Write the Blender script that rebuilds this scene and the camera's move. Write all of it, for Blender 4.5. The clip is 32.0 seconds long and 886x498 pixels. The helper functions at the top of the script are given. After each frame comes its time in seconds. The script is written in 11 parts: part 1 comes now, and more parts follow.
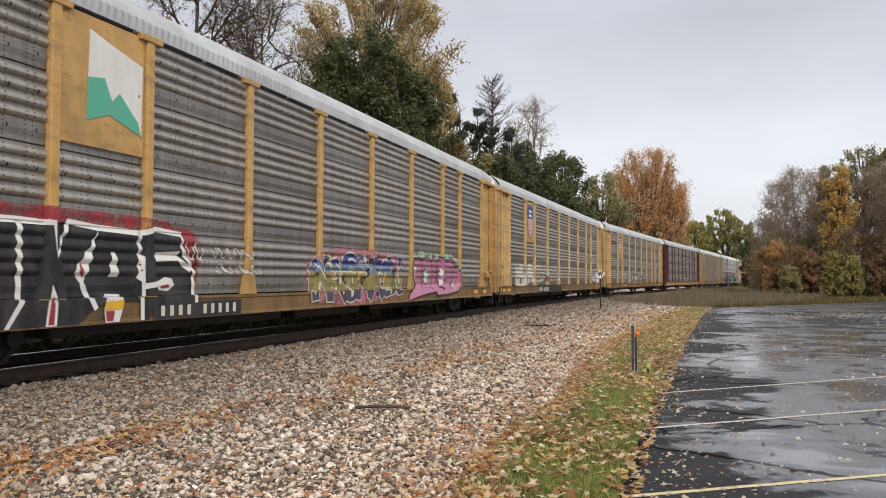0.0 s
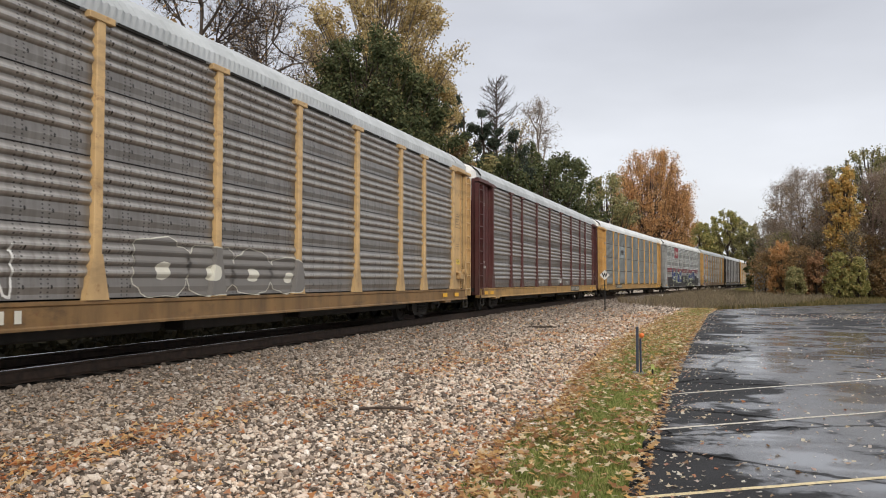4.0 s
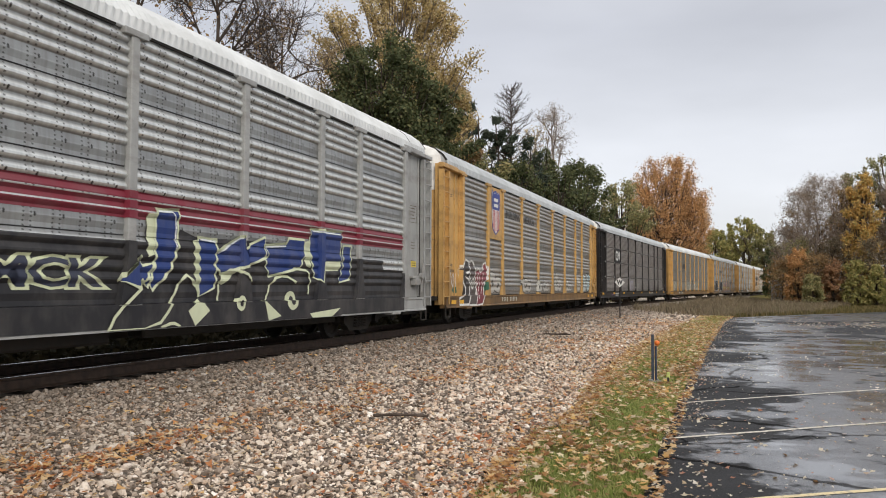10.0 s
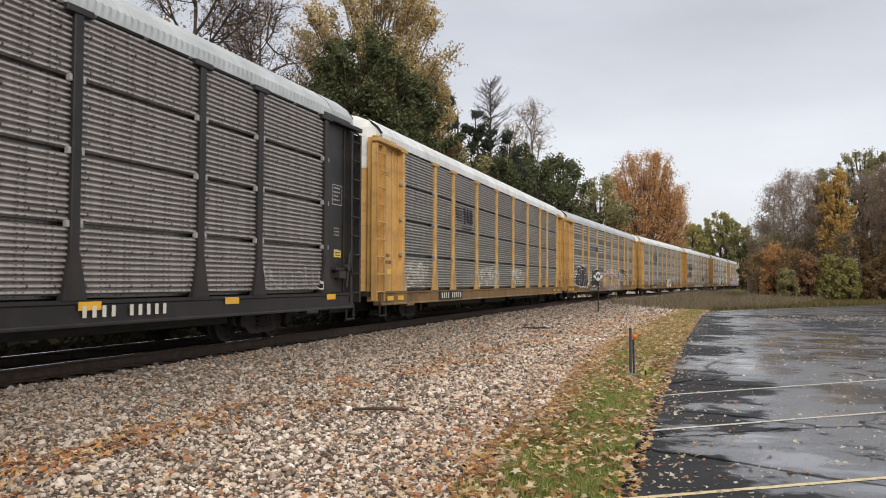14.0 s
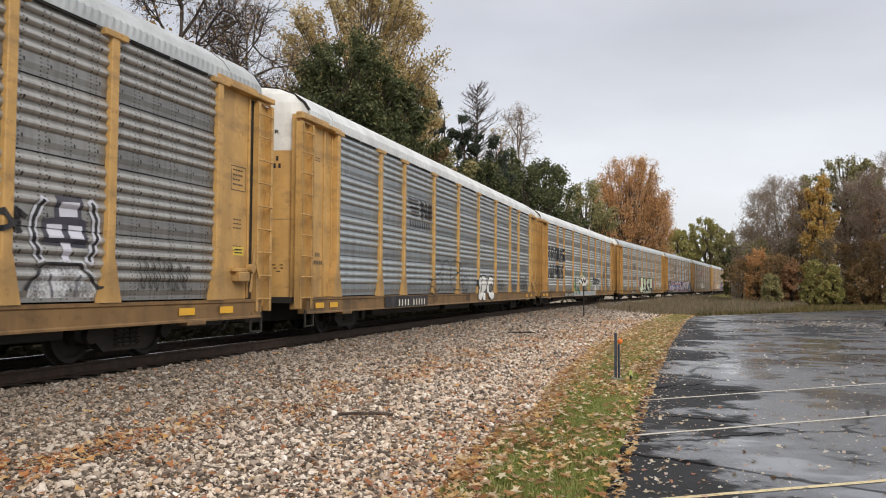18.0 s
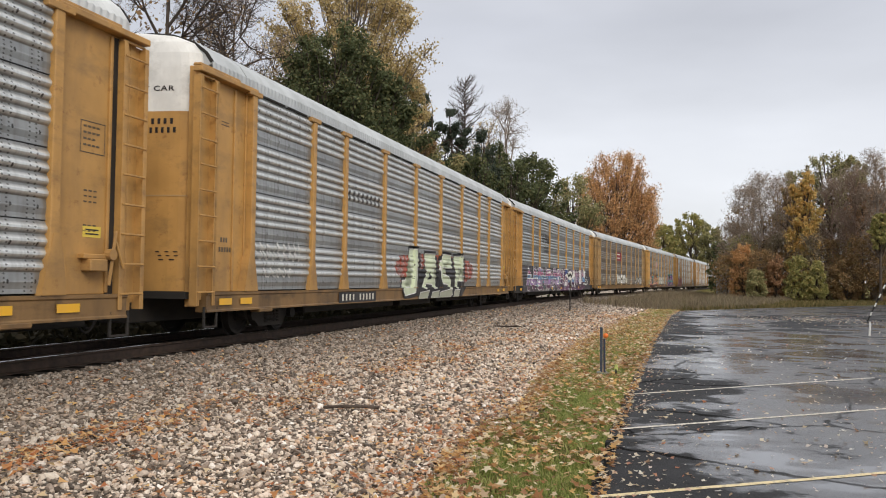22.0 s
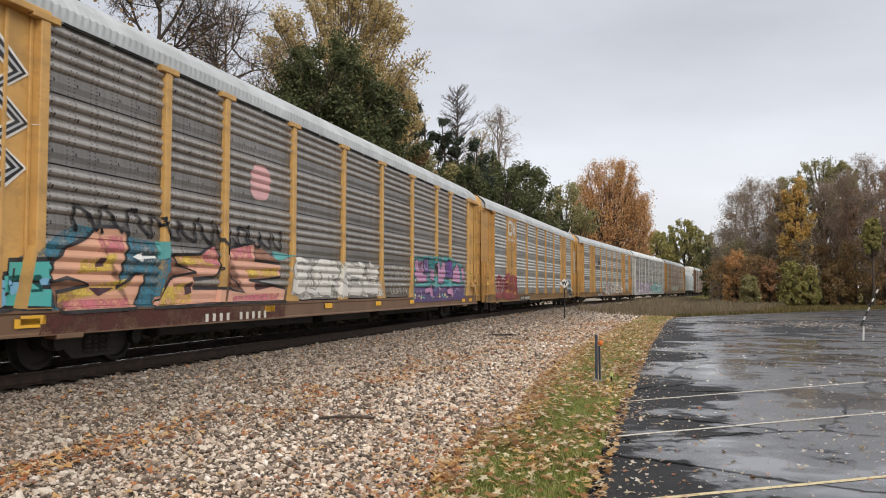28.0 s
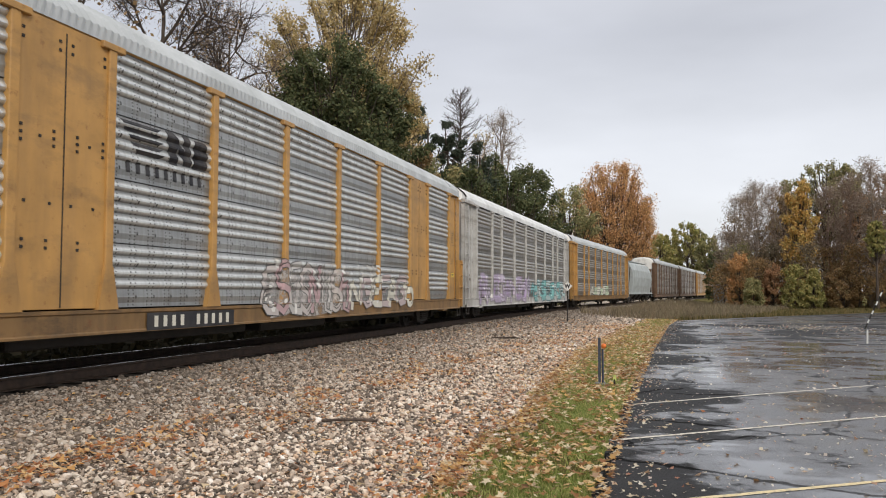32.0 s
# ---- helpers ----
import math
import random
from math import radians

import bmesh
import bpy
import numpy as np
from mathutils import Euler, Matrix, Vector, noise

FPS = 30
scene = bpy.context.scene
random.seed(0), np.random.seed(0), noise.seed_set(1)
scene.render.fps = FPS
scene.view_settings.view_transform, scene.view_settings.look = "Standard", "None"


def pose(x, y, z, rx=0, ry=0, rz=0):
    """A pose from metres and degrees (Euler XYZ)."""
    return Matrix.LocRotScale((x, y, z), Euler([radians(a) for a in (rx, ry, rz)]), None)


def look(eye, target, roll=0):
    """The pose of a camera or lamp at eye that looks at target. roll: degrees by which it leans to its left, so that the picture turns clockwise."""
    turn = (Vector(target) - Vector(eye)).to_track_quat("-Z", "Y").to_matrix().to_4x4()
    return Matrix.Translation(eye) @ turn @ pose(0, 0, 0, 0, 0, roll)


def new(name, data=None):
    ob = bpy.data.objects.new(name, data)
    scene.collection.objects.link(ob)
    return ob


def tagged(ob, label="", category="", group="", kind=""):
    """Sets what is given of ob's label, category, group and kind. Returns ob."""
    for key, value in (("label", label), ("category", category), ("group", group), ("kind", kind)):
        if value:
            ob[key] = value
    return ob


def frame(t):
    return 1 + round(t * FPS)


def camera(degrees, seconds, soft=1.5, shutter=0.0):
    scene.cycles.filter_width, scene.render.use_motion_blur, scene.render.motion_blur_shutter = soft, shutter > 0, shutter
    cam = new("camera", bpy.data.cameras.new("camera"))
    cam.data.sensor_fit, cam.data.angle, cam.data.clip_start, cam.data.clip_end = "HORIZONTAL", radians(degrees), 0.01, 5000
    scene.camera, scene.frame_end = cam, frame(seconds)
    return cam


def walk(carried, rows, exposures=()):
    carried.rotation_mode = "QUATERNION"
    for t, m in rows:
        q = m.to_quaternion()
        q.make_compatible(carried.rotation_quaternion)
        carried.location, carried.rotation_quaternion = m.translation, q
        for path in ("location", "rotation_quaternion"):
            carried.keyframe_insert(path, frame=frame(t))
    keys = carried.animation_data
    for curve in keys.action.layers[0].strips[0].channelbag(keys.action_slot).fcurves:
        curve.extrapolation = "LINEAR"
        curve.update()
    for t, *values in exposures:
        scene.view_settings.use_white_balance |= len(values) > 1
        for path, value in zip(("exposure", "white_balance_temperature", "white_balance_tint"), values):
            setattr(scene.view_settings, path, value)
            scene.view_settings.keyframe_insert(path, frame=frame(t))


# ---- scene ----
# camera: standing beside a parking lot, panning slightly by hand; z = 0 is the top of the rails
cam = camera(57.04, 32.0, soft=1.0, shutter=0.04)
EYE = Vector((0.0, 0.0, 1.19))


def aim(yaw, pitch, roll):
    """Pose at EYE: yaw degrees to the left of the track's line, pitch up, roll."""
    y, p = radians(yaw), radians(pitch)
    way = Vector((-math.sin(y) * math.cos(p), math.cos(y) * math.cos(p), math.sin(p)))
    return look(EYE, EYE + way * 10, roll)


# seconds, yaw, pitch, roll in degrees
PATH = [
    (0, 18.08, 2.13, 0.07), (0.5, 18.23, 2.24, 0.06), (1, 18.34, 2.32, 0.01), (1.5, 18.35, 2.28, -0.03), (2, 18.29, 2.20, -0.02),
    (2.5, 18.29, 2.14, 0.00), (3, 18.34, 2.15, -0.01), (3.5, 18.38, 2.24, 0.05), (5.5, 18.36, 2.06, 0.06), (6, 18.45, 1.99, 0.12),
    (6.5, 18.65, 2.01, 0.21), (7, 18.87, 2.20, 0.15), (7.5, 19.09, 2.32, 0.13), (8, 19.29, 2.37, 0.15), (8.5, 19.39, 2.49, 0.20),
    (9, 19.50, 2.61, 0.28), (9.5, 19.50, 2.66, 0.25), (10, 19.39, 2.70, 0.20), (10.5, 19.15, 2.56, 0.17), (11, 18.88, 2.40, 0.16),
    (11.5, 18.60, 2.39, 0.27), (12, 18.27, 2.40, 0.31), (12.5, 17.94, 2.35, 0.24), (13, 17.81, 2.34, 0.20), (13.5, 17.82, 2.31, 0.17),
    (14, 17.93, 2.28, 0.20), (14.5, 17.92, 2.27, 0.23), (16.5, 17.21, 2.39, 0.37), (17, 17.08, 2.45, 0.38), (17.5, 17.03, 2.50, 0.31),
    (18, 16.96, 2.60, 0.36), (18.5, 16.86, 2.65, 0.38), (19, 16.83, 2.65, 0.37), (19.5, 16.64, 2.56, 0.37), (20, 16.49, 2.34, 0.39),
    (20.5, 16.42, 2.18, 0.39), (21, 16.34, 2.02, 0.45), (21.5, 16.17, 2.01, 0.52), (22, 16.04, 2.16, 0.68), (22.5, 15.97, 2.15, 0.79),
    (23, 15.97, 2.16, 0.76), (23.5, 16.04, 2.27, 0.78), (24, 16.09, 2.27, 0.80), (24.5, 16.15, 2.27, 0.82), (25, 16.18, 2.34, 0.92),
    (25.5, 16.22, 2.33, 0.84), (27.5, 15.78, 2.92, 0.13), (28, 15.62, 2.80, 0.05), (28.5, 15.57, 2.62, -0.03), (29, 15.58, 2.59, -0.06),
    (29.5, 15.61, 2.62, -0.01), (30, 15.61, 2.75, 0.06), (30.5, 15.66, 2.94, 0.12), (31, 15.67, 3.02, 0.12), (31.5, 15.69, 2.99, 0.13),
    (32, 15.83, 3.00, 0.10),
]
walk(cam, [(t, aim(y, p, r)) for t, y, p, r in PATH], exposures=[(0, 0.0), (32, 0.0)])

# ---- light: overcast autumn sky ----
world = bpy.data.worlds.new("overcast_sky")
scene.world = world
world.use_nodes = True
wn, wl = world.node_tree.nodes, world.node_tree.links
wn.clear()
w_out = wn.new("ShaderNodeOutputWorld")
w_bg = wn.new("ShaderNodeBackground")
w_sky = wn.new("ShaderNodeTexSky")
w_sky.sky_type = "NISHITA"
w_sky.sun_disc = False
w_sky.sun_elevation, w_sky.sun_rotation = radians(35), radians(120)
w_scale = wn.new("ShaderNodeVectorMath")
w_scale.operation = "SCALE"
w_scale.inputs["Scale"].default_value = 0.09
wl.new(w_sky.outputs["Color"], w_scale.inputs[0])
w_tc = wn.new("ShaderNodeTexCoord")
w_sep = wn.new("ShaderNodeSeparateXYZ")
wl.new(w_tc.outputs["Generated"], w_sep.inputs["Vector"])
w_ramp = wn.new("ShaderNodeValToRGB")
for at, col in ((0.0, (0.85, 0.865, 0.89, 1)), (0.12, (0.79, 0.81, 0.855, 1)), (0.30, (0.67, 0.69, 0.755, 1)), (1.0, (1.12, 1.11, 1.11, 1))):
    el = w_ramp.color_ramp.elements[0] if at == 0.0 else w_ramp.color_ramp.elements[-1] if at == 1.0 else w_ramp.color_ramp.elements.new(at)
    el.position, el.color = at, col
wl.new(w_sep.outputs["Z"], w_ramp.inputs["Fac"])
w_map = wn.new("ShaderNodeMapping")
w_map.inputs["Scale"].default_value = (1.0, 1.0, 3.5)
wl.new(w_tc.outputs["Generated"], w_map.inputs["Vector"])
w_noise = wn.new("ShaderNodeTexNoise")
w_noise.inputs["Scale"].default_value = 1.35
w_noise.inputs["Detail"].default_value = 5.0
wl.new(w_map.outputs["Vector"], w_noise.inputs["Vector"])
w_range = wn.new("ShaderNodeMapRange")
w_range.inputs["From Min"].default_value, w_range.inputs["From Max"].default_value = 0.3, 0.7
w_range.inputs["To Min"].default_value, w_range.inputs["To Max"].default_value = 0.76, 1.10
wl.new(w_noise.outputs["Fac"], w_range.inputs["Value"])
w_cloud = wn.new("ShaderNodeVectorMath")
w_cloud.operation = "SCALE"
wl.new(w_ramp.outputs["Color"], w_cloud.inputs[0])
wl.new(w_range.outputs["Result"], w_cloud.inputs["Scale"])
w_mix = wn.new("ShaderNodeMix")
w_mix.data_type = "RGBA"
w_mix.inputs["Factor"].default_value = 0.92
wl.new(w_scale.outputs["Vector"], w_mix.inputs["A"])
wl.new(w_cloud.outputs["Vector"], w_mix.inputs["B"])
wl.new(w_mix.outputs["Result"], w_bg.inputs["Color"])
w_bg.inputs["Strength"].default_value = 1.06
wl.new(w_bg.outputs["Background"], w_out.inputs["Surface"])

sun_data = bpy.data.lights.new("sun", "SUN")
sun_data.energy, sun_data.angle, sun_data.color = 2.0, radians(30), (1.0, 0.94, 0.84)
sun = new("sun", sun_data)
sun.matrix_world = look((40, -30, 45), (0, 20, 0))

# ---- materials ----
class Nodes:
    """Short hand for building one node material."""

    def __init__(self, name):
        self.mat = bpy.data.materials.new(name)
        self.mat.use_nodes = True
        self.tree = self.mat.node_tree
        self.bsdf = self.tree.nodes["Principled BSDF"]
        self.tc = self.tree.nodes.new("ShaderNodeTexCoord")

    def node(self, kind, **inputs):
        n = self.tree.nodes.new("ShaderNode" + kind)
        for k, v in inputs.items():
            self.put(n.inputs[k.replace("_", " ")], v)
        return n

    def put(self, socket, v):
        if isinstance(v, bpy.types.NodeSocket):
            self.tree.links.new(v, socket)
        else:
            socket.default_value = v

    def math(self, op, a, b=0.0, c=None):
        n = self.tree.nodes.new("ShaderNodeMath")
        n.operation = op
        self.put(n.inputs[0], a), self.put(n.inputs[1], b)
        if c is not None:
            self.put(n.inputs[2], c)
        return n.outputs[0]

    def noise(self, scale, detail=4.0, stretch=(1, 1, 1), space="Object", rough=0.55):
        m = self.node("Mapping", Vector=self.tc.outputs[space], Scale=stretch)
        n = self.node("TexNoise", Vector=m.outputs[0], Scale=scale, Detail=detail, Roughness=rough)
        return n.outputs["Fac"]

    def ramp(self, fac, stops):
        n = self.node("ValToRGB", Fac=fac)
        els = n.color_ramp.elements
        for i, (at, col) in enumerate(stops):
            el = els[i] if i < 2 else els.new(at)
            el.position = at
            el.color = (*col, 1) if isinstance(col, tuple) else (col, col, col, 1)
        return n.outputs["Color"]

    def mix(self, fac, a, b, mode="MIX"):
        n = self.tree.nodes.new("ShaderNodeMix")
        n.data_type, n.blend_type = "RGBA", mode
        self.put(n.inputs["Factor"], fac)
        for k, v in (("A", a), ("B", b)):
            self.put(n.inputs[k], (*v, 1) if isinstance(v, tuple) else v)
        return n.outputs["Result"]

    def bump(self, height, strength=0.3, distance=0.02):
        b = self.node("Bump", Height=height, Strength=strength, Distance=distance)
        self.put(self.bsdf.inputs["Normal"], b.outputs["Normal"])

    def done(self, color=None, rough=None, metal=None, spec=None):
        for k, v in (("Base Color", color), ("Roughness", rough), ("Metallic", metal), ("Specular IOR Level", spec)):
            if v is not None:
                self.put(self.bsdf.inputs[k], (*v, 1) if isinstance(v, tuple) else v)
        return self.mat


def scaled(col, k):
    return tuple(min(1.0, c * k) for c in col)


def paint(name, col, grime=(0.10, 0.075, 0.055), wear=0.35, rough=0.5, rust=0.0, scale=1.0):
    """Weathered paint on steel: fading, streaked grime and a little rust."""
    n = Nodes(name)
    fade = n.noise(1.3 * scale, 5)
    streak = n.noise(1.1 * scale, 6, (1, 1.8, 0.35), rough=0.6)
    fine = n.noise(40 * scale, 3)
    base = n.mix(n.ramp(fade, ((0.35, 0.0), (0.7, 1.0))), scaled(col, 0.85), scaled(col, 1.12))
    dirty = n.mix(n.math("MULTIPLY", n.ramp(streak, ((0.46, 0.0), (0.85, 1.0))), wear), base, grime)
    stain = n.noise(1.6 * scale, 7, (1, 0.55, 1.3), rough=0.68)
    dirty = n.mix(n.math("MULTIPLY", n.ramp(stain, ((0.52, 0.0), (0.68, 1.0))), wear * 0.75), dirty, scaled(grime, 0.9))
    if rust > 0:
        patch = n.noise(5 * scale, 8, rough=0.7)
        dirty = n.mix(n.math("MULTIPLY", n.ramp(patch, ((0.58, 0.0), (0.68, 1.0))), rust), dirty, (0.16, 0.06, 0.025))
    n.bump(fine, 0.12, 0.004)
    return n.done(dirty, rough, spec=0.35)


def panel_steel(name, light, dark, grime=0.5, rust=0.25, highlight_gain=1.6):
    """Galvanised, perforated side sheet: zinc bloom, road film in streaks, rows of dark fastener holes."""
    n = Nodes(name)
    obj = n.node("SeparateXYZ", Vector=n.tc.outputs["Object"])
    info = n.node("ObjectInfo")
    shift = n.math("MULTIPLY", info.outputs["Random"], 37.0)
    place = n.node("CombineXYZ", X=shift, Y=0.0, Z=0.0)
    vec = n.node("VectorMath")
    n.put(vec.inputs[0], n.tc.outputs["Object"]), n.put(vec.inputs[1], place.outputs[0])

    def noise_at(scale, detail, stretch, rough=0.55):
        m = n.node("Mapping", Vector=vec.outputs[0], Scale=stretch)
        return n.node("TexNoise", Vector=m.outputs[0], Scale=scale, Detail=detail, Roughness=rough).outputs["Fac"]

    bloom = noise_at(1.7, 5, (1, 0.5, 1.6), 0.55)
    streak = noise_at(3.0, 5, (1, 4, 0.25))
    sheet = n.math("ADD", n.math("MULTIPLY", info.outputs["Random"], 0.24), -0.12)
    base = n.mix(n.ramp(n.math("ADD", bloom, sheet), ((0.2, 0.0), (0.85, 1.0))), dark, light)
    film = n.mix(n.math("MULTIPLY", n.ramp(streak, ((0.42, 0.0), (0.72, 1.0))), grime), base, (0.12, 0.10, 0.085))
    # highlight painted into the colour of the ridge crests, weaker under the streaked film
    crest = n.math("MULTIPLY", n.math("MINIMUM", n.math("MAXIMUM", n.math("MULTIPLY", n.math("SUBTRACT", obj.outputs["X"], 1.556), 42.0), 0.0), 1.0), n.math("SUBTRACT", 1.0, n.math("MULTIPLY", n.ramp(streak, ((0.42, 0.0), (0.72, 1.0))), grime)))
    film = n.mix(n.math("MULTIPLY", crest, 0.8), film, scaled(light, highlight_gain))
    seam = n.math("LESS_THAN", n.math("FRACT", n.math("DIVIDE", n.math("SUBTRACT", obj.outputs["Z"], 0.932), 0.975)), 0.016)
    film = n.mix(n.math("MULTIPLY", seam, 0.75), film, (0.035, 0.032, 0.03))
    # fastener and vent holes: rows every 0.98 m up, columns every 0.46 m along
    u = n.math("SUBTRACT", n.math("FRACT", n.math("DIVIDE", obj.outputs["Y"], 0.46)), 0.5)
    v = n.math("SUBTRACT", n.math("FRACT", n.math("DIVIDE", n.math("ADD", obj.outputs["Z"], 0.12), 0.49)), 0.5)
    d2 = n.math("ADD", n.math("POWER", n.math("MULTIPLY", u, 0.46), 2.0), n.math("POWER", n.math("MULTIPLY", v, 0.30), 2.0))
    hole = n.math("LESS_THAN", d2, 0.00034)
    film = n.mix(n.math("MULTIPLY", hole, 0.92), film, (0.022, 0.02, 0.018))
    # fine perforation in columns
    pu = n.math("SUBTRACT", n.math("FRACT", n.math("DIVIDE", obj.outputs["Y"], 0.115)), 0.5)
    pv = n.math("SUBTRACT", n.math("FRACT", n.math("DIVIDE", obj.outputs["Z"], 0.056)), 0.5)
    pd = n.math("ADD", n.math("POWER", n.math("MULTIPLY", pu, 0.115), 2.0), n.math("POWER", n.math("MULTIPLY", pv, 0.075), 2.0))
    column = n.math("LESS_THAN", n.math("FRACT", n.math("DIVIDE", obj.outputs["Y"], 0.46)), 0.5)
    film = n.mix(n.math("MULTIPLY", n.math("MULTIPLY", n.math("LESS_THAN", pd, 0.00030), column), 0.8), film, (0.04, 0.037, 0.034))
    spots = noise_at(9, 8, (1, 1, 0.6), 0.7)
    film = n.mix(n.math("MULTIPLY", n.ramp(spots, ((0.60, 0.0), (0.70, 1.0))), rust), film, (0.15, 0.075, 0.04))
    n.bump(noise_at(45, 3, (1, 1, 1)), 0.15, 0.004)
    return n.done(film, n.ramp(bloom, ((0.3, 0.30), (0.7, 0.46))), 0.55, 0.5)


def leafy(name, cols, rough=0.7):
    """Leaves: a colour for each leaf, a little light through them."""
    n = Nodes(name)
    geo = n.node("NewGeometry")
    stops = tuple((i / (len(cols) - 1), c) for i, c in enumerate(cols))
    col = n.ramp(geo.outputs["Random Per Island"], stops)
    big = n.noise(0.35, 3)
    col = n.mix(n.ramp(big, ((0.4, 0.0), (0.75, 0.3))), col, scaled(cols[0], 0.8))
    n.put(n.bsdf.inputs["Transmission Weight"], 0.0)
    mat = n.done(col, rough, spec=0.25)
    tr = n.node("BsdfTranslucent", Color=col)
    add = n.node("MixShader", Fac=0.42)
    n.tree.links.new(n.bsdf.outputs[0], add.inputs[1])
    n.tree.links.new(tr.outputs[0], add.inputs[2])
    out = n.tree.nodes["Material Output"]
    n.tree.links.new(add.outputs[0], out.inputs["Surface"])
    return mat


def bark(name, col):
    n = Nodes(name)
    g = n.noise(6, 6, (1, 1, 0.2))
    c = n.ramp(g, ((0.3, scaled(col, 0.55)), (0.7, scaled(col, 1.3))))
    n.bump(g, 0.6, 0.03)
    return n.done(c, 0.9, spec=0.15)


def plain(name, col, rough=0.6, metal=0.0, vary=0.25, scale=6.0):
    n = Nodes(name)
    g = n.noise(scale, 5)
    c = n.ramp(g, ((0.3, scaled(col, 1 - vary)), (0.7, scaled(col, 1 + vary))))
    n.bump(n.noise(scale * 12, 3), 0.15, 0.004)
    return n.done(c, rough, metal, 0.35)


YELLOW = (0.57, 0.34, 0.118)
M = {}
M["yellow"] = paint("yellow_paint", YELLOW, wear=0.58, rust=0.4)
M["yellow_faded"] = paint("faded_yellow_paint", (0.60, 0.40, 0.19), wear=0.5, rust=0.55)
M["yellow_clean"] = paint("bright_yellow_paint", (0.59, 0.345, 0.115), wear=0.42, rust=0.2)
M["ochre"] = paint("ochre_paint", (0.48, 0.265, 0.082), wear=0.5, rust=0.45)
M["old_yellow"] = paint("grimy_yellow_paint", (0.43, 0.28, 0.13), wear=0.8, rust=0.6)
M["sill_dirty"] = paint("sooty_ochre_sill_paint", (0.22, 0.128, 0.052), grime=(0.036, 0.027, 0.021), wear=1.0, rust=0.6)
M["sill_clean"] = paint("dusty_yellow_sill_paint", (0.40, 0.24, 0.085), grime=(0.07, 0.05, 0.038), wear=0.85, rust=0.4)
M["maroon"] = paint("maroon_paint", (0.088, 0.028, 0.027), wear=0.4, rust=0.2)
M["black_paint"] = paint("black_paint", (0.019, 0.017, 0.017), grime=(0.075, 0.058, 0.05), wear=0.35, rust=0.1)
M["silver"] = paint("silver_grey_paint", (0.35, 0.355, 0.35), wear=0.5, rust=0.05)
M["white_paint"] = paint("white_paint", (0.74, 0.73, 0.70), wear=0.35, rust=0.08)
M["white_dusty"] = paint("dusty_white_paint", (0.50, 0.49, 0.47), wear=0.6, rust=0.25)
M["brown"] = paint("brown_paint", (0.17, 0.10, 0.06), wear=0.4, rust=0.25)
M["dark_grime"] = paint("undercarriage_grime", (0.022, 0.02, 0.018), grime=(0.065, 0.05, 0.04), wear=0.5, rough=0.75)
M["rail_bright"] = plain("polished_rail_steel", (0.55, 0.55, 0.56), 0.22, 1.0, 0.1)
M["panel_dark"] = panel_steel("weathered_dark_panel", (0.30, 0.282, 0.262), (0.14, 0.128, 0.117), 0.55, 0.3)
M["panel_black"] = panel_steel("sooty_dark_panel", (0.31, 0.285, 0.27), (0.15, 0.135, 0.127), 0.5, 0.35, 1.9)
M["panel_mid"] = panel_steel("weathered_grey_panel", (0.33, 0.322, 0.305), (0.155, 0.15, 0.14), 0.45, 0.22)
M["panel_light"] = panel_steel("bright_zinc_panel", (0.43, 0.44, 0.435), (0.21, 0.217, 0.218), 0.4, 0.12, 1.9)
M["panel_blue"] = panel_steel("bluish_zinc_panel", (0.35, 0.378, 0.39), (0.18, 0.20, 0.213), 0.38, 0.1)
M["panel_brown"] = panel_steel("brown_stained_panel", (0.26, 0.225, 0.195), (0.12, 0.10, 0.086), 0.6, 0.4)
M["roof"] = paint("galvanised_roof", (0.44, 0.46, 0.475), grime=(0.22, 0.24, 0.22), wear=0.3, rough=0.45)
M["roof_white"] = paint("pale_roof", (0.62, 0.635, 0.64), grime=(0.35, 0.33, 0.3), wear=0.25, rough=0.45)
M["roof_seam"] = plain("dirty_sealant", (0.17, 0.17, 0.165), 0.7)
# ---- geometry helpers ----
def finish(bm, name):
    me = bpy.data.meshes.new(name)
    bm.normal_update()
    bm.to_mesh(me)
    bm.free()
    me.materials.append(None)
    return me


def put_mesh(name, me, material, parent=None, label="", m=None):
    """Link a mesh (shared or not) as one object with its own material."""
    ob = new(name, me)
    if not me.materials:
        me.materials.append(None)
    ob.material_slots[0].link = "OBJECT"
    ob.material_slots[0].material = material
    if parent is not None:
        ob.parent = parent
    if m is not None:
        ob.matrix_basis = m
    if label:
        ob["label"] = label
    return ob


def part(name, bm, material, parent, label="", m=None):
    return put_mesh(name, finish(bm, name), material, parent, label, m)


def empty(name, m=None):
    ob = new(name)
    ob.empty_display_size = 0.3
    if m is not None:
        ob.matrix_basis = m
    return ob


def box(bm, x0, x1, y0, y1, z0, z1, bevel=0.0):
    v = bmesh.ops.create_cube(bm, size=1.0)["verts"]
    for p in v:
        p.co = Vector(((x0 + x1) / 2 + p.co.x * (x1 - x0), (y0 + y1) / 2 + p.co.y * (y1 - y0), (z0 + z1) / 2 + p.co.z * (z1 - z0)))
    if bevel > 0:
        edges = {e for p in v for e in p.link_edges}
        bmesh.ops.bevel(bm, geom=list(edges), offset=bevel, segments=1, affect="EDGES")
    return bm


def tube(bm, p0, p1, r0, r1=None, sides=8, caps=True):
    p0, p1 = Vector(p0), Vector(p1)
    r1 = r0 if r1 is None else r1
    m = Matrix.Translation((p0 + p1) / 2) @ (p1 - p0).to_track_quat("Z", "Y").to_matrix().to_4x4()
    bmesh.ops.create_cone(bm, cap_ends=caps, segments=sides, radius1=r0, radius2=r1, depth=(p1 - p0).length, matrix=m)
    return bm


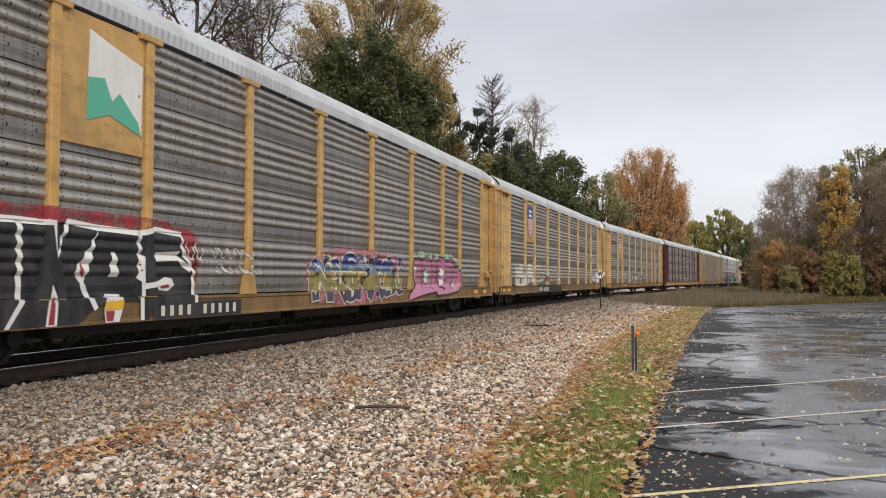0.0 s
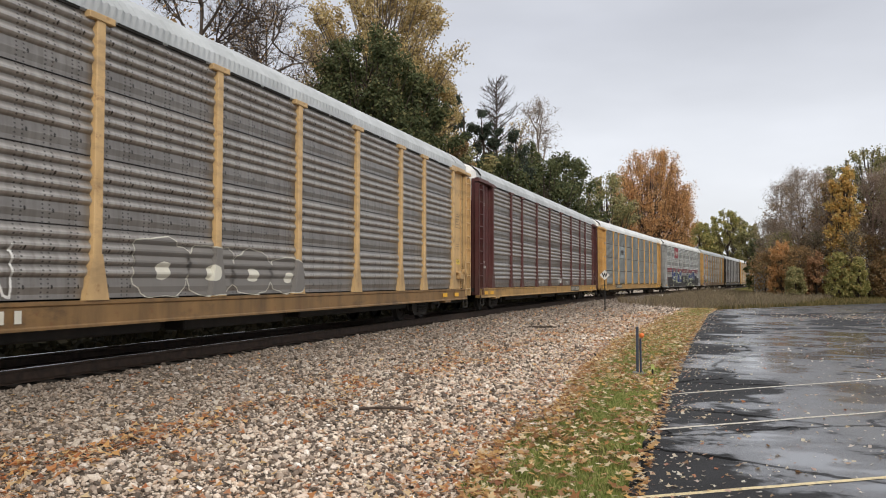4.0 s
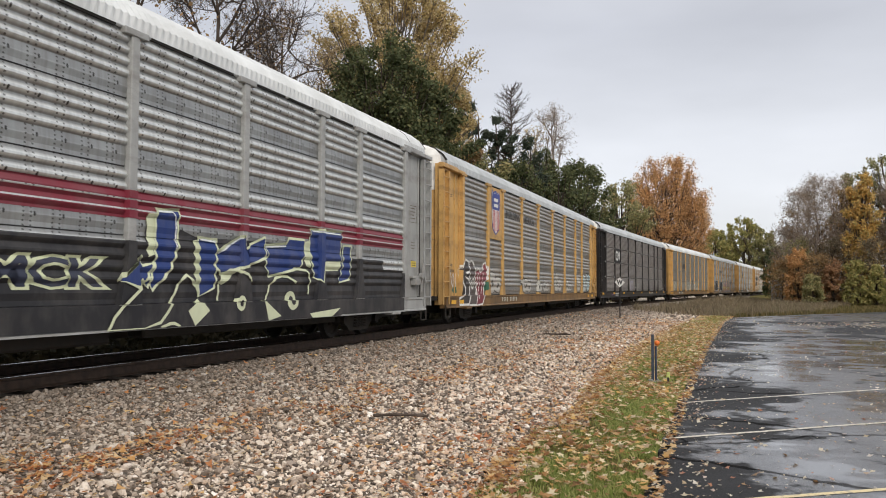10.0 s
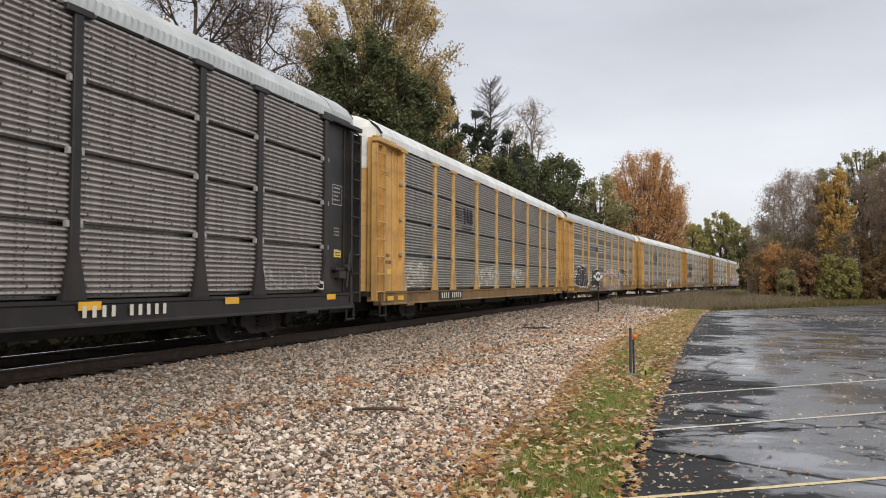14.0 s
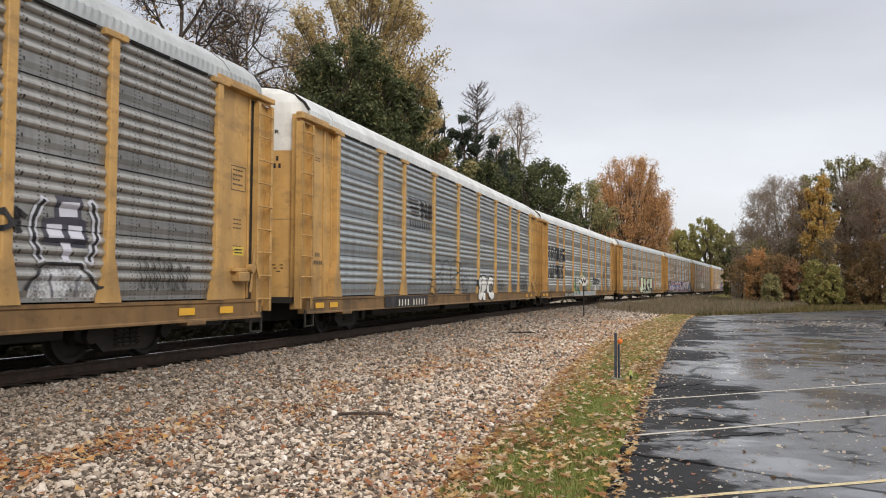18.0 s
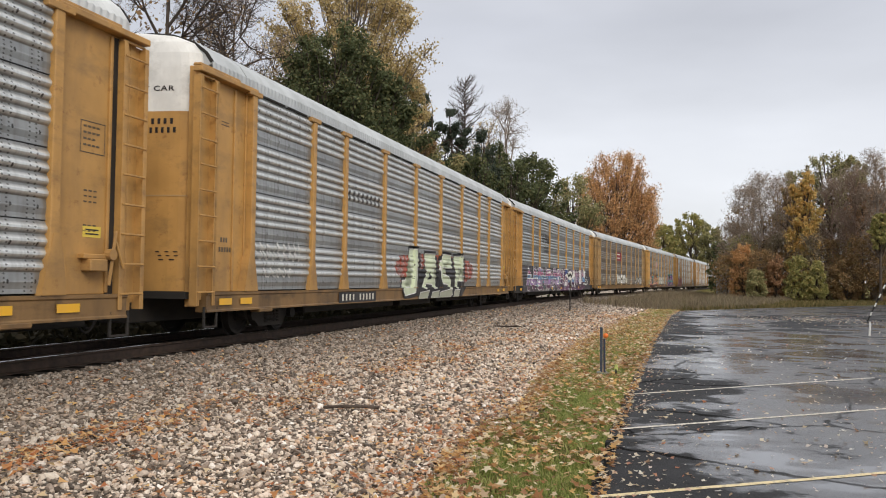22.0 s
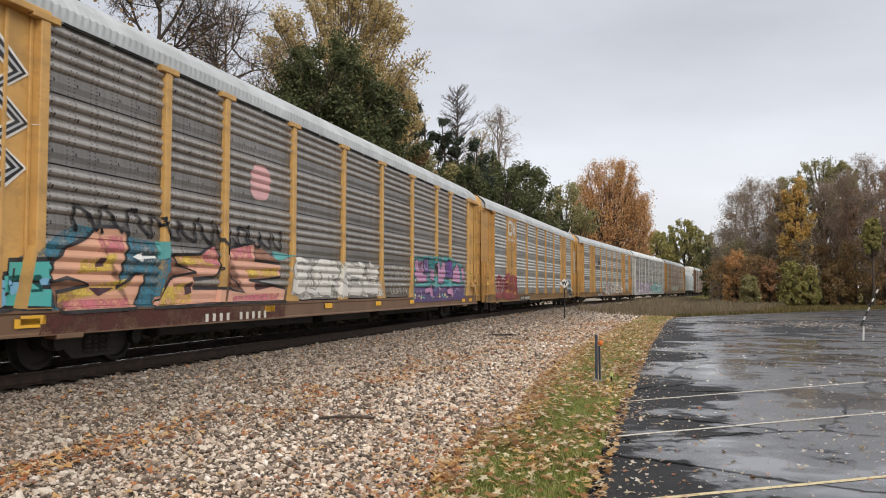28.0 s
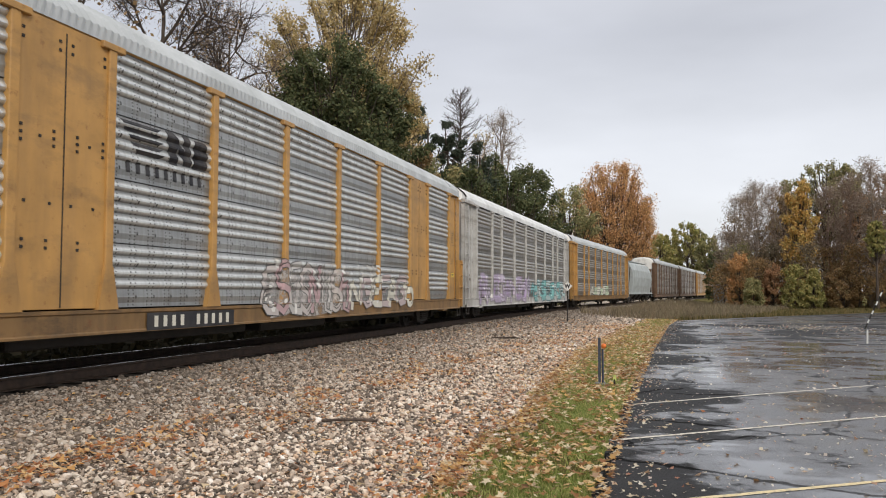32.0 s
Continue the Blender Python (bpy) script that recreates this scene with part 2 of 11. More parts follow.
def extrude_profile(bm, pts, y0, y1, closed=True):
    """Loft a closed or open (x, z) outline along y."""
    a = [bm.verts.new((x, y0, z)) for x, z in pts]
    b = [bm.verts.new((x, y1, z)) for x, z in pts]
    n = len(pts)
    for i in range(n if closed else n - 1):
        j = (i + 1) % n
        bm.faces.new((a[i], a[j], b[j], b[i]))
    if closed:
        bm.faces.new(a[::-1]), bm.faces.new(b)
    return bm


def np_mesh(name, verts, faces):
    """Fast mesh from arrays: verts (n, 3), faces (m, k)."""
    me = bpy.data.meshes.new(name)
    verts, faces = np.asarray(verts, np.float32), np.asarray(faces, np.int32)
    m, k = faces.shape
    me.vertices.add(len(verts))
    me.vertices.foreach_set("co", verts.ravel())
    me.loops.add(m * k)
    me.loops.foreach_set("vertex_index", faces.ravel())
    me.polygons.add(m)
    me.polygons.foreach_set("loop_start", np.arange(0, m * k, k, dtype=np.int32))
    me.polygons.foreach_set("loop_total", np.full(m, k, np.int32))
    me.update(calc_edges=True)
    me.materials.append(None)
    return me


# ---- plan: the track runs along +y, bends gently to the right between 25 and 90 m ----
TRACK_X = -9.62


def track_dx(s):
    """Sideways shift of the track's centre at y = s."""
    a, b, k = 25.0, 90.0, 0.114
    if s <= a:
        return 0.0
    u = min((s - a) / (b - a), 1.0)
    d = k * (b - a) * (u ** 3 - u ** 4 / 2)
    return d + k * max(s - b, 0.0)


def track_at(s):
    return TRACK_X + track_dx(s)


LOT_Z = -0.71


def smooth(a, b, x):
    u = min(max((x - a) / (b - a), 0.0), 1.0)
    return u * u * (3 - 2 * u)


def ground_z(x, y):
    """Height of the ground: ballast shoulder, long gravel apron, flat strip and lot."""
    l = x - track_at(y)
    if l >= 0:
        z = -0.20 if l < 1.45 else -0.20 + (LOT_Z + 0.20 - 0.01) * min((l - 1.45) / 5.4, 1.0) ** 0.9
    else:
        z = -0.20 - 0.75 * smooth(1.5, 5.0, -l)
    return z
# ---- ground ----
def ground_material():
    """Crushed stone apron, grassy strip and leaf-strewn earth, by place."""
    n = Nodes("ground_surface")
    sep = n.node("SeparateXYZ", Vector=n.tc.outputs["Object"])
    x, y = sep.outputs["X"], sep.outputs["Y"]
    edge = n.noise(1.1, 5)
    border = n.math("ADD", -2.5, n.math("MULTIPLY", n.math("MAXIMUM", n.math("SUBTRACT", y, 34.0), 0.0), 0.046))
    wander = n.math("MULTIPLY", n.math("SUBTRACT", edge, 0.5), 2.2)
    grassy = n.math("SMOOTH_MIN", 1.0, n.math("MAXIMUM", n.math("MULTIPLY", n.math("SUBTRACT", n.math("ADD", x, wander), border), 3.0), 0.0), 0.1)
    vor = n.node("TexVoronoi", Vector=n.tc.outputs["Object"], Scale=20.0)
    tone = n.node("SeparateColor", Color=vor.outputs["Color"])
    stone = n.ramp(tone.outputs[0], ((0.0, (0.15, 0.125, 0.10)), (0.45, (0.38, 0.33, 0.27)), (1.0, (0.68, 0.61, 0.52))))
    # shade in the gaps between loose stones painted into the ground, fading with distance
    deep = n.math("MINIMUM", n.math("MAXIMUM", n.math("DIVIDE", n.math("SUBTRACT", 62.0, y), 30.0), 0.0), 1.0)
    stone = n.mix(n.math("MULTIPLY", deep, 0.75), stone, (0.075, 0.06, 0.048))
    stone = n.mix(n.ramp(n.noise(0.7, 5), ((0.4, 0.0), (0.7, 0.5))), stone, (0.26, 0.19, 0.13))
    # shade under the train painted into the oily ballast's colour, nearly black
    oil_and_shade = n.math("MULTIPLY", n.math("LESS_THAN", x, -8.55), n.math("LESS_THAN", y, 60.0))
    stone = n.mix(n.math("MULTIPLY", oil_and_shade, n.math("GREATER_THAN", x, -11.1)), stone, (0.014, 0.012, 0.010))
    # ground past the track coloured almost black, for the shade over there
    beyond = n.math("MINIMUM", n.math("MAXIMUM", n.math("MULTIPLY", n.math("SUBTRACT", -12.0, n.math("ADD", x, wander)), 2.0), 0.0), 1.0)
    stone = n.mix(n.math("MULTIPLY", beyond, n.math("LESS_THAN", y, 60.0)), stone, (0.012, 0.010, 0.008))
    blades = n.noise(28, 6, (1, 1, 1), rough=0.7)
    turf = n.ramp(blades, ((0.3, (0.045, 0.06, 0.018)), (0.5, (0.10, 0.11, 0.035)), (0.7, (0.26, 0.18, 0.06))))
    turf = n.mix(n.ramp(n.noise(0.25, 4), ((0.42, 0.0), (0.62, 1.0))), turf, n.ramp(blades, ((0.3, (0.09, 0.07, 0.03)), (0.7, (0.28, 0.20, 0.09)))))
    n.bump(n.mix(grassy, vor.outputs["Distance"], blades), 0.9, 0.05)
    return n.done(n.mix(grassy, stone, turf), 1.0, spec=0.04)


def steps(a, b, near, far):
    """Coordinates from a to b, fine at the first and coarser outwards."""
    out, d = [a], near
    while out[-1] < b:
        out.append(out[-1] + d)
        d = min(d * 1.12, far)
    return out


def build_ground():
    xs = sorted(set([-v for v in steps(14, 1500, 1.0, 120)] + [i * 0.35 for i in range(-40, 12)] + steps(4.2, 1500, 0.8, 120)))
    ys = sorted(set([-v for v in steps(6, 700, 1.5, 120)] + [i * 1.0 - 6 for i in range(0, 120)] + steps(114, 2500, 2.0, 120)))
    verts = [(x, y, ground_z(x, y) + (0.02 * noise.noise((x * 1.3, y * 1.3, 0)) if abs(x) < 40 and y < 120 else 0)) for y in ys for x in xs]
    w = len(xs)
    faces = [(j * w + i, j * w + i + 1, (j + 1) * w + i + 1, (j + 1) * w + i) for j in range(len(ys) - 1) for i in range(w - 1)]
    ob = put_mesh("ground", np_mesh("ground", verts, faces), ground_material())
    tagged(ob, "gravel apron and leaf-strewn grassy ground beside the railway", "ground", kind="structure")


def asphalt_material():
    """Old wet asphalt: dry dark patches, a wet film, shallow puddles in the dips, meandering cracks, fine aggregate."""
    n = Nodes("wet_asphalt")
    grain = n.noise(70, 4, rough=0.7)
    patch = n.noise(0.55, 5, (0.7, 1.0, 1))
    sep = n.node("SeparateXYZ", Vector=n.tc.outputs["Object"])
    crown = n.math("MINIMUM", n.math("MAXIMUM", n.math("MULTIPLY", n.math("ADD", sep.outputs["X"], 0.75), 0.5), 0.0), 1.0)
    big = n.noise(0.42, 7, (0.62, 0.85, 1), rough=0.62)
    small = n.noise(1.9, 6, (0.8, 1.0, 1), rough=0.66)
    dip = n.math("ADD", n.math("ADD", n.math("MULTIPLY", big, 0.72), n.math("MULTIPLY", small, 0.28)), n.math("MULTIPLY", n.math("SUBTRACT", crown, 1.0), 0.13))
    far = n.math("MINIMUM", n.math("MAXIMUM", n.math("MULTIPLY", n.math("SUBTRACT", sep.outputs["Y"], 20.0), 0.0022), 0.0), 0.055)
    dip = n.math("SUBTRACT", dip, far)
    wet = n.ramp(dip, ((0.420, 0.0), (0.446, 0.75), (0.53, 1.0)))
    pool = n.ramp(dip, ((0.49, 0.0), (0.53, 1.0)))
    col = n.ramp(patch, ((0.3, (0.021, 0.021, 0.023)), (0.7, (0.040, 0.041, 0.044))))
    col = n.mix(n.math("MULTIPLY", n.ramp(grain, ((0.5, 0.0), (0.8, 1.0))), 0.4), col, (0.13, 0.125, 0.12))
    col = n.mix(n.math("MULTIPLY", wet, 0.5), col, (0.022, 0.023, 0.027))
    bent = n.node("VectorMath")
    wob = n.node("Mapping", Vector=n.tc.outputs["Object"], Scale=(1, 1, 1))
    soft = n.node("TexNoise", Vector=wob.outputs[0], Scale=0.9, Detail=5.0)
    n.put(bent.inputs[0], n.tc.outputs["Object"]), n.put(bent.inputs[1], soft.outputs["Color"])
    crack = n.node("TexVoronoi", Vector=bent.outputs[0], Scale=0.30)
    crack.feature = "DISTANCE_TO_EDGE"
    line = n.math("LESS_THAN", n.math("ADD", crack.outputs["Distance"], n.math("MULTIPLY", n.noise(3, 4), 0.022)), 0.021)
    col = n.mix(n.math("MULTIPLY", line, 0.85), col, (0.010, 0.010, 0.010))
    open_ = n.math("SUBTRACT", 1.0, n.math("MULTIPLY", line, 0.9))
    rough = n.ramp(wet, ((0.0, 0.75), (0.8, 0.36), (1.0, 0.30)))
    b = n.node("Bump", Height=grain, Strength=n.math("SUBTRACT", 0.75, n.math("MULTIPLY", pool, 0.6)), Distance=0.012)
    n.put(n.bsdf.inputs["Normal"], b.outputs["Normal"])
    n.put(n.bsdf.inputs["Coat Weight"], n.math("MULTIPLY", wet, open_))
    n.put(n.bsdf.inputs["Coat Roughness"], n.math("SUBTRACT", 0.26, n.math("MULTIPLY", pool, 0.16)))
    n.put(n.bsdf.inputs["Coat IOR"], 1.55)
    return n.done(col, rough, spec=n.math("MULTIPLY", n.ramp(wet, ((0.0, 0.18), (0.8, 0.8), (1.0, 0.95))), open_))


LOT_EDGE = ((-0.7, -12.0), (-0.72, 4.0), (-0.74, 7.2), (-0.76, 8.1), (-0.80, 10.6), (-0.81, 13.7), (-0.82, 19.4), (-0.77, 29.8), (-0.47, 47.5), (0.0, 55.8))
LOT_FAR = ((5.7, 65.4), (14.4, 78.4), (26.0, 95.0))


def lot_edge_x(y):
    pts = LOT_EDGE
    for (x0, y0), (x1, y1) in zip(pts, pts[1:]):
        if y <= y1:
            return x0 + (x1 - x0) * (y - y0) / (y1 - y0)
    return pts[-1][0]


LOT_TOP = LOT_Z + 0.03


def build_lot():
    bm = bmesh.new()
    outline = []
    for i in range(0, 340):
        y = -12 + 67.8 * i / 339
        outline.append((lot_edge_x(y) + 0.05 * noise.noise((0, y * 2.5, 3)) + 0.03 * noise.noise((1, y * 9, 3)), y))
    outline += [*LOT_FAR, (60.0, 95.0), (60.0, -12.0)]
    top = [bm.verts.new((x, y, LOT_TOP)) for x, y in outline]
    low = [bm.verts.new((x - 0.02, y, LOT_Z - 0.06)) for x, y in outline]
    bm.faces.new(top[::-1])
    for i in range(len(top)):
        j = (i + 1) % len(top)
        bm.faces.new((top[i], top[j], low[j], low[i]))
    bmesh.ops.recalc_face_normals(bm, faces=bm.faces)
    bmesh.ops.triangulate(bm, faces=bm.faces)
    ob = part("parking_lot", bm, asphalt_material(), None)
    tagged(ob, "wet dark asphalt parking lot with puddles and fallen leaves", "parking lot", kind="structure")
    # stall lines at about 45 degrees
    n = Nodes("worn_line_paint")
    wear = n.noise(14, 6, rough=0.7)
    white = n.done(n.ramp(wear, ((0.36, (0.12, 0.11, 0.10)), (0.50, (0.66, 0.60, 0.50)))), 0.45)
    n = Nodes("worn_yellow_line_paint")
    wear = n.noise(14, 6, rough=0.7)
    amber = n.done(n.ramp(wear, ((0.34, (0.16, 0.13, 0.10)), (0.48, (0.72, 0.58, 0.32)))), 0.45)
    for (x, y, turn, length, mat, label) in ((-0.72, 7.22, 34.7, 6.0, amber, "worn yellow stall line on wet asphalt"), (-0.80, 10.58, 39.8, 6.0, white, "worn pale stall line on wet asphalt"), (-0.86, 13.88, 43.1, 6.4, white, "worn pale stall line on wet asphalt")):
        bm = bmesh.new()
        for i in range(24):
            u0, u1 = length * i / 24, length * (i + 1) / 24
            o0, o1 = 0.012 * noise.noise((u0 * 2, y, 5)), 0.012 * noise.noise((u1 * 2, y, 5))
            bm.faces.new([bm.verts.new((u, v, 0)) for u, v in ((u0, -0.04 + o0), (u1, -0.04 + o1), (u1, 0.04 + o1), (u0, 0.04 + o0))])
        bmesh.ops.remove_doubles(bm, verts=bm.verts, dist=1e-4)
        ob = part("stall_line", bm, mat, None, m=pose(x, y, LOT_TOP + 0.004, 0, 0, turn))
        tagged(ob, label, "road marking", "stall lines", "structure")


def build_track():
    track = empty("railway_track", pose(0, 0, 0))
    tagged(track, "rusty steel rails on dark timber ties in ballast", "railway track", kind="structure")
    prof = [(-0.07, -0.185), (0.07, -0.185), (0.07, -0.172), (0.012, -0.155), (0.012, -0.045), (0.036, -0.035), (0.036, -0.006), (0.028, 0.0), (-0.028, 0.0), (-0.036, -0.006), (-0.036, -0.035), (-0.012, -0.045), (-0.012, -0.155), (-0.07, -0.172)]
    n = Nodes("rusty_rail")
    g = n.noise(9, 6)
    rusty = n.done(n.ramp(g, ((0.3, (0.030, 0.021, 0.016)), (0.7, (0.075, 0.046, 0.032)))), 0.7, 0.3)
    ss = [-80, -40, 0, 20] + [25 + i * 2.5 for i in range(28)] + [100, 150, 200, 300, 500]
    for side in (-0.755, 0.755):
        bm = bmesh.new()
        rings = [[bm.verts.new((track_at(s) + side + px, s, pz)) for px, pz in prof] for s in ss]
        for a, b in zip(rings, rings[1:]):
            for i in range(len(prof)):
                j = (i + 1) % len(prof)
                bm.faces.new((a[i], a[j], b[j], b[i]))
        bmesh.ops.recalc_face_normals(bm, faces=bm.faces)
        rail = part("rail", bm, rusty, track)
        bm = bmesh.new()
        rows = [[bm.verts.new((track_at(q) + side + px, q, 0.0012)) for px in (-0.027, 0.027)] for q in ss]
        for a, b in zip(rows, rows[1:]):
            bm.faces.new((a[0], a[1], b[1], b[0]))
        part("running_band", bm, M["rail_bright"], rail, "wheel-polished band on the rail head")
    timber = plain("creosoted_timber", (0.032, 0.025, 0.02), 0.85, vary=0.4)
    bm = box(bmesh.new(), -1.3, 1.3, -0.115, 0.115, -0.36, -0.187, 0.012)
    me = finish(bm, "tie")
    for i in range(130):
        s = -4 + i * 0.52
        put_mesh("tie", me, timber, track, m=pose(track_at(s) + random.uniform(-0.03, 0.03), s, 0, 0, 0, random.uniform(-0.8, 0.8)))


def stone_material():
    n = Nodes("crushed_stone")
    geo = n.node("NewGeometry")
    r = geo.outputs["Random Per Island"]
    col = n.ramp(r, ((0.0, (0.065, 0.05, 0.04)), (0.22, (0.19, 0.145, 0.112)), (0.46, (0.52, 0.415, 0.33)), (0.74, (0.84, 0.73, 0.61)), (0.90, (0.62, 0.43, 0.30)), (1.0, (0.97, 0.91, 0.84))))
    col = n.mix(n.ramp(n.noise(30, 5), ((0.45, 0.0), (0.75, 0.3))), col, (0.16, 0.13, 0.11))
    # brake dust and grease darken the ballast beside the rails
    sep = n.node("SeparateXYZ", Vector=n.tc.outputs["Object"])
    bend = n.math("MULTIPLY", n.math("MAXIMUM", n.math("SUBTRACT", sep.outputs["Y"], 28.0), 0.0), 0.06)
    near = n.math("DIVIDE", n.math("SUBTRACT", n.math("ADD", -3.3, bend), n.math("ADD", sep.outputs["X"], n.math("MULTIPLY", n.noise(0.8, 4), 1.2))), 4.2)
    near = n.math("MINIMUM", n.math("MAXIMUM", near, 0.0), 1.0)
    col = n.mix(n.math("MULTIPLY", near, 0.74), col, (0.105, 0.085, 0.068))
    n.bump(n.noise(60, 4), 0.35, 0.006)
    return n.done(col, 0.62, spec=0.35)


STONE = stone_material()
BORDER = ((-20.0, -1.95), (6.9, -1.98), (8.7, -2.3), (12.5, -2.15), (16.0, -2.5), (26.0, -2.8), (42.0, -2.45), (60.0, -1.7), (90.0, -0.3))


def gravel_border(y):
    """Where the stones give way to grass."""
    for (y0, x0), (y1, x1) in zip(BORDER, BORDER[1:]):
        if y <= y1:
            return x0 + (x1 - x0) * (y - y0) / (y1 - y0)
    return BORDER[-1][1]


def build_gravel():
    """Loose stones on the apron: faceted pieces, simpler ones further off."""
    rng = np.random.default_rng(5)
    bm = bmesh.new()
    bmesh.ops.create_icosphere(bm, subdivisions=1, radius=1.0)
    bm.verts.ensure_lookup_table()
    fine = np.array([v.co[:] for v in bm.verts]), np.array([[v.index for v in f.verts] for f in bm.faces])
    bm.free()
    coarse = np.array([(1, 0, 0), (0, 1, 0), (-1, 0, 0), (0, -1, 0), (0, 0, 1), (0, 0, -1)], float), np.array([(0, 1, 4), (1, 2, 4), (2, 3, 4), (3, 0, 4), (1, 0, 5), (2, 1, 5), (3, 2, 5), (0, 3, 5)])
    near = ((3.5, 9, 900), (9, 16, 640))
    away = ((16, 26, 460), (26, 40, 250), (40, 58, 125), (58, 80, 55))
    for (base, tri), bands in ((fine, near), (coarse, away)):
        pts = []
        for y0, y1, density in bands:
            x_hi, x_lo = (-1.5, -8.45) if y0 < 50 else (0.5, -8.0)
            count = int((y1 - y0) * (x_hi - x_lo) * density)
            p = np.column_stack((rng.uniform(x_lo, x_hi, count), rng.uniform(y0, y1, count)))
            pts.append(np.column_stack((p, 1.0 + np.maximum(p[:, 1] - 6, 0) * 0.020)))
        pts = np.concatenate(pts)
        edge = np.array([gravel_border(y) + 0.6 * noise.noise((x * 0.9, y * 0.9, 7)) for x, y, _ in pts])
        over = pts[:, 0] - edge
        # only where the ground lies open to the path: clear of the ties, left of the grass
        keep = (pts[:, 0] > np.array([track_at(v) + 1.15 for v in pts[:, 1]])) & (over < rng.exponential(0.14, len(pts))) & (pts[:, 0] > -1.12 * pts[:, 1] - 0.6)
        pts = pts[keep]
        count = len(pts)
        z = np.array([ground_z(x, y) for x, y, _ in pts])
        size = np.clip(rng.lognormal(-3.93, 0.40, count), 0.009, 0.055) * pts[:, 2] * (1.0 if len(base) > 6 else 1.12)
        q = rng.normal(size=(count, 4))
        q /= np.linalg.norm(q, axis=1)[:, None]
        w, a, b, c = q.T
        rot = np.stack((1 - 2 * (b * b + c * c), 2 * (a * b - c * w), 2 * (a * c + b * w), 2 * (a * b + c * w), 1 - 2 * (a * a + c * c), 2 * (b * c - a * w), 2 * (a * c - b * w), 2 * (b * c + a * w), 1 - 2 * (a * a + b * b)), 1).reshape(-1, 3, 3)
        jitter = rng.uniform(0.68, 1.25, (16, len(base), 1))
        shape = jitter[rng.integers(0, 16, count)] * base[None]
        squash = rng.uniform((0.8, 0.6, 0.45), (1.35, 1.0, 0.8), (count, 3))
        verts = np.einsum("nij,nvj->nvi", rot, shape * squash[:, None, :]) * size[:, None, None]
        verts[:, :, 2] *= 0.8
        lift = z + size * rng.uniform(-0.25, 0.75, count)
        verts += np.stack((pts[:, 0], pts[:, 1], lift), 1)[:, None, :]
        faces = (tri[None] + (np.arange(count) * len(base))[:, None, None]).reshape(-1, 3)
        me = np_mesh("gravel", verts.reshape(-1, 3), faces)
        me.shade_flat()
        ob = put_mesh("gravel", me, STONE)
        tagged(ob, "loose pale crushed stone ballast beside the track", "gravel", kind="stuff")


build_ground()
build_lot()
build_track()
# ---- trees ----
BARK = bark("grey_brown_bark", (0.18, 0.15, 0.125))
BARK_DARK = bark("dark_bark", (0.085, 0.066, 0.054))
TWIG_GREY = bark("grey_twigs", (0.28, 0.23, 0.19))
TWIG_RED = bark("reddish_brown_twigs", (0.26, 0.18, 0.14))
LEAF = {
    "olive_gold": leafy("olive_gold_leaves", ((0.32, 0.25, 0.10), (0.55, 0.41, 0.18), (0.74, 0.57, 0.30), (0.42, 0.34, 0.14), (0.80, 0.66, 0.45))),
    "dark_green": leafy("dark_green_leaves", ((0.06, 0.075, 0.036), (0.10, 0.122, 0.055), (0.15, 0.165, 0.075), (0.22, 0.205, 0.09))),
    "pine": leafy("dark_pine_needles", ((0.045, 0.06, 0.045), (0.075, 0.095, 0.065), (0.11, 0.125, 0.085))),
    "orange": leafy("orange_maple_leaves", ((0.50, 0.27, 0.11), (0.66, 0.39, 0.17), (0.74, 0.49, 0.25), (0.58, 0.31, 0.13))),
    "yellow": leafy("golden_yellow_leaves", ((0.50, 0.28, 0.08), (0.70, 0.44, 0.13), (0.76, 0.55, 0.22), (0.42, 0.38, 0.14), (0.60, 0.34, 0.11))),
    "green_mix": leafy("fading_green_leaves", ((0.17, 0.18, 0.085), (0.30, 0.29, 0.13), (0.40, 0.36, 0.17), (0.46, 0.36, 0.18))),
    "brown": leafy("withered_brown_leaves", ((0.17, 0.11, 0.06), (0.30, 0.19, 0.09), (0.42, 0.26, 0.12), (0.22, 0.18, 0.085))),
    "lime": leafy("yellow_green_leaves", ((0.20, 0.20, 0.075), (0.33, 0.32, 0.11), (0.46, 0.42, 0.16), (0.50, 0.38, 0.15))),
    "rust": leafy("rust_brown_leaves", ((0.24, 0.13, 0.07), (0.36, 0.20, 0.10), (0.48, 0.30, 0.17), (0.40, 0.20, 0.10))),
    "twigs": leafy("fine_bare_twigs", ((0.23, 0.175, 0.13), (0.35, 0.275, 0.21), (0.44, 0.36, 0.29), (0.33, 0.235, 0.165))),
    "weeds": leafy("dry_weeds", ((0.13, 0.105, 0.075), (0.23, 0.18, 0.125), (0.33, 0.26, 0.17), (0.19, 0.175, 0.10))),
}


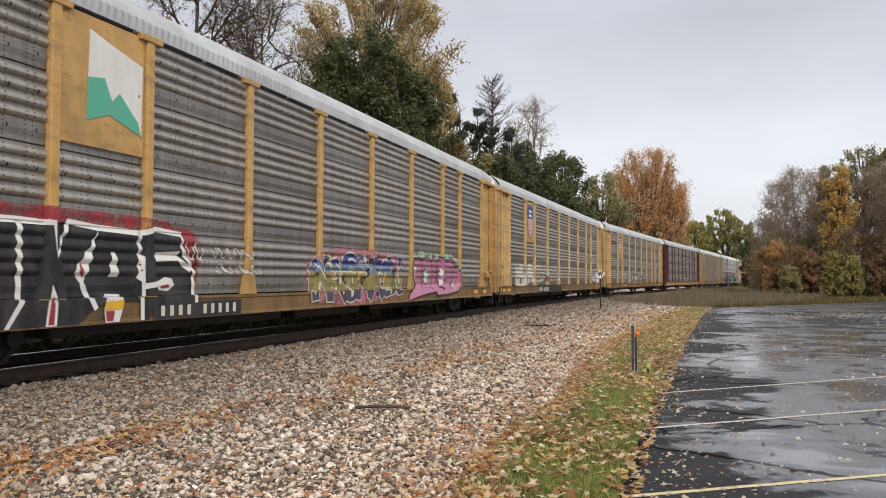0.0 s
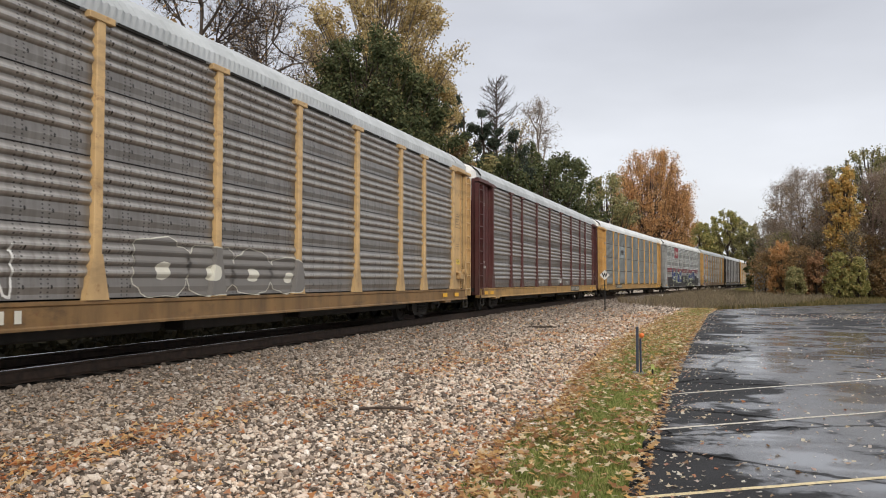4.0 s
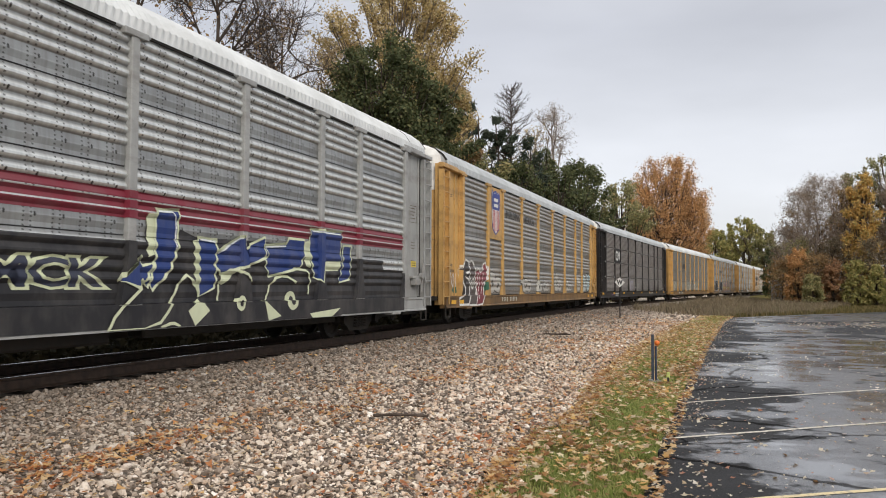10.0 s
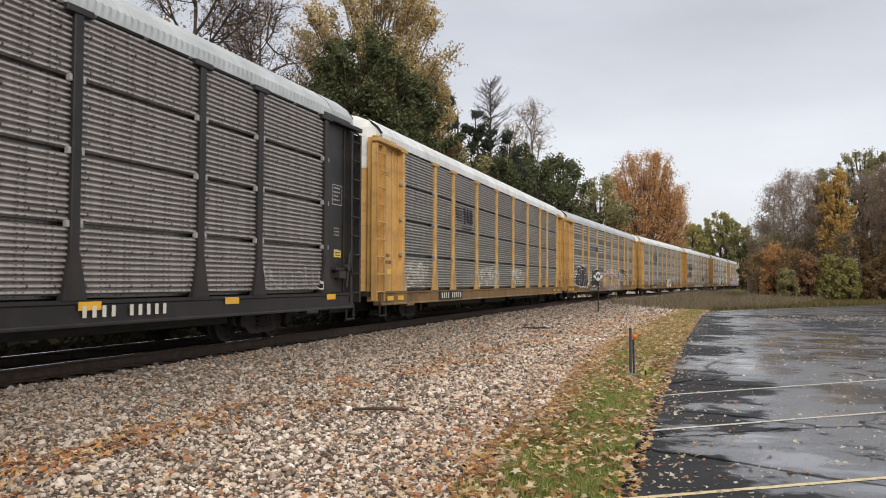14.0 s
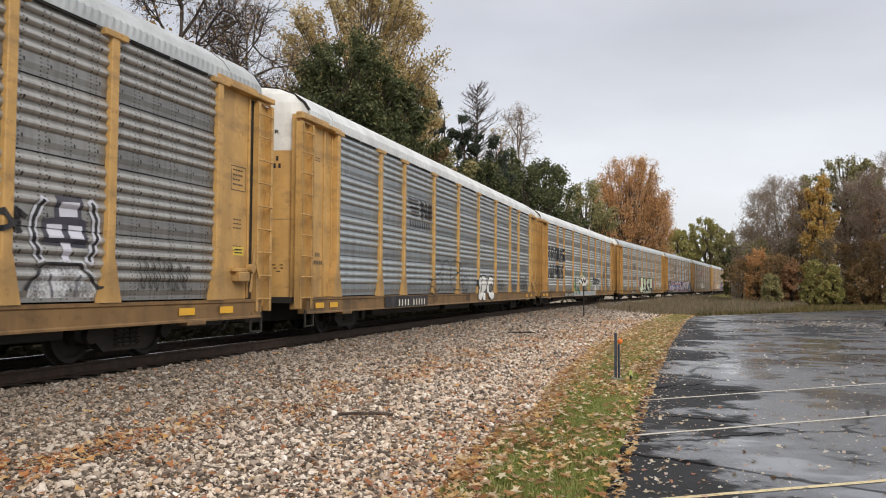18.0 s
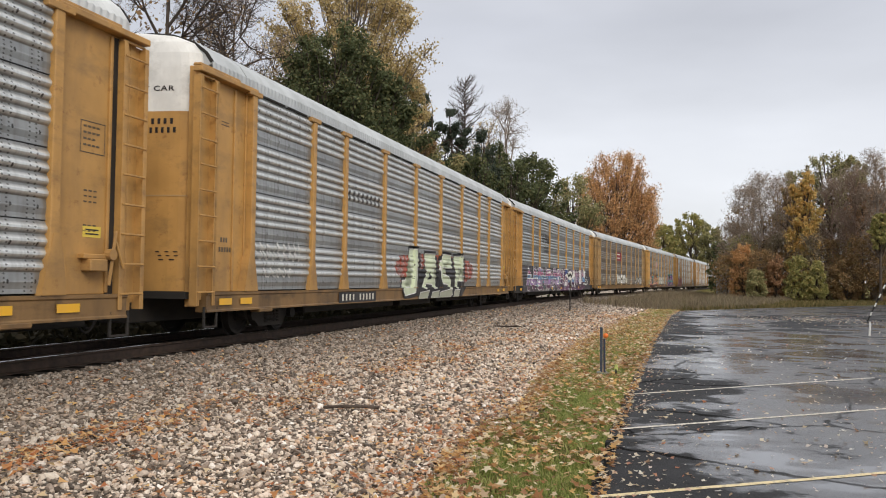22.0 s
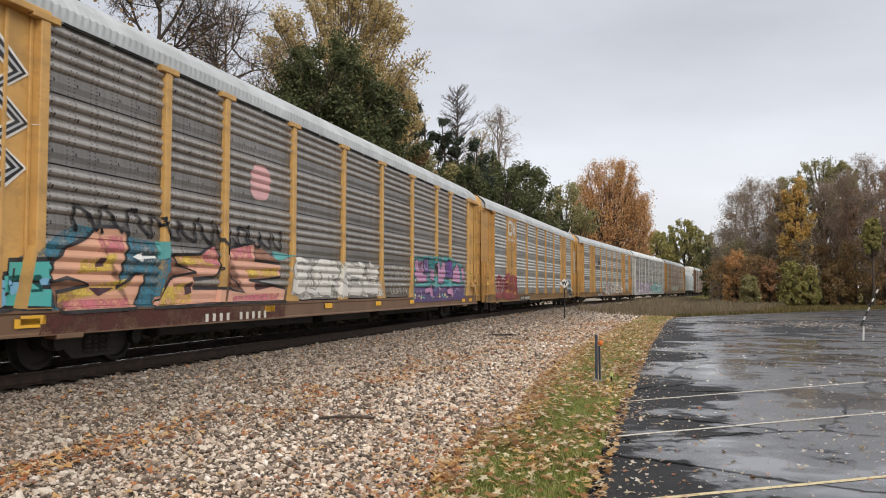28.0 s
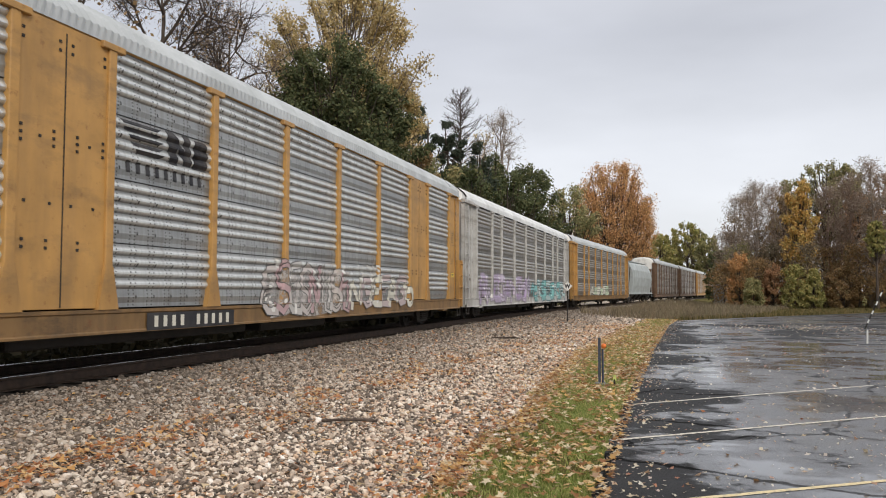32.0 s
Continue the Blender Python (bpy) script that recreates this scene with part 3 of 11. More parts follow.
def tubes_mesh(name, segs, sides=5):
    """Tapered tubes from rows (p0, p1, r0, r1)."""
    segs = np.asarray(segs, float)
    p0, p1, r0, r1 = segs[:, 0:3], segs[:, 3:6], segs[:, 6], segs[:, 7]
    d = p1 - p0
    d /= np.linalg.norm(d, axis=1)[:, None] + 1e-9
    ref = np.where(np.abs(d[:, 2:3]) > 0.9, np.array([[1.0, 0, 0]]), np.array([[0, 0, 1.0]]))
    u = np.cross(d, ref)
    u /= np.linalg.norm(u, axis=1)[:, None] + 1e-9
    v = np.cross(d, u)
    ang = np.arange(sides) * 2 * math.pi / sides
    ring = u[:, None, :] * np.cos(ang)[None, :, None] + v[:, None, :] * np.sin(ang)[None, :, None]
    a, b = p0[:, None, :] + ring * r0[:, None, None], p1[:, None, :] + ring * r1[:, None, None]
    verts = np.concatenate((a, b), 1).reshape(-1, 3)
    i = np.arange(sides)
    j = (i + 1) % sides
    quad = np.stack((i, j, j + sides, i + sides), 1)
    faces = (quad[None] + (np.arange(len(segs)) * 2 * sides)[:, None, None]).reshape(-1, 4)
    return np_mesh(name, verts, faces)


def leaves_mesh(name, centres, size, rng, flat=0.0, long=1.5, facing=None):
    """One small pointed quad for each leaf; facing: the way that each leaf's face looks."""
    n = len(centres)
    a = rng.normal(size=(n, 3))
    if facing is not None:
        a -= facing * np.sum(a * facing, 1)[:, None]
    a /= np.linalg.norm(a, axis=1)[:, None]
    if facing is not None:
        b = np.cross(facing, a)
    else:
        b = rng.normal(size=(n, 3))
        b[:, 2] *= 1 - flat
        a[:, 2] *= 1 - flat
        b -= a * np.sum(a * b, 1)[:, None]
        b /= np.linalg.norm(b, axis=1)[:, None]
    s = size * rng.uniform(0.6, 1.3, n)[:, None]
    p = np.stack((centres - a * s * long / 2, centres + b * s * 0.5, centres + a * s * long / 2, centres - b * s * 0.5), 1)
    faces = np.arange(n * 4).reshape(n, 4)
    return np_mesh(name, p.reshape(-1, 3), faces)


def grow(rng, height, spread, low=0.25, limbs=16, levels=3, up=0.5, top=0.35, fork=4, radius=None):
    """Skeleton of a tree at the origin: tube rows and the points that carry leaves. The crown fills an egg-shaped envelope."""
    segs, tips = [], []
    radius = radius or height * 0.018
    pts, p = [], np.zeros(3)
    steps_n = 9
    lean = rng.normal(0, 0.02, 2)
    for i in range(steps_n + 1):
        f = i / steps_n
        pts.append(np.array([lean[0] * height * f + rng.normal(0, 0.008) * height, lean[1] * height * f + rng.normal(0, 0.008) * height, height * 0.96 * f]))
    pts[0] = np.array([0, 0, -0.3])
    for i in range(steps_n):
        f0, f1 = i / steps_n, (i + 1) / steps_n
        segs.append((*pts[i], *pts[i + 1], radius * (1 - 0.9 * f0), radius * (1 - 0.9 * f1)))

    def branch(start, way, length, r, level):
        n = 4 if level < 2 else 3
        q, d = start.copy(), way / np.linalg.norm(way)
        for k in range(n):
            d = d + rng.normal(0, 0.16, 3) + np.array([0, 0, 0.10 * up])
            d /= np.linalg.norm(d)
            e = q + d * length / n
            segs.append((*q, *e, r * (1 - 0.75 * k / n), r * (1 - 0.75 * (k + 1) / n)))
            if level < levels and k >= (1 if level == 1 else 0):
                for _ in range(fork if level == 1 else max(2, fork - 1)):
                    side = d * 0.65 + rng.normal(0, 0.55, 3)
                    branch(e, side, length * rng.uniform(0.32, 0.52), r * 0.42, level + 1)
            if level >= levels - 1:
                tips.append(e.copy())
            q = e
        tips.append(q.copy())

    for i in range(limbs):
        f = low + (1 - low) * ((i + rng.uniform(0, 0.8)) / limbs)
        k = min(int(f * steps_n), steps_n - 1)
        base = pts[k] + (pts[k + 1] - pts[k]) * (f * steps_n - k)
        g = (f - low) / (1 - low)
        env = math.sqrt(max(1 - ((g - top) / (1 - top if g > top else top + 0.35)) ** 2, 0.05))
        az = i * 2.4 + rng.uniform(-0.4, 0.4)
        way = np.array([math.cos(az), math.sin(az), up * (0.5 + g)])
        branch(base, way, spread * env * rng.uniform(0.75, 1.1), radius * (0.5 - 0.3 * g), 1)
    return segs, np.array(tips)


def tree(name, az, dist, top_el, width, leaf, label, seed, leaves=6000, size=0.28, trunk=BARK, low=0.25, up=0.5, top=0.35, limbs=16, levels=3, fork=3, clump=0.5, category="tree", group="", long=1.5, flat=0.0):
    """A tree placed by its bearing left of the track line, distance, and elevation of its top as seen from the camera."""
    rng = np.random.default_rng(seed)
    x, y = -math.sin(radians(az)) * dist, math.cos(radians(az)) * dist
    z = ground_z(x, y)
    height = EYE.z + dist * math.tan(radians(top_el)) - z
    spread = dist * math.tan(radians(width / 2))
    segs, tips = grow(rng, height, spread, low, limbs, levels, up, top, fork)
    root = empty(name, pose(x, y, z))
    tagged(root, label, category, group)
    put_mesh("trunk", tubes_mesh("trunk", segs), trunk, root)
    if leaf:
        c = tips[rng.integers(0, len(tips), leaves)] + np.clip(rng.normal(0, clump, (leaves, 3)), -1.5 * clump, 1.5 * clump) * np.array([1, 1, 0.75])
        c = c[c[:, 2] > 0.1]
        put_mesh("crown", leaves_mesh("crown", c, size, rng, flat, long), LEAF[leaf], root)
    return root


def crown_tree(name, az, dist, top_el, width, leaf, label, seed, leaves=20000, size=0.2, clumps=70, puff=0.22, low=0.15, widest=0.35, trunk=BARK, twigs=0, rise=0.7, squash=0.65, lump=0.25, blunt=2.0, category="tree", group=""):
    """A leafy tree: limbs curve from the trunk to clumps of leaves that fill an uneven dome; bare twigs stand out past them."""
    rng = np.random.default_rng(seed)
    x, y = -math.sin(radians(az)) * dist, math.cos(radians(az)) * dist
    z = ground_z(x, y)
    height = EYE.z + dist * math.tan(radians(top_el)) - z
    spread = dist * math.tan(radians(width / 2))
    radius = min(height * 0.02, 0.35)
    segs = [(0, 0, -0.3, 0, 0, height * 0.5, radius, radius * 0.6), (0, 0, height * 0.5, 0, 0, height * 0.9, radius * 0.6, radius * 0.12)]
    centres, sizes, sprays = [], [], []
    while len(centres) < clumps:
        g, a = rng.uniform(0.02, 0.985), rng.uniform(0, 6.283)
        env = max(1 - ((g - widest) / (1 - widest)) ** blunt, 0.0) ** 0.5 if g > widest else max(1 - ((widest - g) / (widest + 0.22)) ** 2, 0.0) ** 0.5
        if rng.uniform() > env:
            continue
        uneven = 1 + lump * noise.noise((math.cos(a) * 1.6 + seed, math.sin(a) * 1.6, g * 3.2)) + 0.5 * lump * noise.noise((math.cos(a) * 4 + seed, math.sin(a) * 4, g * 8))
        r = spread * (1 - puff * 0.6) * env * (0.25 + 0.75 * rng.uniform() ** 0.5) * uneven
        top = height * (1 - 0.5 * puff * spread / height)
        c = np.array([math.cos(a) * r, math.sin(a) * r, height * low + (top - height * low) * g * (1 + 0.05 * (uneven - 1))])
        centres.append(c)
        sizes.append(puff * spread * rng.uniform(0.6, 1.35))
        foot = np.array([0, 0, min(max(height * low * 0.6, c[2] - rise * (r + 0.3 * height * (1 - low))), height * 0.85)])
        mid = foot * 0.45 + c * 0.55 + np.array([c[0], c[1], 0]) * 0.12 - np.array([0, 0, 0.04 * height])
        rr = radius * rng.uniform(0.16, 0.30)
        for p, q, k in ((foot, mid, 1.0), (mid, c, 0.6)):
            segs.append((*p, *q, rr * k, rr * k * 0.6))
        for _ in range(4 + twigs):
            d = c - foot * 0.6
            d = d / (np.linalg.norm(d) + 1e-6) + rng.normal(0, 0.5, 3) + np.array([0, 0, 0.3 * rise])
            e = c + d / np.linalg.norm(d) * sizes[-1] * rng.uniform(0.7, 1.7 if twigs else 1.3)
            e[2] = min(e[2], height * 1.01)
            segs.append((*c, *e, rr * 0.30, rr * 0.08))
            sprays.append((*(c * 0.9 + foot * 0.1), *e, sizes[-1]))
    sprays = np.array(sprays)
    root = empty(name, pose(x, y, z))
    tagged(root, label, category, group)
    put_mesh("trunk", tubes_mesh("trunk", segs, 4), trunk, root)
    pick = sprays[rng.choice(len(sprays), leaves, p=sprays[:, 6] ** 1.5 / np.sum(sprays[:, 6] ** 1.5))]
    along = rng.uniform(0.0, 1.0, (leaves, 1)) ** 0.8
    d = rng.normal(size=(leaves, 3)) * np.array([1, 1, squash])
    c = pick[:, 0:3] * (1 - along) + pick[:, 3:6] * along + d * pick[:, 6:7] * 0.30
    face = d * 0.4 + np.array([0, 0, 0.5]) + rng.normal(0, 0.45, (leaves, 3))
    face /= np.linalg.norm(face, axis=1)[:, None]
    ok = c[:, 2] > 0.1
    put_mesh("crown", leaves_mesh("crown", c[ok], size, rng, facing=face[ok]), LEAF[leaf], root)
    return root


def conifer(name, az, dist, top_el, width, leaf, label, seed, leaves=5000, size=0.3, low=0.1, boughs=70, tuft=0.32):
    """A pine, larch or spruce: tiers of boughs on a straight trunk, with needles where it keeps them."""
    rng = np.random.default_rng(seed)
    x, y = -math.sin(radians(az)) * dist, math.cos(radians(az)) * dist
    z = ground_z(x, y)
    height = EYE.z + dist * math.tan(radians(top_el)) - z
    spread = dist * math.tan(radians(width / 2))
    segs, tips = [(0, 0, -0.3, 0, 0, height, height * 0.013, 0.02)], []
    for i in range(boughs):
        f = low + (0.98 - low) * (i + rng.uniform(0, 1)) / boughs
        a = rng.uniform(0, 6.283)
        reach = spread * (1 - f) ** 0.55 / (1 - low) ** 0.5 * rng.uniform(0.5, 1.15) + 0.25
        q, d = np.array([0, 0, height * f]), np.array([math.cos(a), math.sin(a), 0.15 + 0.5 * f])
        for k in range(4):
            d = d + np.array([0, 0, -0.1 if leaf else 0.06]) + rng.normal(0, 0.12, 3)
            e = q + d * reach / 4
            segs.append((*q, *e, 0.05 * (1 - k / 5), 0.05 * (1 - (k + 1) / 5)))
            if not leaf:
                for _ in range(3):
                    t = d * 0.5 + rng.normal(0, 0.55, 3) + np.array([0, 0, 0.25])
                    segs.append((*e, *(e + t * reach * 0.34), 0.018, 0.006))
            tips.append(e)
            q = e
    root = empty(name, pose(x, y, z))
    tagged(root, label, "tree")
    put_mesh("trunk", tubes_mesh("trunk", segs), BARK_DARK, root)
    if leaf:
        tips = np.array(tips)
        c = tips[rng.integers(0, len(tips), leaves)] + rng.normal(0, tuft, (leaves, 3)) * np.array([1, 1, 0.6])
        put_mesh("crown", leaves_mesh("crown", c, size, rng, 0.4, 2.4), LEAF[leaf], root)
    return root


def build_trees():
    # behind the train, from the left
    tree("bare_tree", 35.5, 46, 21.5, 15, "brown", "bare brown tree with a few withered leaves behind the train", 11, 5200, 0.085, BARK_DARK, low=0.2, levels=4, fork=4, up=0.7, limbs=18)
    tree("bare_tree", 31.0, 52, 18.0, 11, "twigs", "bare brown tree with a few withered leaves behind the train", 12, 9000, 0.035, BARK_DARK, long=11.0, low=0.15, levels=4, fork=3, up=0.6, limbs=14)
    tree("oak_tree", 40.0, 50, 22.0, 14, "brown", "brown-leaved autumn tree behind the train", 13, 5000, 0.2, BARK_DARK, levels=3)
    crown_tree("maple_tree", 22.9, 62, 20.8, 11.8, "olive_gold", "tall broad tree with olive-gold autumn leaves behind the train", 14, 88000, 0.145, 460, 0.13, 0.10, 0.45, twigs=3, lump=0.3, blunt=2.6, rise=0.4)
    crown_tree("maple_tree", 23.8, 53, 17.2, 11.0, "dark_green", "broad dark green tree before the golden one", 15, 52000, 0.16, 260, 0.15, 0.12, 0.45, BARK_DARK, lump=0.3, blunt=2.6, rise=0.45)
    crown_tree("maple_tree", 20.9, 54, 14.6, 7.6, "dark_green", "dark green tree with a rounded crown behind the train", 115, 32000, 0.16, 170, 0.17, 0.12, 0.40, BARK_DARK, lump=0.35, rise=0.45)
    crown_tree("maple_tree", 19.3, 63, 14.8, 5.6, "olive_gold", "olive-gold tree beside the dark green one", 116, 28000, 0.14, 200, 0.16, 0.12, 0.4, twigs=3, lump=0.3, blunt=2.6, rise=0.4)
    crown_tree("oak_tree", 18.0, 60, 11.4, 4.6, "brown", "rust-brown tree beside the olive one behind the train", 117, 9000, 0.15, 60, 0.2, 0.15, 0.5, BARK_DARK, twigs=4)
    crown_tree("oak_tree", 28.6, 56, 15.2, 6.0, "brown", "thin brown-leaved tree behind the train", 118, 3600, 0.13, 70, 0.2, 0.2, 0.5, BARK_DARK, twigs=8)
    crown_tree("pine_tree", 16.9, 74, 13.4, 4.6, "pine", "dark green pine with flat tufts on open limbs", 16, 9000, 0.16, 26, 0.2, 0.40, 0.5, BARK_DARK, squash=0.4, rise=0.4)
    crown_tree("pine_tree", 15.5, 73, 12.0, 2.6, "pine", "dark green pine with flat tufts on open limbs", 216, 4000, 0.15, 9, 0.3, 0.72, 0.5, BARK_DARK, squash=0.4, rise=0.3)
    conifer("larch_tree", 14.6, 76, 14.1, 4.4, "", "tall bare larch with fine grey branches", 17, low=0.25, boughs=190)
    tree("bare_tree", 11.6, 92, 11.9, 4.6, "twigs", "pale bare tree with fine upswept twigs", 18, 2600, 0.04, long=12.0, clump=0.5, trunk=TWIG_GREY, low=0.3, levels=4, limbs=14, fork=3, up=1.1, top=0.5)
    tree("bare_tree", 12.9, 88, 11.4, 3.6, "olive_gold", "thin tree with sparse yellowish leaves", 19, 900, 0.16, trunk=TWIG_GREY, low=0.25, levels=4, limbs=14, fork=3, up=0.9)
    crown_tree("spruce_tree", 13.2, 70, 10.6, 3.8, "pine", "dark green bushy conifer behind the train", 20, 12000, 0.16, 90, 0.2, 0.05, 0.3, BARK_DARK, squash=0.5)
    crown_tree("shrub", 9.7, 84, 8.9, 5.6, "dark_green", "dark green tree crown above the train's roof", 21, 18000, 0.2, 130, 0.2, 0.06, 0.5, BARK_DARK, lump=0.4)
    crown_tree("shrub", 16.6, 62, 9.6, 5.0, "green_mix", "fading green thicket behind the train", 23, 9000, 0.16, 44, 0.24, 0.1, 0.5, BARK_DARK, twigs=4)
    crown_tree("shrub", 7.0, 100, 7.3, 5.0, "green_mix", "thicket of fading green leaves behind the train", 24, 15000, 0.2, 140, 0.18, 0.03, 0.45, BARK_DARK, twigs=5, lump=0.4)
    crown_tree("shrub", 11.3, 76, 8.4, 6.0, "dark_green", "thicket of dark green leaves behind the train", 25, 14000, 0.19, 120, 0.2, 0.1, 0.45, BARK_DARK)
    crown_tree("shrub", 14.2, 66, 8.8, 5.6, "dark_green", "thicket of dark green leaves behind the train", 26, 12000, 0.17, 110, 0.2, 0.1, 0.45, BARK_DARK, twigs=3)
    crown_tree("maple_tree", 4.05, 142, 8.8, 6.2, "orange", "large round maple with bright orange leaves", 27, 64000, 0.18, 480, 0.13, 0.06, 0.36, BARK_DARK, twigs=3, lump=0.10, blunt=3.0, rise=0.8, squash=0.9)
    crown_tree("shrub", 12.2, 82, 9.7, 4.4, "dark_green", "thicket of dark green leaves behind the train", 226, 12000, 0.19, 110, 0.2, 0.06, 0.5, BARK_DARK, lump=0.35)
    # far, beyond the bend
    for i, (az, d, el, w, leaf) in enumerate(((-0.9, 262, 4.7, 2.4, "lime"), (0.9, 250, 3.9, 2.2, "lime"), (-2.3, 255, 3.8, 1.8, "green_mix"), (0.2, 270, 4.2, 2.0, "lime"), (-1.6, 280, 4.4, 1.8, "green_mix"), (2.4, 240, 3.4, 2.4, "dark_green"), (-3.4, 300, 3.0, 2.6, "green_mix"), (-5.0, 300, 3.2, 2.8, "brown"))):
        crown_tree("far_tree", az, d, el, w, leaf, "distant tree with fading green leaves", 40 + i, 9000, 0.42, 120, 0.2, 0.02, 0.45, BARK_DARK, lump=0.4, blunt=2.6, group="distant trees")
    crown_tree("cedar_shrub", -2.75, 150, 2.7, 1.8, "dark_green", "dark green bushy tree beside the track", 50, 8000, 0.26, 40, 0.26, 0.0, 0.3, BARK_DARK)
    # right-hand wood beyond the lot: grey bare edge, then leafy and rust-brown trees
    for i, (az, d, el, w, trunk) in enumerate((
            (-4.3, 118, 6.1, 3.2, TWIG_GREY), (-5.3, 112, 7.0, 3.2, TWIG_GREY), (-6.4, 120, 6.8, 3.2, TWIG_RED), (-7.1, 116, 6.2, 2.6, TWIG_GREY),
            (-9.6, 112, 6.6, 3.0, TWIG_RED), (-10.9, 108, 7.2, 3.2, TWIG_RED), (-11.9, 104, 8.3, 2.6, TWIG_GREY), (-13.4, 104, 7.4, 3.6, TWIG_RED), (-15.2, 106, 7.0, 3.6, TWIG_GREY), (-3.6, 125, 3.8, 2.2, TWIG_RED))):
        tree("bare_tree", az, d, el, w, "twigs", "bare grey-brown tree at the wood's edge", 60 + i, 5200, 0.04, trunk, long=14.0, clump=0.6, low=0.08, levels=4, limbs=18, fork=3, up=1.0, top=0.45, group="trees at the wood's edge")
    crown_tree("birch_tree", -7.85, 106, 7.2, 2.3, "yellow", "narrow tree with golden-yellow autumn leaves", 70, 14000, 0.19, 150, 0.26, 0.04, 0.35, BARK_DARK, lump=0.35, blunt=3.0)
    for i, (az, d, el, w, leaf, low, label) in enumerate((
            (-7.4, 124, 7.3, 2.6, "green_mix", 0.35, "olive-green crown rising behind the bare trees"), (-9.3, 126, 8.3, 3.4, "green_mix", 0.4, "olive-green crown rising behind the bare trees"),
            (-10.7, 122, 8.0, 2.6, "green_mix", 0.5, "olive-green crown rising behind the bare trees"), (-11.2, 114, 6.4, 2.4, "rust", 0.35, "tree with rust-brown autumn leaves in the wood"),
            (-13.0, 118, 7.2, 3.0, "rust", 0.3, "tree with rust-brown autumn leaves in the wood"), (-15.4, 110, 7.4, 4.0, "yellow", 0.2, "tree with yellow autumn leaves in the wood"),
            (-12.2, 100, 4.4, 1.2, "lime", 0.6, "small tree with yellow-green leaves in the wood"))):
        crown_tree("maple_tree", az, d, el, w, leaf, label, 171 + i, 7000, 0.2, 110, 0.18, low, 0.5, BARK_DARK, twigs=3, lump=0.35, blunt=2.6)
    for i, (az, d, el, w, leaf, label) in enumerate((
            (-4.15, 106, 2.7, 1.7, "orange", "bush with orange autumn leaves at the wood's edge"), (-7.4, 101, 1.8, 1.7, "lime", "broad bush with yellow-green leaves at the wood's edge"),
            (-6.2, 102, 1.9, 1.5, "rust", "bush with pinkish-brown leaves at the wood's edge"), (-8.6, 101, 1.5, 1.4, "lime", "low yellow-green bush at the wood's edge"),
            (-10.3, 103, 1.9, 2.4, "brown", "low brown bush at the wood's edge"), (-12.8, 103, 2.2, 2.8, "brown", "low brown bush at the wood's edge"), (-5.0, 101, 0.9, 1.6, "green_mix", "low green bush at the wood's edge"))):
        crown_tree("bush", az, d, el, w, leaf, label, 190 + i, 6000, 0.15, 90, 0.22, 0.0, 0.3, BARK_DARK, twigs=3, lump=0.4, category="bush")
    for i in range(13):
        az = -3.2 - i * 1.0
        leaf = ("brown", "green_mix", "brown", "weeds", "brown", "weeds")[i % 6]
        tree("undergrowth", az, 108 + 5 * math.sin(i * 2.1), 1.6 + 1.6 * abs(math.sin(i * 1.7)), 2.2, leaf, "tangled undergrowth at the wood's edge", 80 + i, 2600, 0.15, BARK_DARK, low=0.02, levels=3, limbs=14, clump=0.4, category="shrub", group="undergrowth at the wood's edge")
    for i in range(16):
        az, d = -3.9 - i * 0.78, 126 + 10 * math.sin(i * 2.7)
        tree("bare_tree", az, d, 5.0 + 1.2 * math.sin(i * 1.9), 2.2, "brown", "dark thin tree deep in the wood", 300 + i, 1500, 0.16, BARK_DARK, low=0.15, levels=3, limbs=16, fork=3, up=1.0, category="tree", group="trees deep in the wood")

    # dark leaves added along the far side of the track to block sky light
    rng = np.random.default_rng(95)
    num = 26000
    y = rng.uniform(2, 75, num)
    x = -14.6 - 2.6 * rng.uniform(0, 1, num) + np.array([track_dx(v) for v in y])
    h = 1.5 + 0.9 * np.array([noise.noise((v * 0.35, 5, 1)) for v in y])
    c = np.column_stack((x, y, -1.0 + h * rng.uniform(0, 1, num)))
    ob = put_mesh("leaf_screen", leaves_mesh("leaf_screen", c, 0.20, rng), leafy("dark_screen_leaves", ((0.02, 0.02, 0.012), (0.035, 0.03, 0.016), (0.05, 0.04, 0.02))))
    tagged(ob, "added screen of dark low leaves along the far side of the track", "shrub", kind="stuff")


build_trees()
# ---- the train: covered car carriers, 28.6 m from coupler to coupler ----
PITCH = 28.6
SPEED = PITCH / 1.8818
START = 31.28
HALF = 13.7
SILL_LOW, SILL_TOP, PANEL_LOW, PANEL_TOP, EAVE = 0.56, 0.92, 0.94, 4.84, 5.06
FACE, SHEET, PROUD = 1.60, 1.545, 1.635
POSTS = (2.5, 5.28, 7.15, 10.0, 12.87, 15.73, 18.6, 21.45, 23.32, 26.1)
ROOF_END = 13.28
ROOF = ((1.6, 4.86), (1.575, 5.06), (1.44, 5.25), (1.17, 5.45), (0.75, 5.60), (0.3, 5.66), (-0.3, 5.66), (-0.75, 5.60), (-1.17, 5.45), (-1.44, 5.25), (-1.575, 5.06), (-1.6, 4.86))


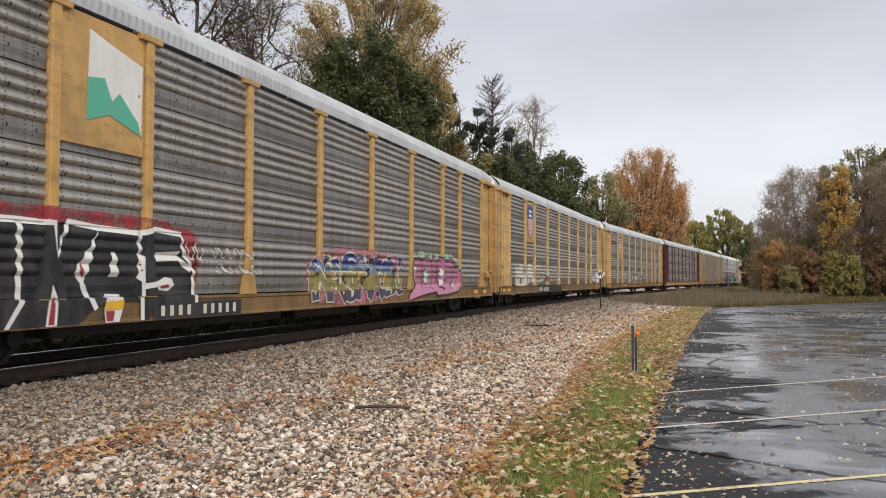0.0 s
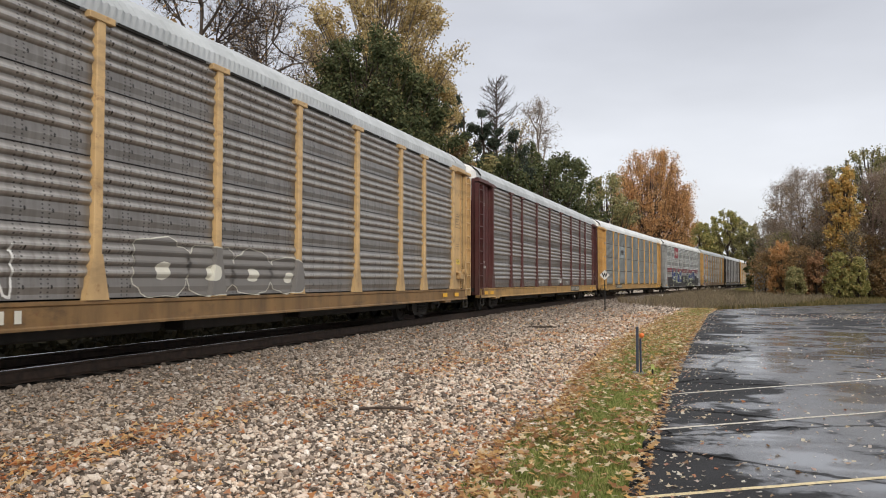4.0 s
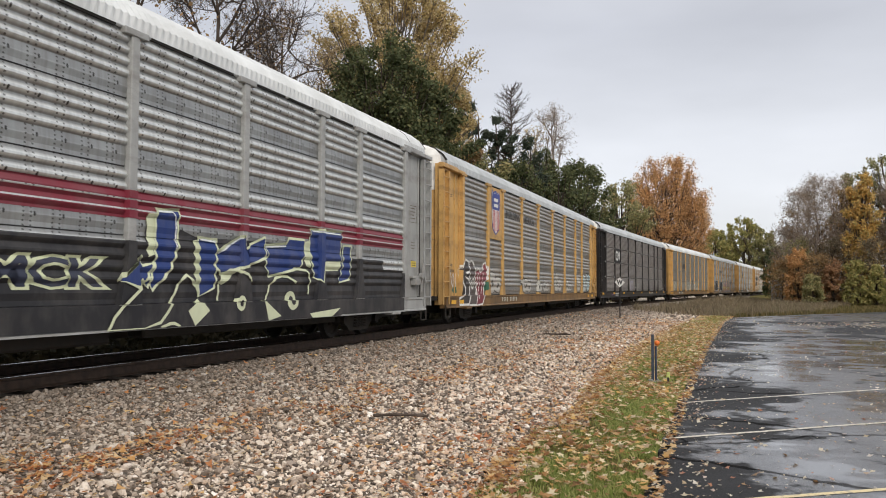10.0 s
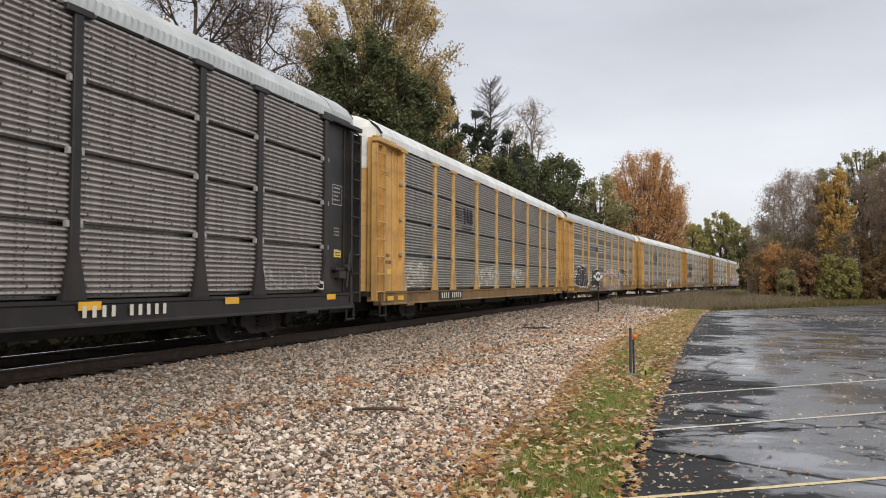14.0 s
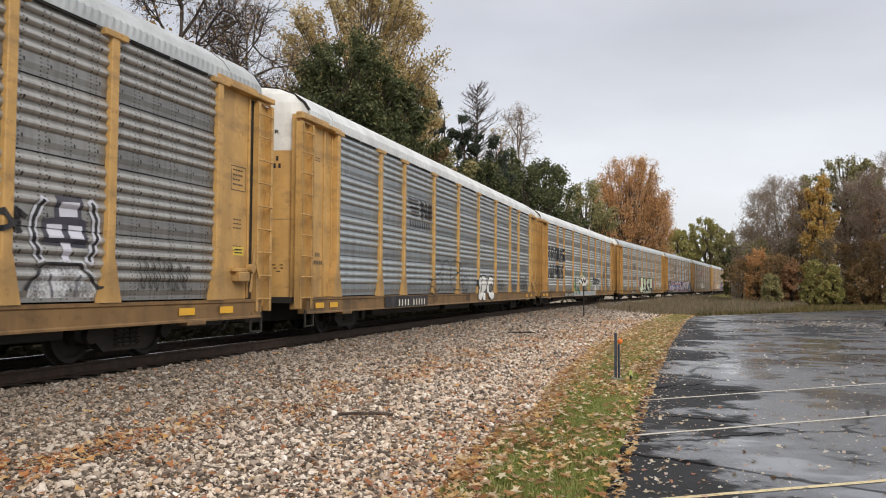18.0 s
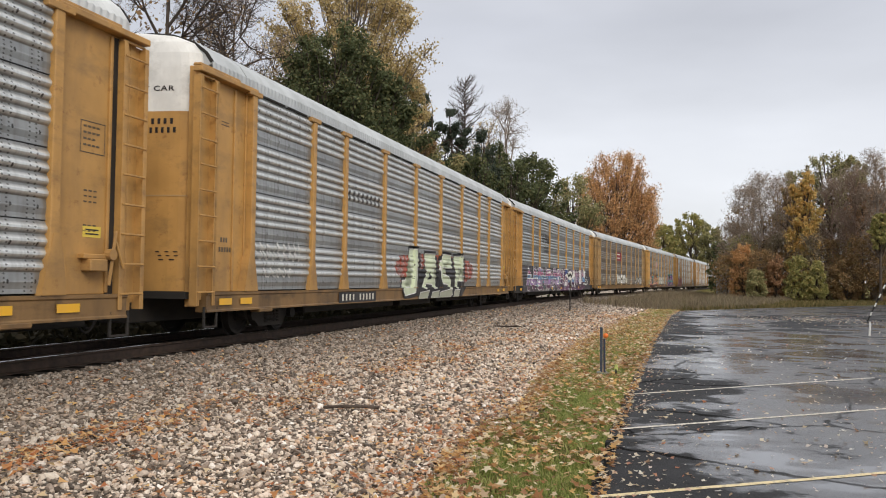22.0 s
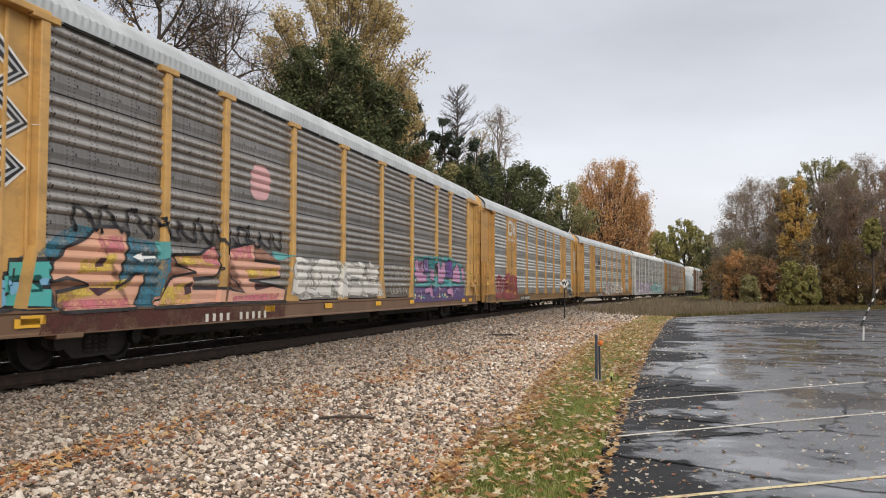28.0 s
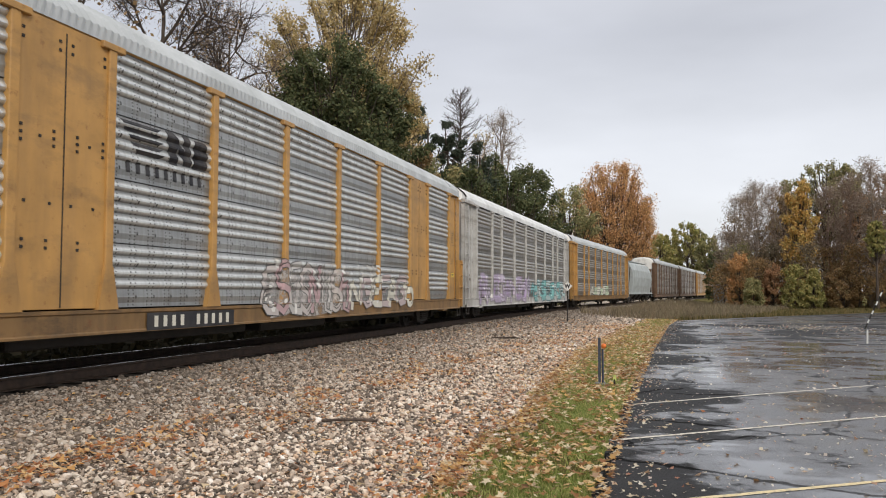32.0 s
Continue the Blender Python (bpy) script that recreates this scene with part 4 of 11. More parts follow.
def sheet_profile(style):
    """(z, x) from the bottom up of a side sheet."""
    out = []
    band = (PANEL_TOP - PANEL_LOW) / 4
    for b in range(4):
        z = PANEL_LOW + b * band
        if style == "banded":
            out += [(z, SHEET - 0.11), (z + 0.046, SHEET - 0.11), (z + 0.048, SHEET)]
            for r in range(11):
                a = z + 0.052 + r * (band - 0.06) / 11
                w = (band - 0.06) / 11
                out += [(a, SHEET), (a + w * 0.3, SHEET + 0.034), (a + w * 0.55, SHEET + 0.034), (a + w * 0.9, SHEET)]
        else:
            out += [(z + 0.002, SHEET - 0.012), (z + 0.004, SHEET + 0.006), (z + 0.07, SHEET), (z + 0.16, SHEET + 0.014), (z + 0.275, SHEET)]
            for r in range(4):
                a = z + 0.285 + r * 0.168
                out += [(a, SHEET), (a + 0.034, SHEET + 0.026), (a + 0.062, SHEET + 0.042), (a + 0.092, SHEET + 0.041), (a + 0.128, SHEET + 0.020), (a + 0.160, SHEET)]
    out.append((PANEL_TOP, SHEET))
    return out


PROFILE = {"ridged": sheet_profile("ridged"), "banded": sheet_profile("banded")}


def skin_x(style, y, z, plates=()):
    """Outermost surface of the near side at (y, z)."""
    if z < SILL_TOP + 0.01:
        return FACE + 0.02
    for u in POSTS:
        w = 0.09 + (0.008 + 0.135 * (1.57 - z) / 0.65 if z < 1.57 else 0.0)
        if abs(y - (u - 14.3)) < w:
            return PROUD + 0.006
    for a, b in plates:
        if a < y + 14.3 < b:
            return FACE - 0.008
    if abs(y) > 11.8:
        return FACE - 0.12
    prof = PROFILE[style]
    zs = min(max(z, prof[0][0]), prof[-1][0])
    for (z0, x0), (z1, x1) in zip(prof, prof[1:]):
        if z0 <= zs <= z1:
            return x0 + (x1 - x0) * (zs - z0) / max(z1 - z0, 1e-6)
    return SHEET


SHARED = {}


def shared(key, make):
    if key not in SHARED:
        bm = bmesh.new()
        make(bm)
        SHARED[key] = finish(bm, key.split("|")[0])
    return SHARED[key]


def mk_sheet(width, style):
    def make(bm):
        prof = PROFILE[style]
        a = [bm.verts.new((x, -width / 2, z)) for z, x in prof]
        b = [bm.verts.new((x, width / 2, z)) for z, x in prof]
        for i in range(len(prof) - 1):
            bm.faces.new((a[i], b[i], b[i + 1], a[i + 1]))
        back = [bm.verts.new((SHEET - 0.14, s * width / 2, z)) for s, z in ((-1, PANEL_LOW), (1, PANEL_LOW), (1, PANEL_TOP), (-1, PANEL_TOP))]
        bm.faces.new(back[::-1])
    return make


def mk_post(bm):
    box(bm, SHEET - 0.06, PROUD, -0.084, 0.084, PANEL_LOW, PANEL_TOP - 0.02, 0.012)
    a = [(0.086, 1.55), (0.225, SILL_TOP + 0.0), (-0.225, SILL_TOP + 0.0), (-0.086, 1.55)]
    f = [bm.verts.new((PROUD + 0.004, y, z)) for y, z in a]
    g = [bm.verts.new((SHEET, y, z)) for y, z in a]
    bm.faces.new(f[::-1])
    for i in range(4):
        bm.faces.new((f[i], f[(i + 1) % 4], g[(i + 1) % 4], g[i]))
    bmesh.ops.recalc_face_normals(bm, faces=bm.faces)


def mk_clip(bm):
    """Bright clamp that holds two sheets beside a post."""
    box(bm, SHEET, PROUD - 0.008, -0.026, 0.026, -0.03, 0.07, 0.012)


def mk_cap(bm):
    box(bm, SHEET, PROUD + 0.02, -0.25, 0.25, PANEL_TOP - 0.08, PANEL_TOP + 0.02, 0.01)


def mk_roof(bm):
    n, length = 176, 2 * ROOF_END
    step = length / n
    rings = []
    for i in range(n * 2 + 1):
        y = -length / 2 + i * step / 2
        lift = 0.028 if i % 2 else 0.0
        ring = []
        for k, (x, z) in enumerate(ROOF):
            out = Vector((x, 0, z - 3.9)).normalized() * (lift if 0 < k < len(ROOF) - 1 else 0)
            ring.append(bm.verts.new((x + out.x, y, z + out.z)))
        rings.append(ring)
    for a, b in zip(rings, rings[1:]):
        for i in range(len(ROOF) - 1):
            bm.faces.new((a[i], a[i + 1], b[i + 1], b[i]))
    bm.faces.new(rings[0]), bm.faces.new(rings[-1][::-1])
    bmesh.ops.recalc_face_normals(bm, faces=bm.faces)


def mk_rim(bm):
    """Dark edge strip round the end of the roof."""
    a = [(x * 1.008, z + 0.022) for x, z in ROOF[1:-1]]
    b = [(x * 0.98, z - 0.02) for x, z in ROOF[1:-1]]
    rings = [[bm.verts.new((x, y, z)) for x, z in pts] for y, pts in ((-0.012, b), (-0.012, a), (0.025, a), (0.025, b))]
    for r, s in zip(rings, rings[1:]):
        for i in range(len(r) - 1):
            bm.faces.new((r[i], r[i + 1], s[i + 1], s[i]))
    bmesh.ops.recalc_face_normals(bm, faces=bm.faces)


def mk_slots(bm):
    """Narrow dark gaps between the side sheets and the eave."""
    for a, b in zip(POSTS, POSTS[1:]):
        n = 2 if b - a > 2.2 else 1
        w = (b - a - 0.62) / n
        for k in range(n):
            y = a + 0.31 + k * w - 14.3
            box(bm, SHEET - 0.02, FACE - 0.014, y + 0.06, y + w - 0.06, PANEL_TOP - 0.012, PANEL_TOP + 0.028)


def mk_fascia(bm):
    box(bm, SHEET - 0.05, FACE - 0.02, -ROOF_END, ROOF_END, PANEL_TOP, EAVE - 0.03, 0.006)


def mk_beam(bm):
    """Beam over the end bay, thinner towards the sheets."""
    box(bm, SHEET - 0.08, FACE + 0.05, -1.0, 1.0, PANEL_TOP - 0.04, PANEL_TOP + 0.06, 0.012)
    box(bm, SHEET - 0.08, FACE + 0.02, -1.0, 0.35, PANEL_TOP + 0.06, PANEL_TOP + 0.11, 0.01)


def mk_sill(bm):
    pts = [(FACE - 0.22, SILL_TOP), (FACE + 0.02, SILL_TOP), (FACE + 0.02, SILL_TOP - 0.05), (FACE - 0.0, SILL_TOP - 0.07), (FACE - 0.0, SILL_LOW + 0.05), (FACE + 0.02, SILL_LOW + 0.03), (FACE + 0.02, SILL_LOW), (FACE - 0.22, SILL_LOW)]
    extrude_profile(bm, pts, -HALF + 0.35, HALF - 0.35)
    bmesh.ops.recalc_face_normals(bm, faces=bm.faces)


def mk_deck(bm):
    box(bm, -FACE + 0.2, FACE - 0.2, -HALF, HALF, 0.80, 0.925)
    box(bm, -0.42, 0.42, -HALF - 0.2, HALF + 0.2, 0.36, 0.80, 0.02)
    for y in (-6.0, -3.0, 0.0, 3.0, 6.0):
        box(bm, -1.4, 1.4, y - 0.08, y + 0.08, 0.62, 0.80)
    box(bm, -1.3, -0.5, -1.6, 1.2, 0.42, 0.75, 0.03)
    box(bm, 0.9, 1.22, -8.6, -2.4, 0.38, 0.80, 0.03)
    box(bm, 0.8, 1.22, -1.8, 1.5, 0.36, 0.80, 0.03)
    box(bm, 0.9, 1.22, 2.2, 8.6, 0.40, 0.80, 0.03)


def mk_end_plate(bm):
    """Flat side plate of the end bay, set back behind the posts."""
    box(bm, SHEET - 0.14, FACE - 0.12, -0.80, 0.80, PANEL_LOW - 0.02, PANEL_TOP, 0.01)


def mk_stiffener(bm):
    box(bm, FACE - 0.122, FACE - 0.085, -0.03, 0.03, PANEL_LOW, PANEL_TOP - 0.07, 0.008)


def mk_seam(bm):
    """Dark gap beside the door's track."""
    box(bm, SHEET - 0.10, FACE - 0.10, -0.085, 0.085, PANEL_LOW - 0.15, PANEL_TOP - 0.07, 0.006)


def mk_foot(bm):
    """Flared foot of the column between the end plate and the sheets."""
    pts = [(-0.07, 1.75), (0.07, 1.75), (0.20, 0.93), (-0.26, 0.93)]
    f = [bm.verts.new((PROUD + 0.008, y, z)) for y, z in pts]
    g = [bm.verts.new((FACE - 0.14, y, z)) for y, z in pts]
    bm.faces.new(f), bm.faces.new(g[::-1])
    for i in range(4):
        bm.faces.new((f[i], f[(i + 1) % 4], g[(i + 1) % 4], g[i]))
    bmesh.ops.recalc_face_normals(bm, faces=bm.faces)


def mk_pad(bm):
    """Jacking pad under the sill's end."""
    box(bm, FACE - 0.20, FACE + 0.03, -0.26, 0.26, SILL_LOW - 0.06, SILL_LOW + 0.02, 0.015)


def mk_corner(bm):
    box(bm, SHEET - 0.25, FACE - 0.10, -0.07, 0.07, SILL_LOW + 0.1, PANEL_TOP + 0.1, 0.01)


def mk_ladder(bm):
    """Backing plate and head bar of the end ladder."""
    box(bm, FACE - 0.05, FACE - 0.02, -0.27, 0.27, PANEL_TOP - 0.10, PANEL_TOP - 0.06, 0.006)
    box(bm, FACE - 0.135, FACE - 0.11, -0.255, 0.255, SILL_LOW + 0.22, PANEL_TOP - 0.08, 0.006)


def mk_stile(bm):
    box(bm, FACE - 0.14, FACE + 0.03, -0.022, 0.022, SILL_LOW + 0.12, PANEL_TOP - 0.10, 0.006)
    box(bm, FACE + 0.015, FACE + 0.03, -0.045, 0.045, SILL_LOW + 0.12, PANEL_TOP - 0.10, 0.004)


def mk_short_stile(bm):
    box(bm, FACE - 0.10, FACE + 0.03, -0.022, 0.022, SILL_LOW + 0.05, 2.42, 0.006)


def mk_rung(bm):
    tube(bm, (FACE + 0.03, -0.27, 0), (FACE + 0.03, 0.27, 0), 0.017, sides=6)


def mk_stirrup(bm):
    for y in (-0.2, 0.2):
        box(bm, FACE - 0.03, FACE, y - 0.02, y + 0.02, 0.30, 0.66)
    box(bm, FACE - 0.035, FACE + 0.005, -0.22, 0.22, 0.285, 0.315)


def door_outline(n=9):
    """Plan of a rounded end door, from one side to the other (x, y beyond the end)."""
    return [(1.42 * math.sin(a), 0.42 * (math.cos(a) ** 0.7 if math.cos(a) > 0 else 0)) for a in [math.pi * (i / (n * 2) - 0.5) for i in range(n * 2 + 1)]]


def mk_door(z0, z1, crown):
    def make(bm):
        pts = door_outline()
        rows = [(z0, 1.0), (z1, 1.0)] if not crown else [(z0, 1.0), (4.95, 1.0), (5.22, 0.97), (5.42, 0.86), (5.56, 0.62), (5.63, 0.25)]
        rings = [[bm.verts.new((x * (k if crown else 1), y * (0.6 + 0.4 * k), z)) for x, y in pts] for z, k in rows]
        for a, b in zip(rings, rings[1:]):
            for i in range(len(pts) - 1):
                bm.faces.new((a[i], a[i + 1], b[i + 1], b[i]))
        if crown:
            bm.faces.new(rings[-1])
        bmesh.ops.recalc_face_normals(bm, faces=bm.faces)
    return make


def on_door(bm, lift=0.006):
    """Bend a flat drawing (x: along the door from its middle, y: height) round an end door."""
    pts = [(x, y) for x, y in door_outline(40)]
    run = [0.0]
    for (x0, y0), (x1, y1) in zip(pts, pts[1:]):
        run.append(run[-1] + math.hypot(x1 - x0, y1 - y0))
    half = run[-1] / 2
    for v in bm.verts:
        at = v.co.x + half
        k = max(i for i in range(len(run) - 1) if run[i] <= max(at, 0.0))
        f = (at - run[k]) / (run[k + 1] - run[k])
        dx, dy = pts[k + 1][0] - pts[k][0], pts[k + 1][1] - pts[k][1]
        l = math.hypot(dx, dy)
        v.co = Vector((pts[k][0] + dx * f - dy / l * lift, pts[k][1] + dy * f + dx / l * lift, v.co.y))
    return bm


def mk_door_line(bm):
    """Horizontal weld across the door."""
    for i in range(40):
        a, b = -1.6 + i * 0.08, -1.6 + (i + 1) * 0.08
        bm.faces.new([bm.verts.new((x, z, 0)) for x, z in ((a, 2.62), (b, 2.62), (b, 2.645), (a, 2.645))])
    on_door(bm)
    bmesh.ops.recalc_face_normals(bm, faces=bm.faces)


def mk_door_words(bm):
    """The height warning on the door's upper part, cut into short runs so that it bends."""
    t = text_flat("EXCESS HEIGHT CAR", 0.012)
    xs = [v.co.x for v in t.verts]
    for v in t.verts:
        v.co = Vector((0.98 - (v.co.x - min(xs)) * 1.96 / (max(xs) - min(xs)), 4.52 + v.co.y * 0.13, 0))
    me = finish(t, "words")
    bm.from_mesh(me)
    bpy.data.meshes.remove(me)
    for i in range(-9, 10):
        bmesh.ops.bisect_plane(bm, geom=bm.verts[:] + bm.edges[:] + bm.faces[:], plane_co=(i * 0.12, 0, 0), plane_no=(1, 0, 0))
    on_door(bm, 0.008)


def mk_door_bars(bm):
    """Bars for the car's number and small print on the door."""
    for z, h, a, b, n in ((3.92, 0.10, -1.0, -0.52, 4), (3.76, 0.10, -1.05, -0.38, 6), (1.62, 0.02, -1.15, -0.65, 3), (1.55, 0.02, -1.15, -0.7, 3), (1.48, 0.02, -1.1, -0.7, 2)):
        w = (b - a) / n
        for i in range(n):
            x0, x1 = a + i * w + (0.27 * w if n > 1 else 0), a + (i + 1) * w - (0.27 * w if n > 1 else 0)
            for j in range(3):
                p, q = x0 + (x1 - x0) * j / 3, x0 + (x1 - x0) * (j + 1) / 3
                bm.faces.new([bm.verts.new((x, zz, 0)) for x, zz in ((p, z), (q, z), (q, z + h), (p, z + h))])
    on_door(bm, 0.008)
    bmesh.ops.recalc_face_normals(bm, faces=bm.faces)


def mk_flange(bm):
    """Upright flange and bolt heads on a flat-faced white door."""
    box(bm, -0.60, -0.52, 0.30, 0.50, 0.95, 4.9, 0.01)
    for k in range(12):
        tube(bm, (-0.92, 0.30, 1.1 + k * 0.32), (-0.98, 0.36, 1.1 + k * 0.32), 0.018, sides=6)


def mk_wheelset(bm):
    prof = ((0.45, 0.06), (0.45, -0.065), (0.419, -0.055), (0.405, 0.0), (0.40, 0.06), (0.34, 0.06), (0.31, 0.02), (0.14, 0.03), (0.13, 0.09), (0.0, 0.09))
    n = 28
    for side in (-1, 1):
        loops = []
        for r, w in prof[1:]:
            loops.append([bm.verts.new((side * (0.755 + w), r * math.cos(2 * math.pi * k / n), r * math.sin(2 * math.pi * k / n))) for k in range(n)] if r > 0 else [bm.verts.new((side * (0.755 + w), 0, 0))])
        for a, b in zip(loops, loops[1:]):
            for k in range(n):
                j = (k + 1) % n
                bm.faces.new((a[k], a[j], b[j], b[k]) if len(b) > 1 else (a[k], a[j], b[0]))
        for k in range(6):
            c = 2 * math.pi * k / 6
            tube(bm, (side * 0.83, 0.07 * math.cos(c), 0.07 * math.sin(c)), (side * 0.87, 0.07 * math.cos(c), 0.07 * math.sin(c)), 0.014, sides=5)
    tube(bm, (-0.95, 0, 0), (0.95, 0, 0), 0.08, sides=12)
    bmesh.ops.recalc_face_normals(bm, faces=bm.faces)


def mk_side_frame(bm):
    """Cast truck side frame, local to the truck's centre."""
    out = [(-1.12, 0.40), (-1.12, 0.58), (-0.72, 0.60), (-0.42, 0.74), (0.42, 0.74), (0.72, 0.60), (1.12, 0.58), (1.12, 0.40), (0.98, 0.32), (0.72, 0.34), (0.50, 0.16), (-0.50, 0.16), (-0.72, 0.34), (-0.98, 0.32)]
    a = [bm.verts.new((0.94, y, z)) for y, z in out]
    b = [bm.verts.new((1.10, y, z)) for y, z in out]
    bm.faces.new(a), bm.faces.new(b[::-1])
    for i in range(len(out)):
        j = (i + 1) % len(out)
        bm.faces.new((a[i], a[j], b[j], b[i]))
    for y in (-0.87, 0.87):
        tube(bm, (1.06, y, 0.42), (1.20, y, 0.42), 0.12, sides=12)
    for y in (-0.22, -0.07, 0.08, 0.23):
        for k in range(5):
            tube(bm, (1.13, y, 0.24 + k * 0.07), (1.13, y, 0.28 + k * 0.07), 0.062, sides=8)
    bmesh.ops.recalc_face_normals(bm, faces=bm.faces)


def mk_bolster(bm):
    box(bm, -1.05, 1.05, -0.2, 0.2, 0.42, 0.66, 0.03)


def mk_coupler(bm):
    box(bm, -0.12, 0.12, 0, 0.45, 0.62, 0.82, 0.03)
    box(bm, -0.19, 0.19, 0.40, 0.62, 0.58, 0.88, 0.05)
    pts = [Vector((0.3, 0.05 + 0.55 * f, 0.55 - 0.30 * math.sin(math.pi * f * 0.9))) for f in [i / 6 for i in range(7)]]
    for p, q in zip(pts, pts[1:]):
        tube(bm, p, q, 0.022, sides=6)


def mk_lock_box(bm):
    """Door latch gear on the end bay."""
    box(bm, FACE - 0.13, FACE + 0.05, -0.26, 0.10, 1.25, 1.43, 0.015)
    box(bm, FACE - 0.13, FACE + 0.0, -0.34, 0.24, 1.43, 1.50, 0.01)
    tube(bm, (FACE + 0.03, 0.15, 1.05), (FACE + 0.05, 0.26, 1.85), 0.026, sides=6)
    tube(bm, (FACE + 0.05, 0.26, 1.70), (FACE + 0.07, 0.42, 1.30), 0.020, sides=6)
    tube(bm, (FACE - 0.02, 0.18, 1.50), (FACE + 0.08, 0.18, 1.50), 0.085, sides=10)


WHEELSETS = []


def add_truck(car, y, number):
    truck = put_mesh("truck", shared("truck", mk_bolster), M["dark_grime"], car, "dark grimy steel truck", pose(0, y, 0))
    for s in (0, 180):
        put_mesh("side_frame", shared("side_frame", mk_side_frame), M["dark_grime"], truck, m=pose(0, 0, 0, 0, 0, s))
    for dy in (-0.87, 0.87):
        w = put_mesh("wheelset", shared("wheelset", mk_wheelset), M["dark_grime"], truck, m=pose(0, dy, 0.419))
        WHEELSETS.append((w, number, y + dy, dy))


def autorack(number, posts, panel, sill, label, roof="roof", ends=None, style="ridged", top="white_paint", plates=(), fascia=None, beams=True):
    """One covered car carrier with all its parts; y runs towards the following car."""
    car = empty("autorack_car")
    tagged(car, label, "railway car", "cars of the freight train")
    STYLE[number] = (style, plates)
    ends = ends or posts
    put_mesh("roof", shared("roof", mk_roof), M[roof], car, "ribbed galvanised roof")
    for s in (-1, 1):
        put_mesh("roof_edge", shared("roof_edge", mk_rim), M["dark_grime"], car, m=pose(0, s * ROOF_END, 0))
        put_mesh("roof_seam", shared("roof_seam", mk_rim), M["roof_seam"], car, m=pose(0, s * (ROOF_END - 1.15), 0.004))
    if not plates:
        tagged(put_mesh("vent_slot", shared("vent_slot", mk_slots), M["dark_grime"], car), kind="stuff")
    put_mesh("deck", shared("deck", mk_deck), M["dark_grime"], car)
    for turn in (0, 180):
        t = pose(0, 0, 0, 0, 0, turn)
        put_mesh("side_sill", shared("side_sill", mk_sill), M[sill], car, m=t)
        put_mesh("fascia", shared("fascia", mk_fascia), M[fascia or roof], car, m=t)
        for a, b in zip(POSTS, POSTS[1:]):
            w = b - a - 0.10
            c = (a + b) / 2 - 14.3
            plate = any(p[0] < (a + b) / 2 < p[1] for p in plates) and turn == 0
            if plate:
                bm = box(bmesh.new(), SHEET - 0.05, FACE - 0.008, -w / 2, w / 2, PANEL_LOW, PANEL_TOP, 0.008)
                part("side_plate", bm, M[posts], car, "flat painted side plate", t @ pose(0, c, 0))
                bm = bmesh.new()
                for z, ys in ((4.60, (-0.78, -0.12, 0.12, 0.78)), (4.48, (-0.78, -0.12, 0.12, 0.78)), (3.34, (-0.78, -0.2, 0.25, 0.78)), (3.24, (-0.78, -0.45, -0.2, 0.25, 0.5, 0.78)), (3.14, (-0.78, -0.2, 0.25, 0.78)), (2.36, (-0.7, -0.25, 0.15, 0.6)), (1.86, (-0.72, -0.3, 0.3)), (1.76, (-0.72, -0.3, 0.3))):
                    for y in ys:
                        box(bm, FACE - 0.012, FACE + 0.004, y - 0.022, y + 0.022, z - 0.02, z + 0.02)
                box(bm, FACE - 0.012, FACE - 0.004, -0.012, 0.012, PANEL_LOW + 0.02, PANEL_TOP - 0.1)
                tagged(part("bolt_rows", bm, M["dark_grime"], car, "rows of dark bolts and a seam", t @ pose(0, c, 0)), kind="stuff")
            else:
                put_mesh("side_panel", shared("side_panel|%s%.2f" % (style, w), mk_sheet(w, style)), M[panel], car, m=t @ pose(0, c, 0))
        for u in POSTS:
            p = put_mesh("post", shared("post", mk_post), M[posts], car, m=t @ pose(0, u - 14.3, 0))
            if turn == 0 and style == "banded":
                for b in (1, 2, 3):
                    for dy in (-0.125, 0.125):
                        put_mesh("clip", shared("clip", mk_clip), M["silver"], p, m=pose(0, dy, PANEL_LOW + b * (PANEL_TOP - PANEL_LOW) / 4))
            if turn == 0:
                put_mesh("post_cap", shared("post_cap", mk_cap), M[posts], p)
        for s in (-1, 1):
            plate = put_mesh("end_plate", shared("end_plate", mk_end_plate), M[ends], car, m=t @ pose(0, s * 12.7, 0))
            put_mesh("corner_post", shared("corner_post", mk_corner), M[ends], car, m=t @ pose(0, s * 13.5, 0))
            if beams:
                put_mesh("end_beam", shared("end_beam", mk_beam), M[ends], car, m=t @ pose(0, s * 12.72, 0) @ pose(0, 0, 0, 0, 0, 0))
            if turn:
                continue
            for dy in (-0.78, 0.30) if s > 0 else (0.78, 0.36):
                put_mesh("stiffener", shared("stiffener", mk_stiffener), M[ends], plate, m=pose(0, dy, 0))
            put_mesh("foot", shared("foot", mk_foot), M[ends], plate, m=pose(0, s * -0.86, 0))
            put_mesh("jacking_pad", shared("jacking_pad", mk_pad), M[sill], car, m=pose(0, s * 11.2, 0))
            tall = not plates
            ladder = put_mesh("ladder", shared("ladder", mk_ladder), M[ends], car, m=pose(0, s * 13.42, 0))
            for dy in (-0.25, 0.25):
                put_mesh("stile", shared("stile", mk_stile) if tall else shared("short_stile", mk_short_stile), M[ends], ladder, m=pose(0, dy, 0))
            for k in range(9 if tall else 4):
                put_mesh("rung", shared("rung", mk_rung), M[ends], ladder, m=pose(0, 0, 0.92 + k * 0.45))
            if s > 0:
                put_mesh("door_seam", shared("door_seam", mk_seam), M["dark_grime"], car, m=pose(0, s * 13.08, 0))
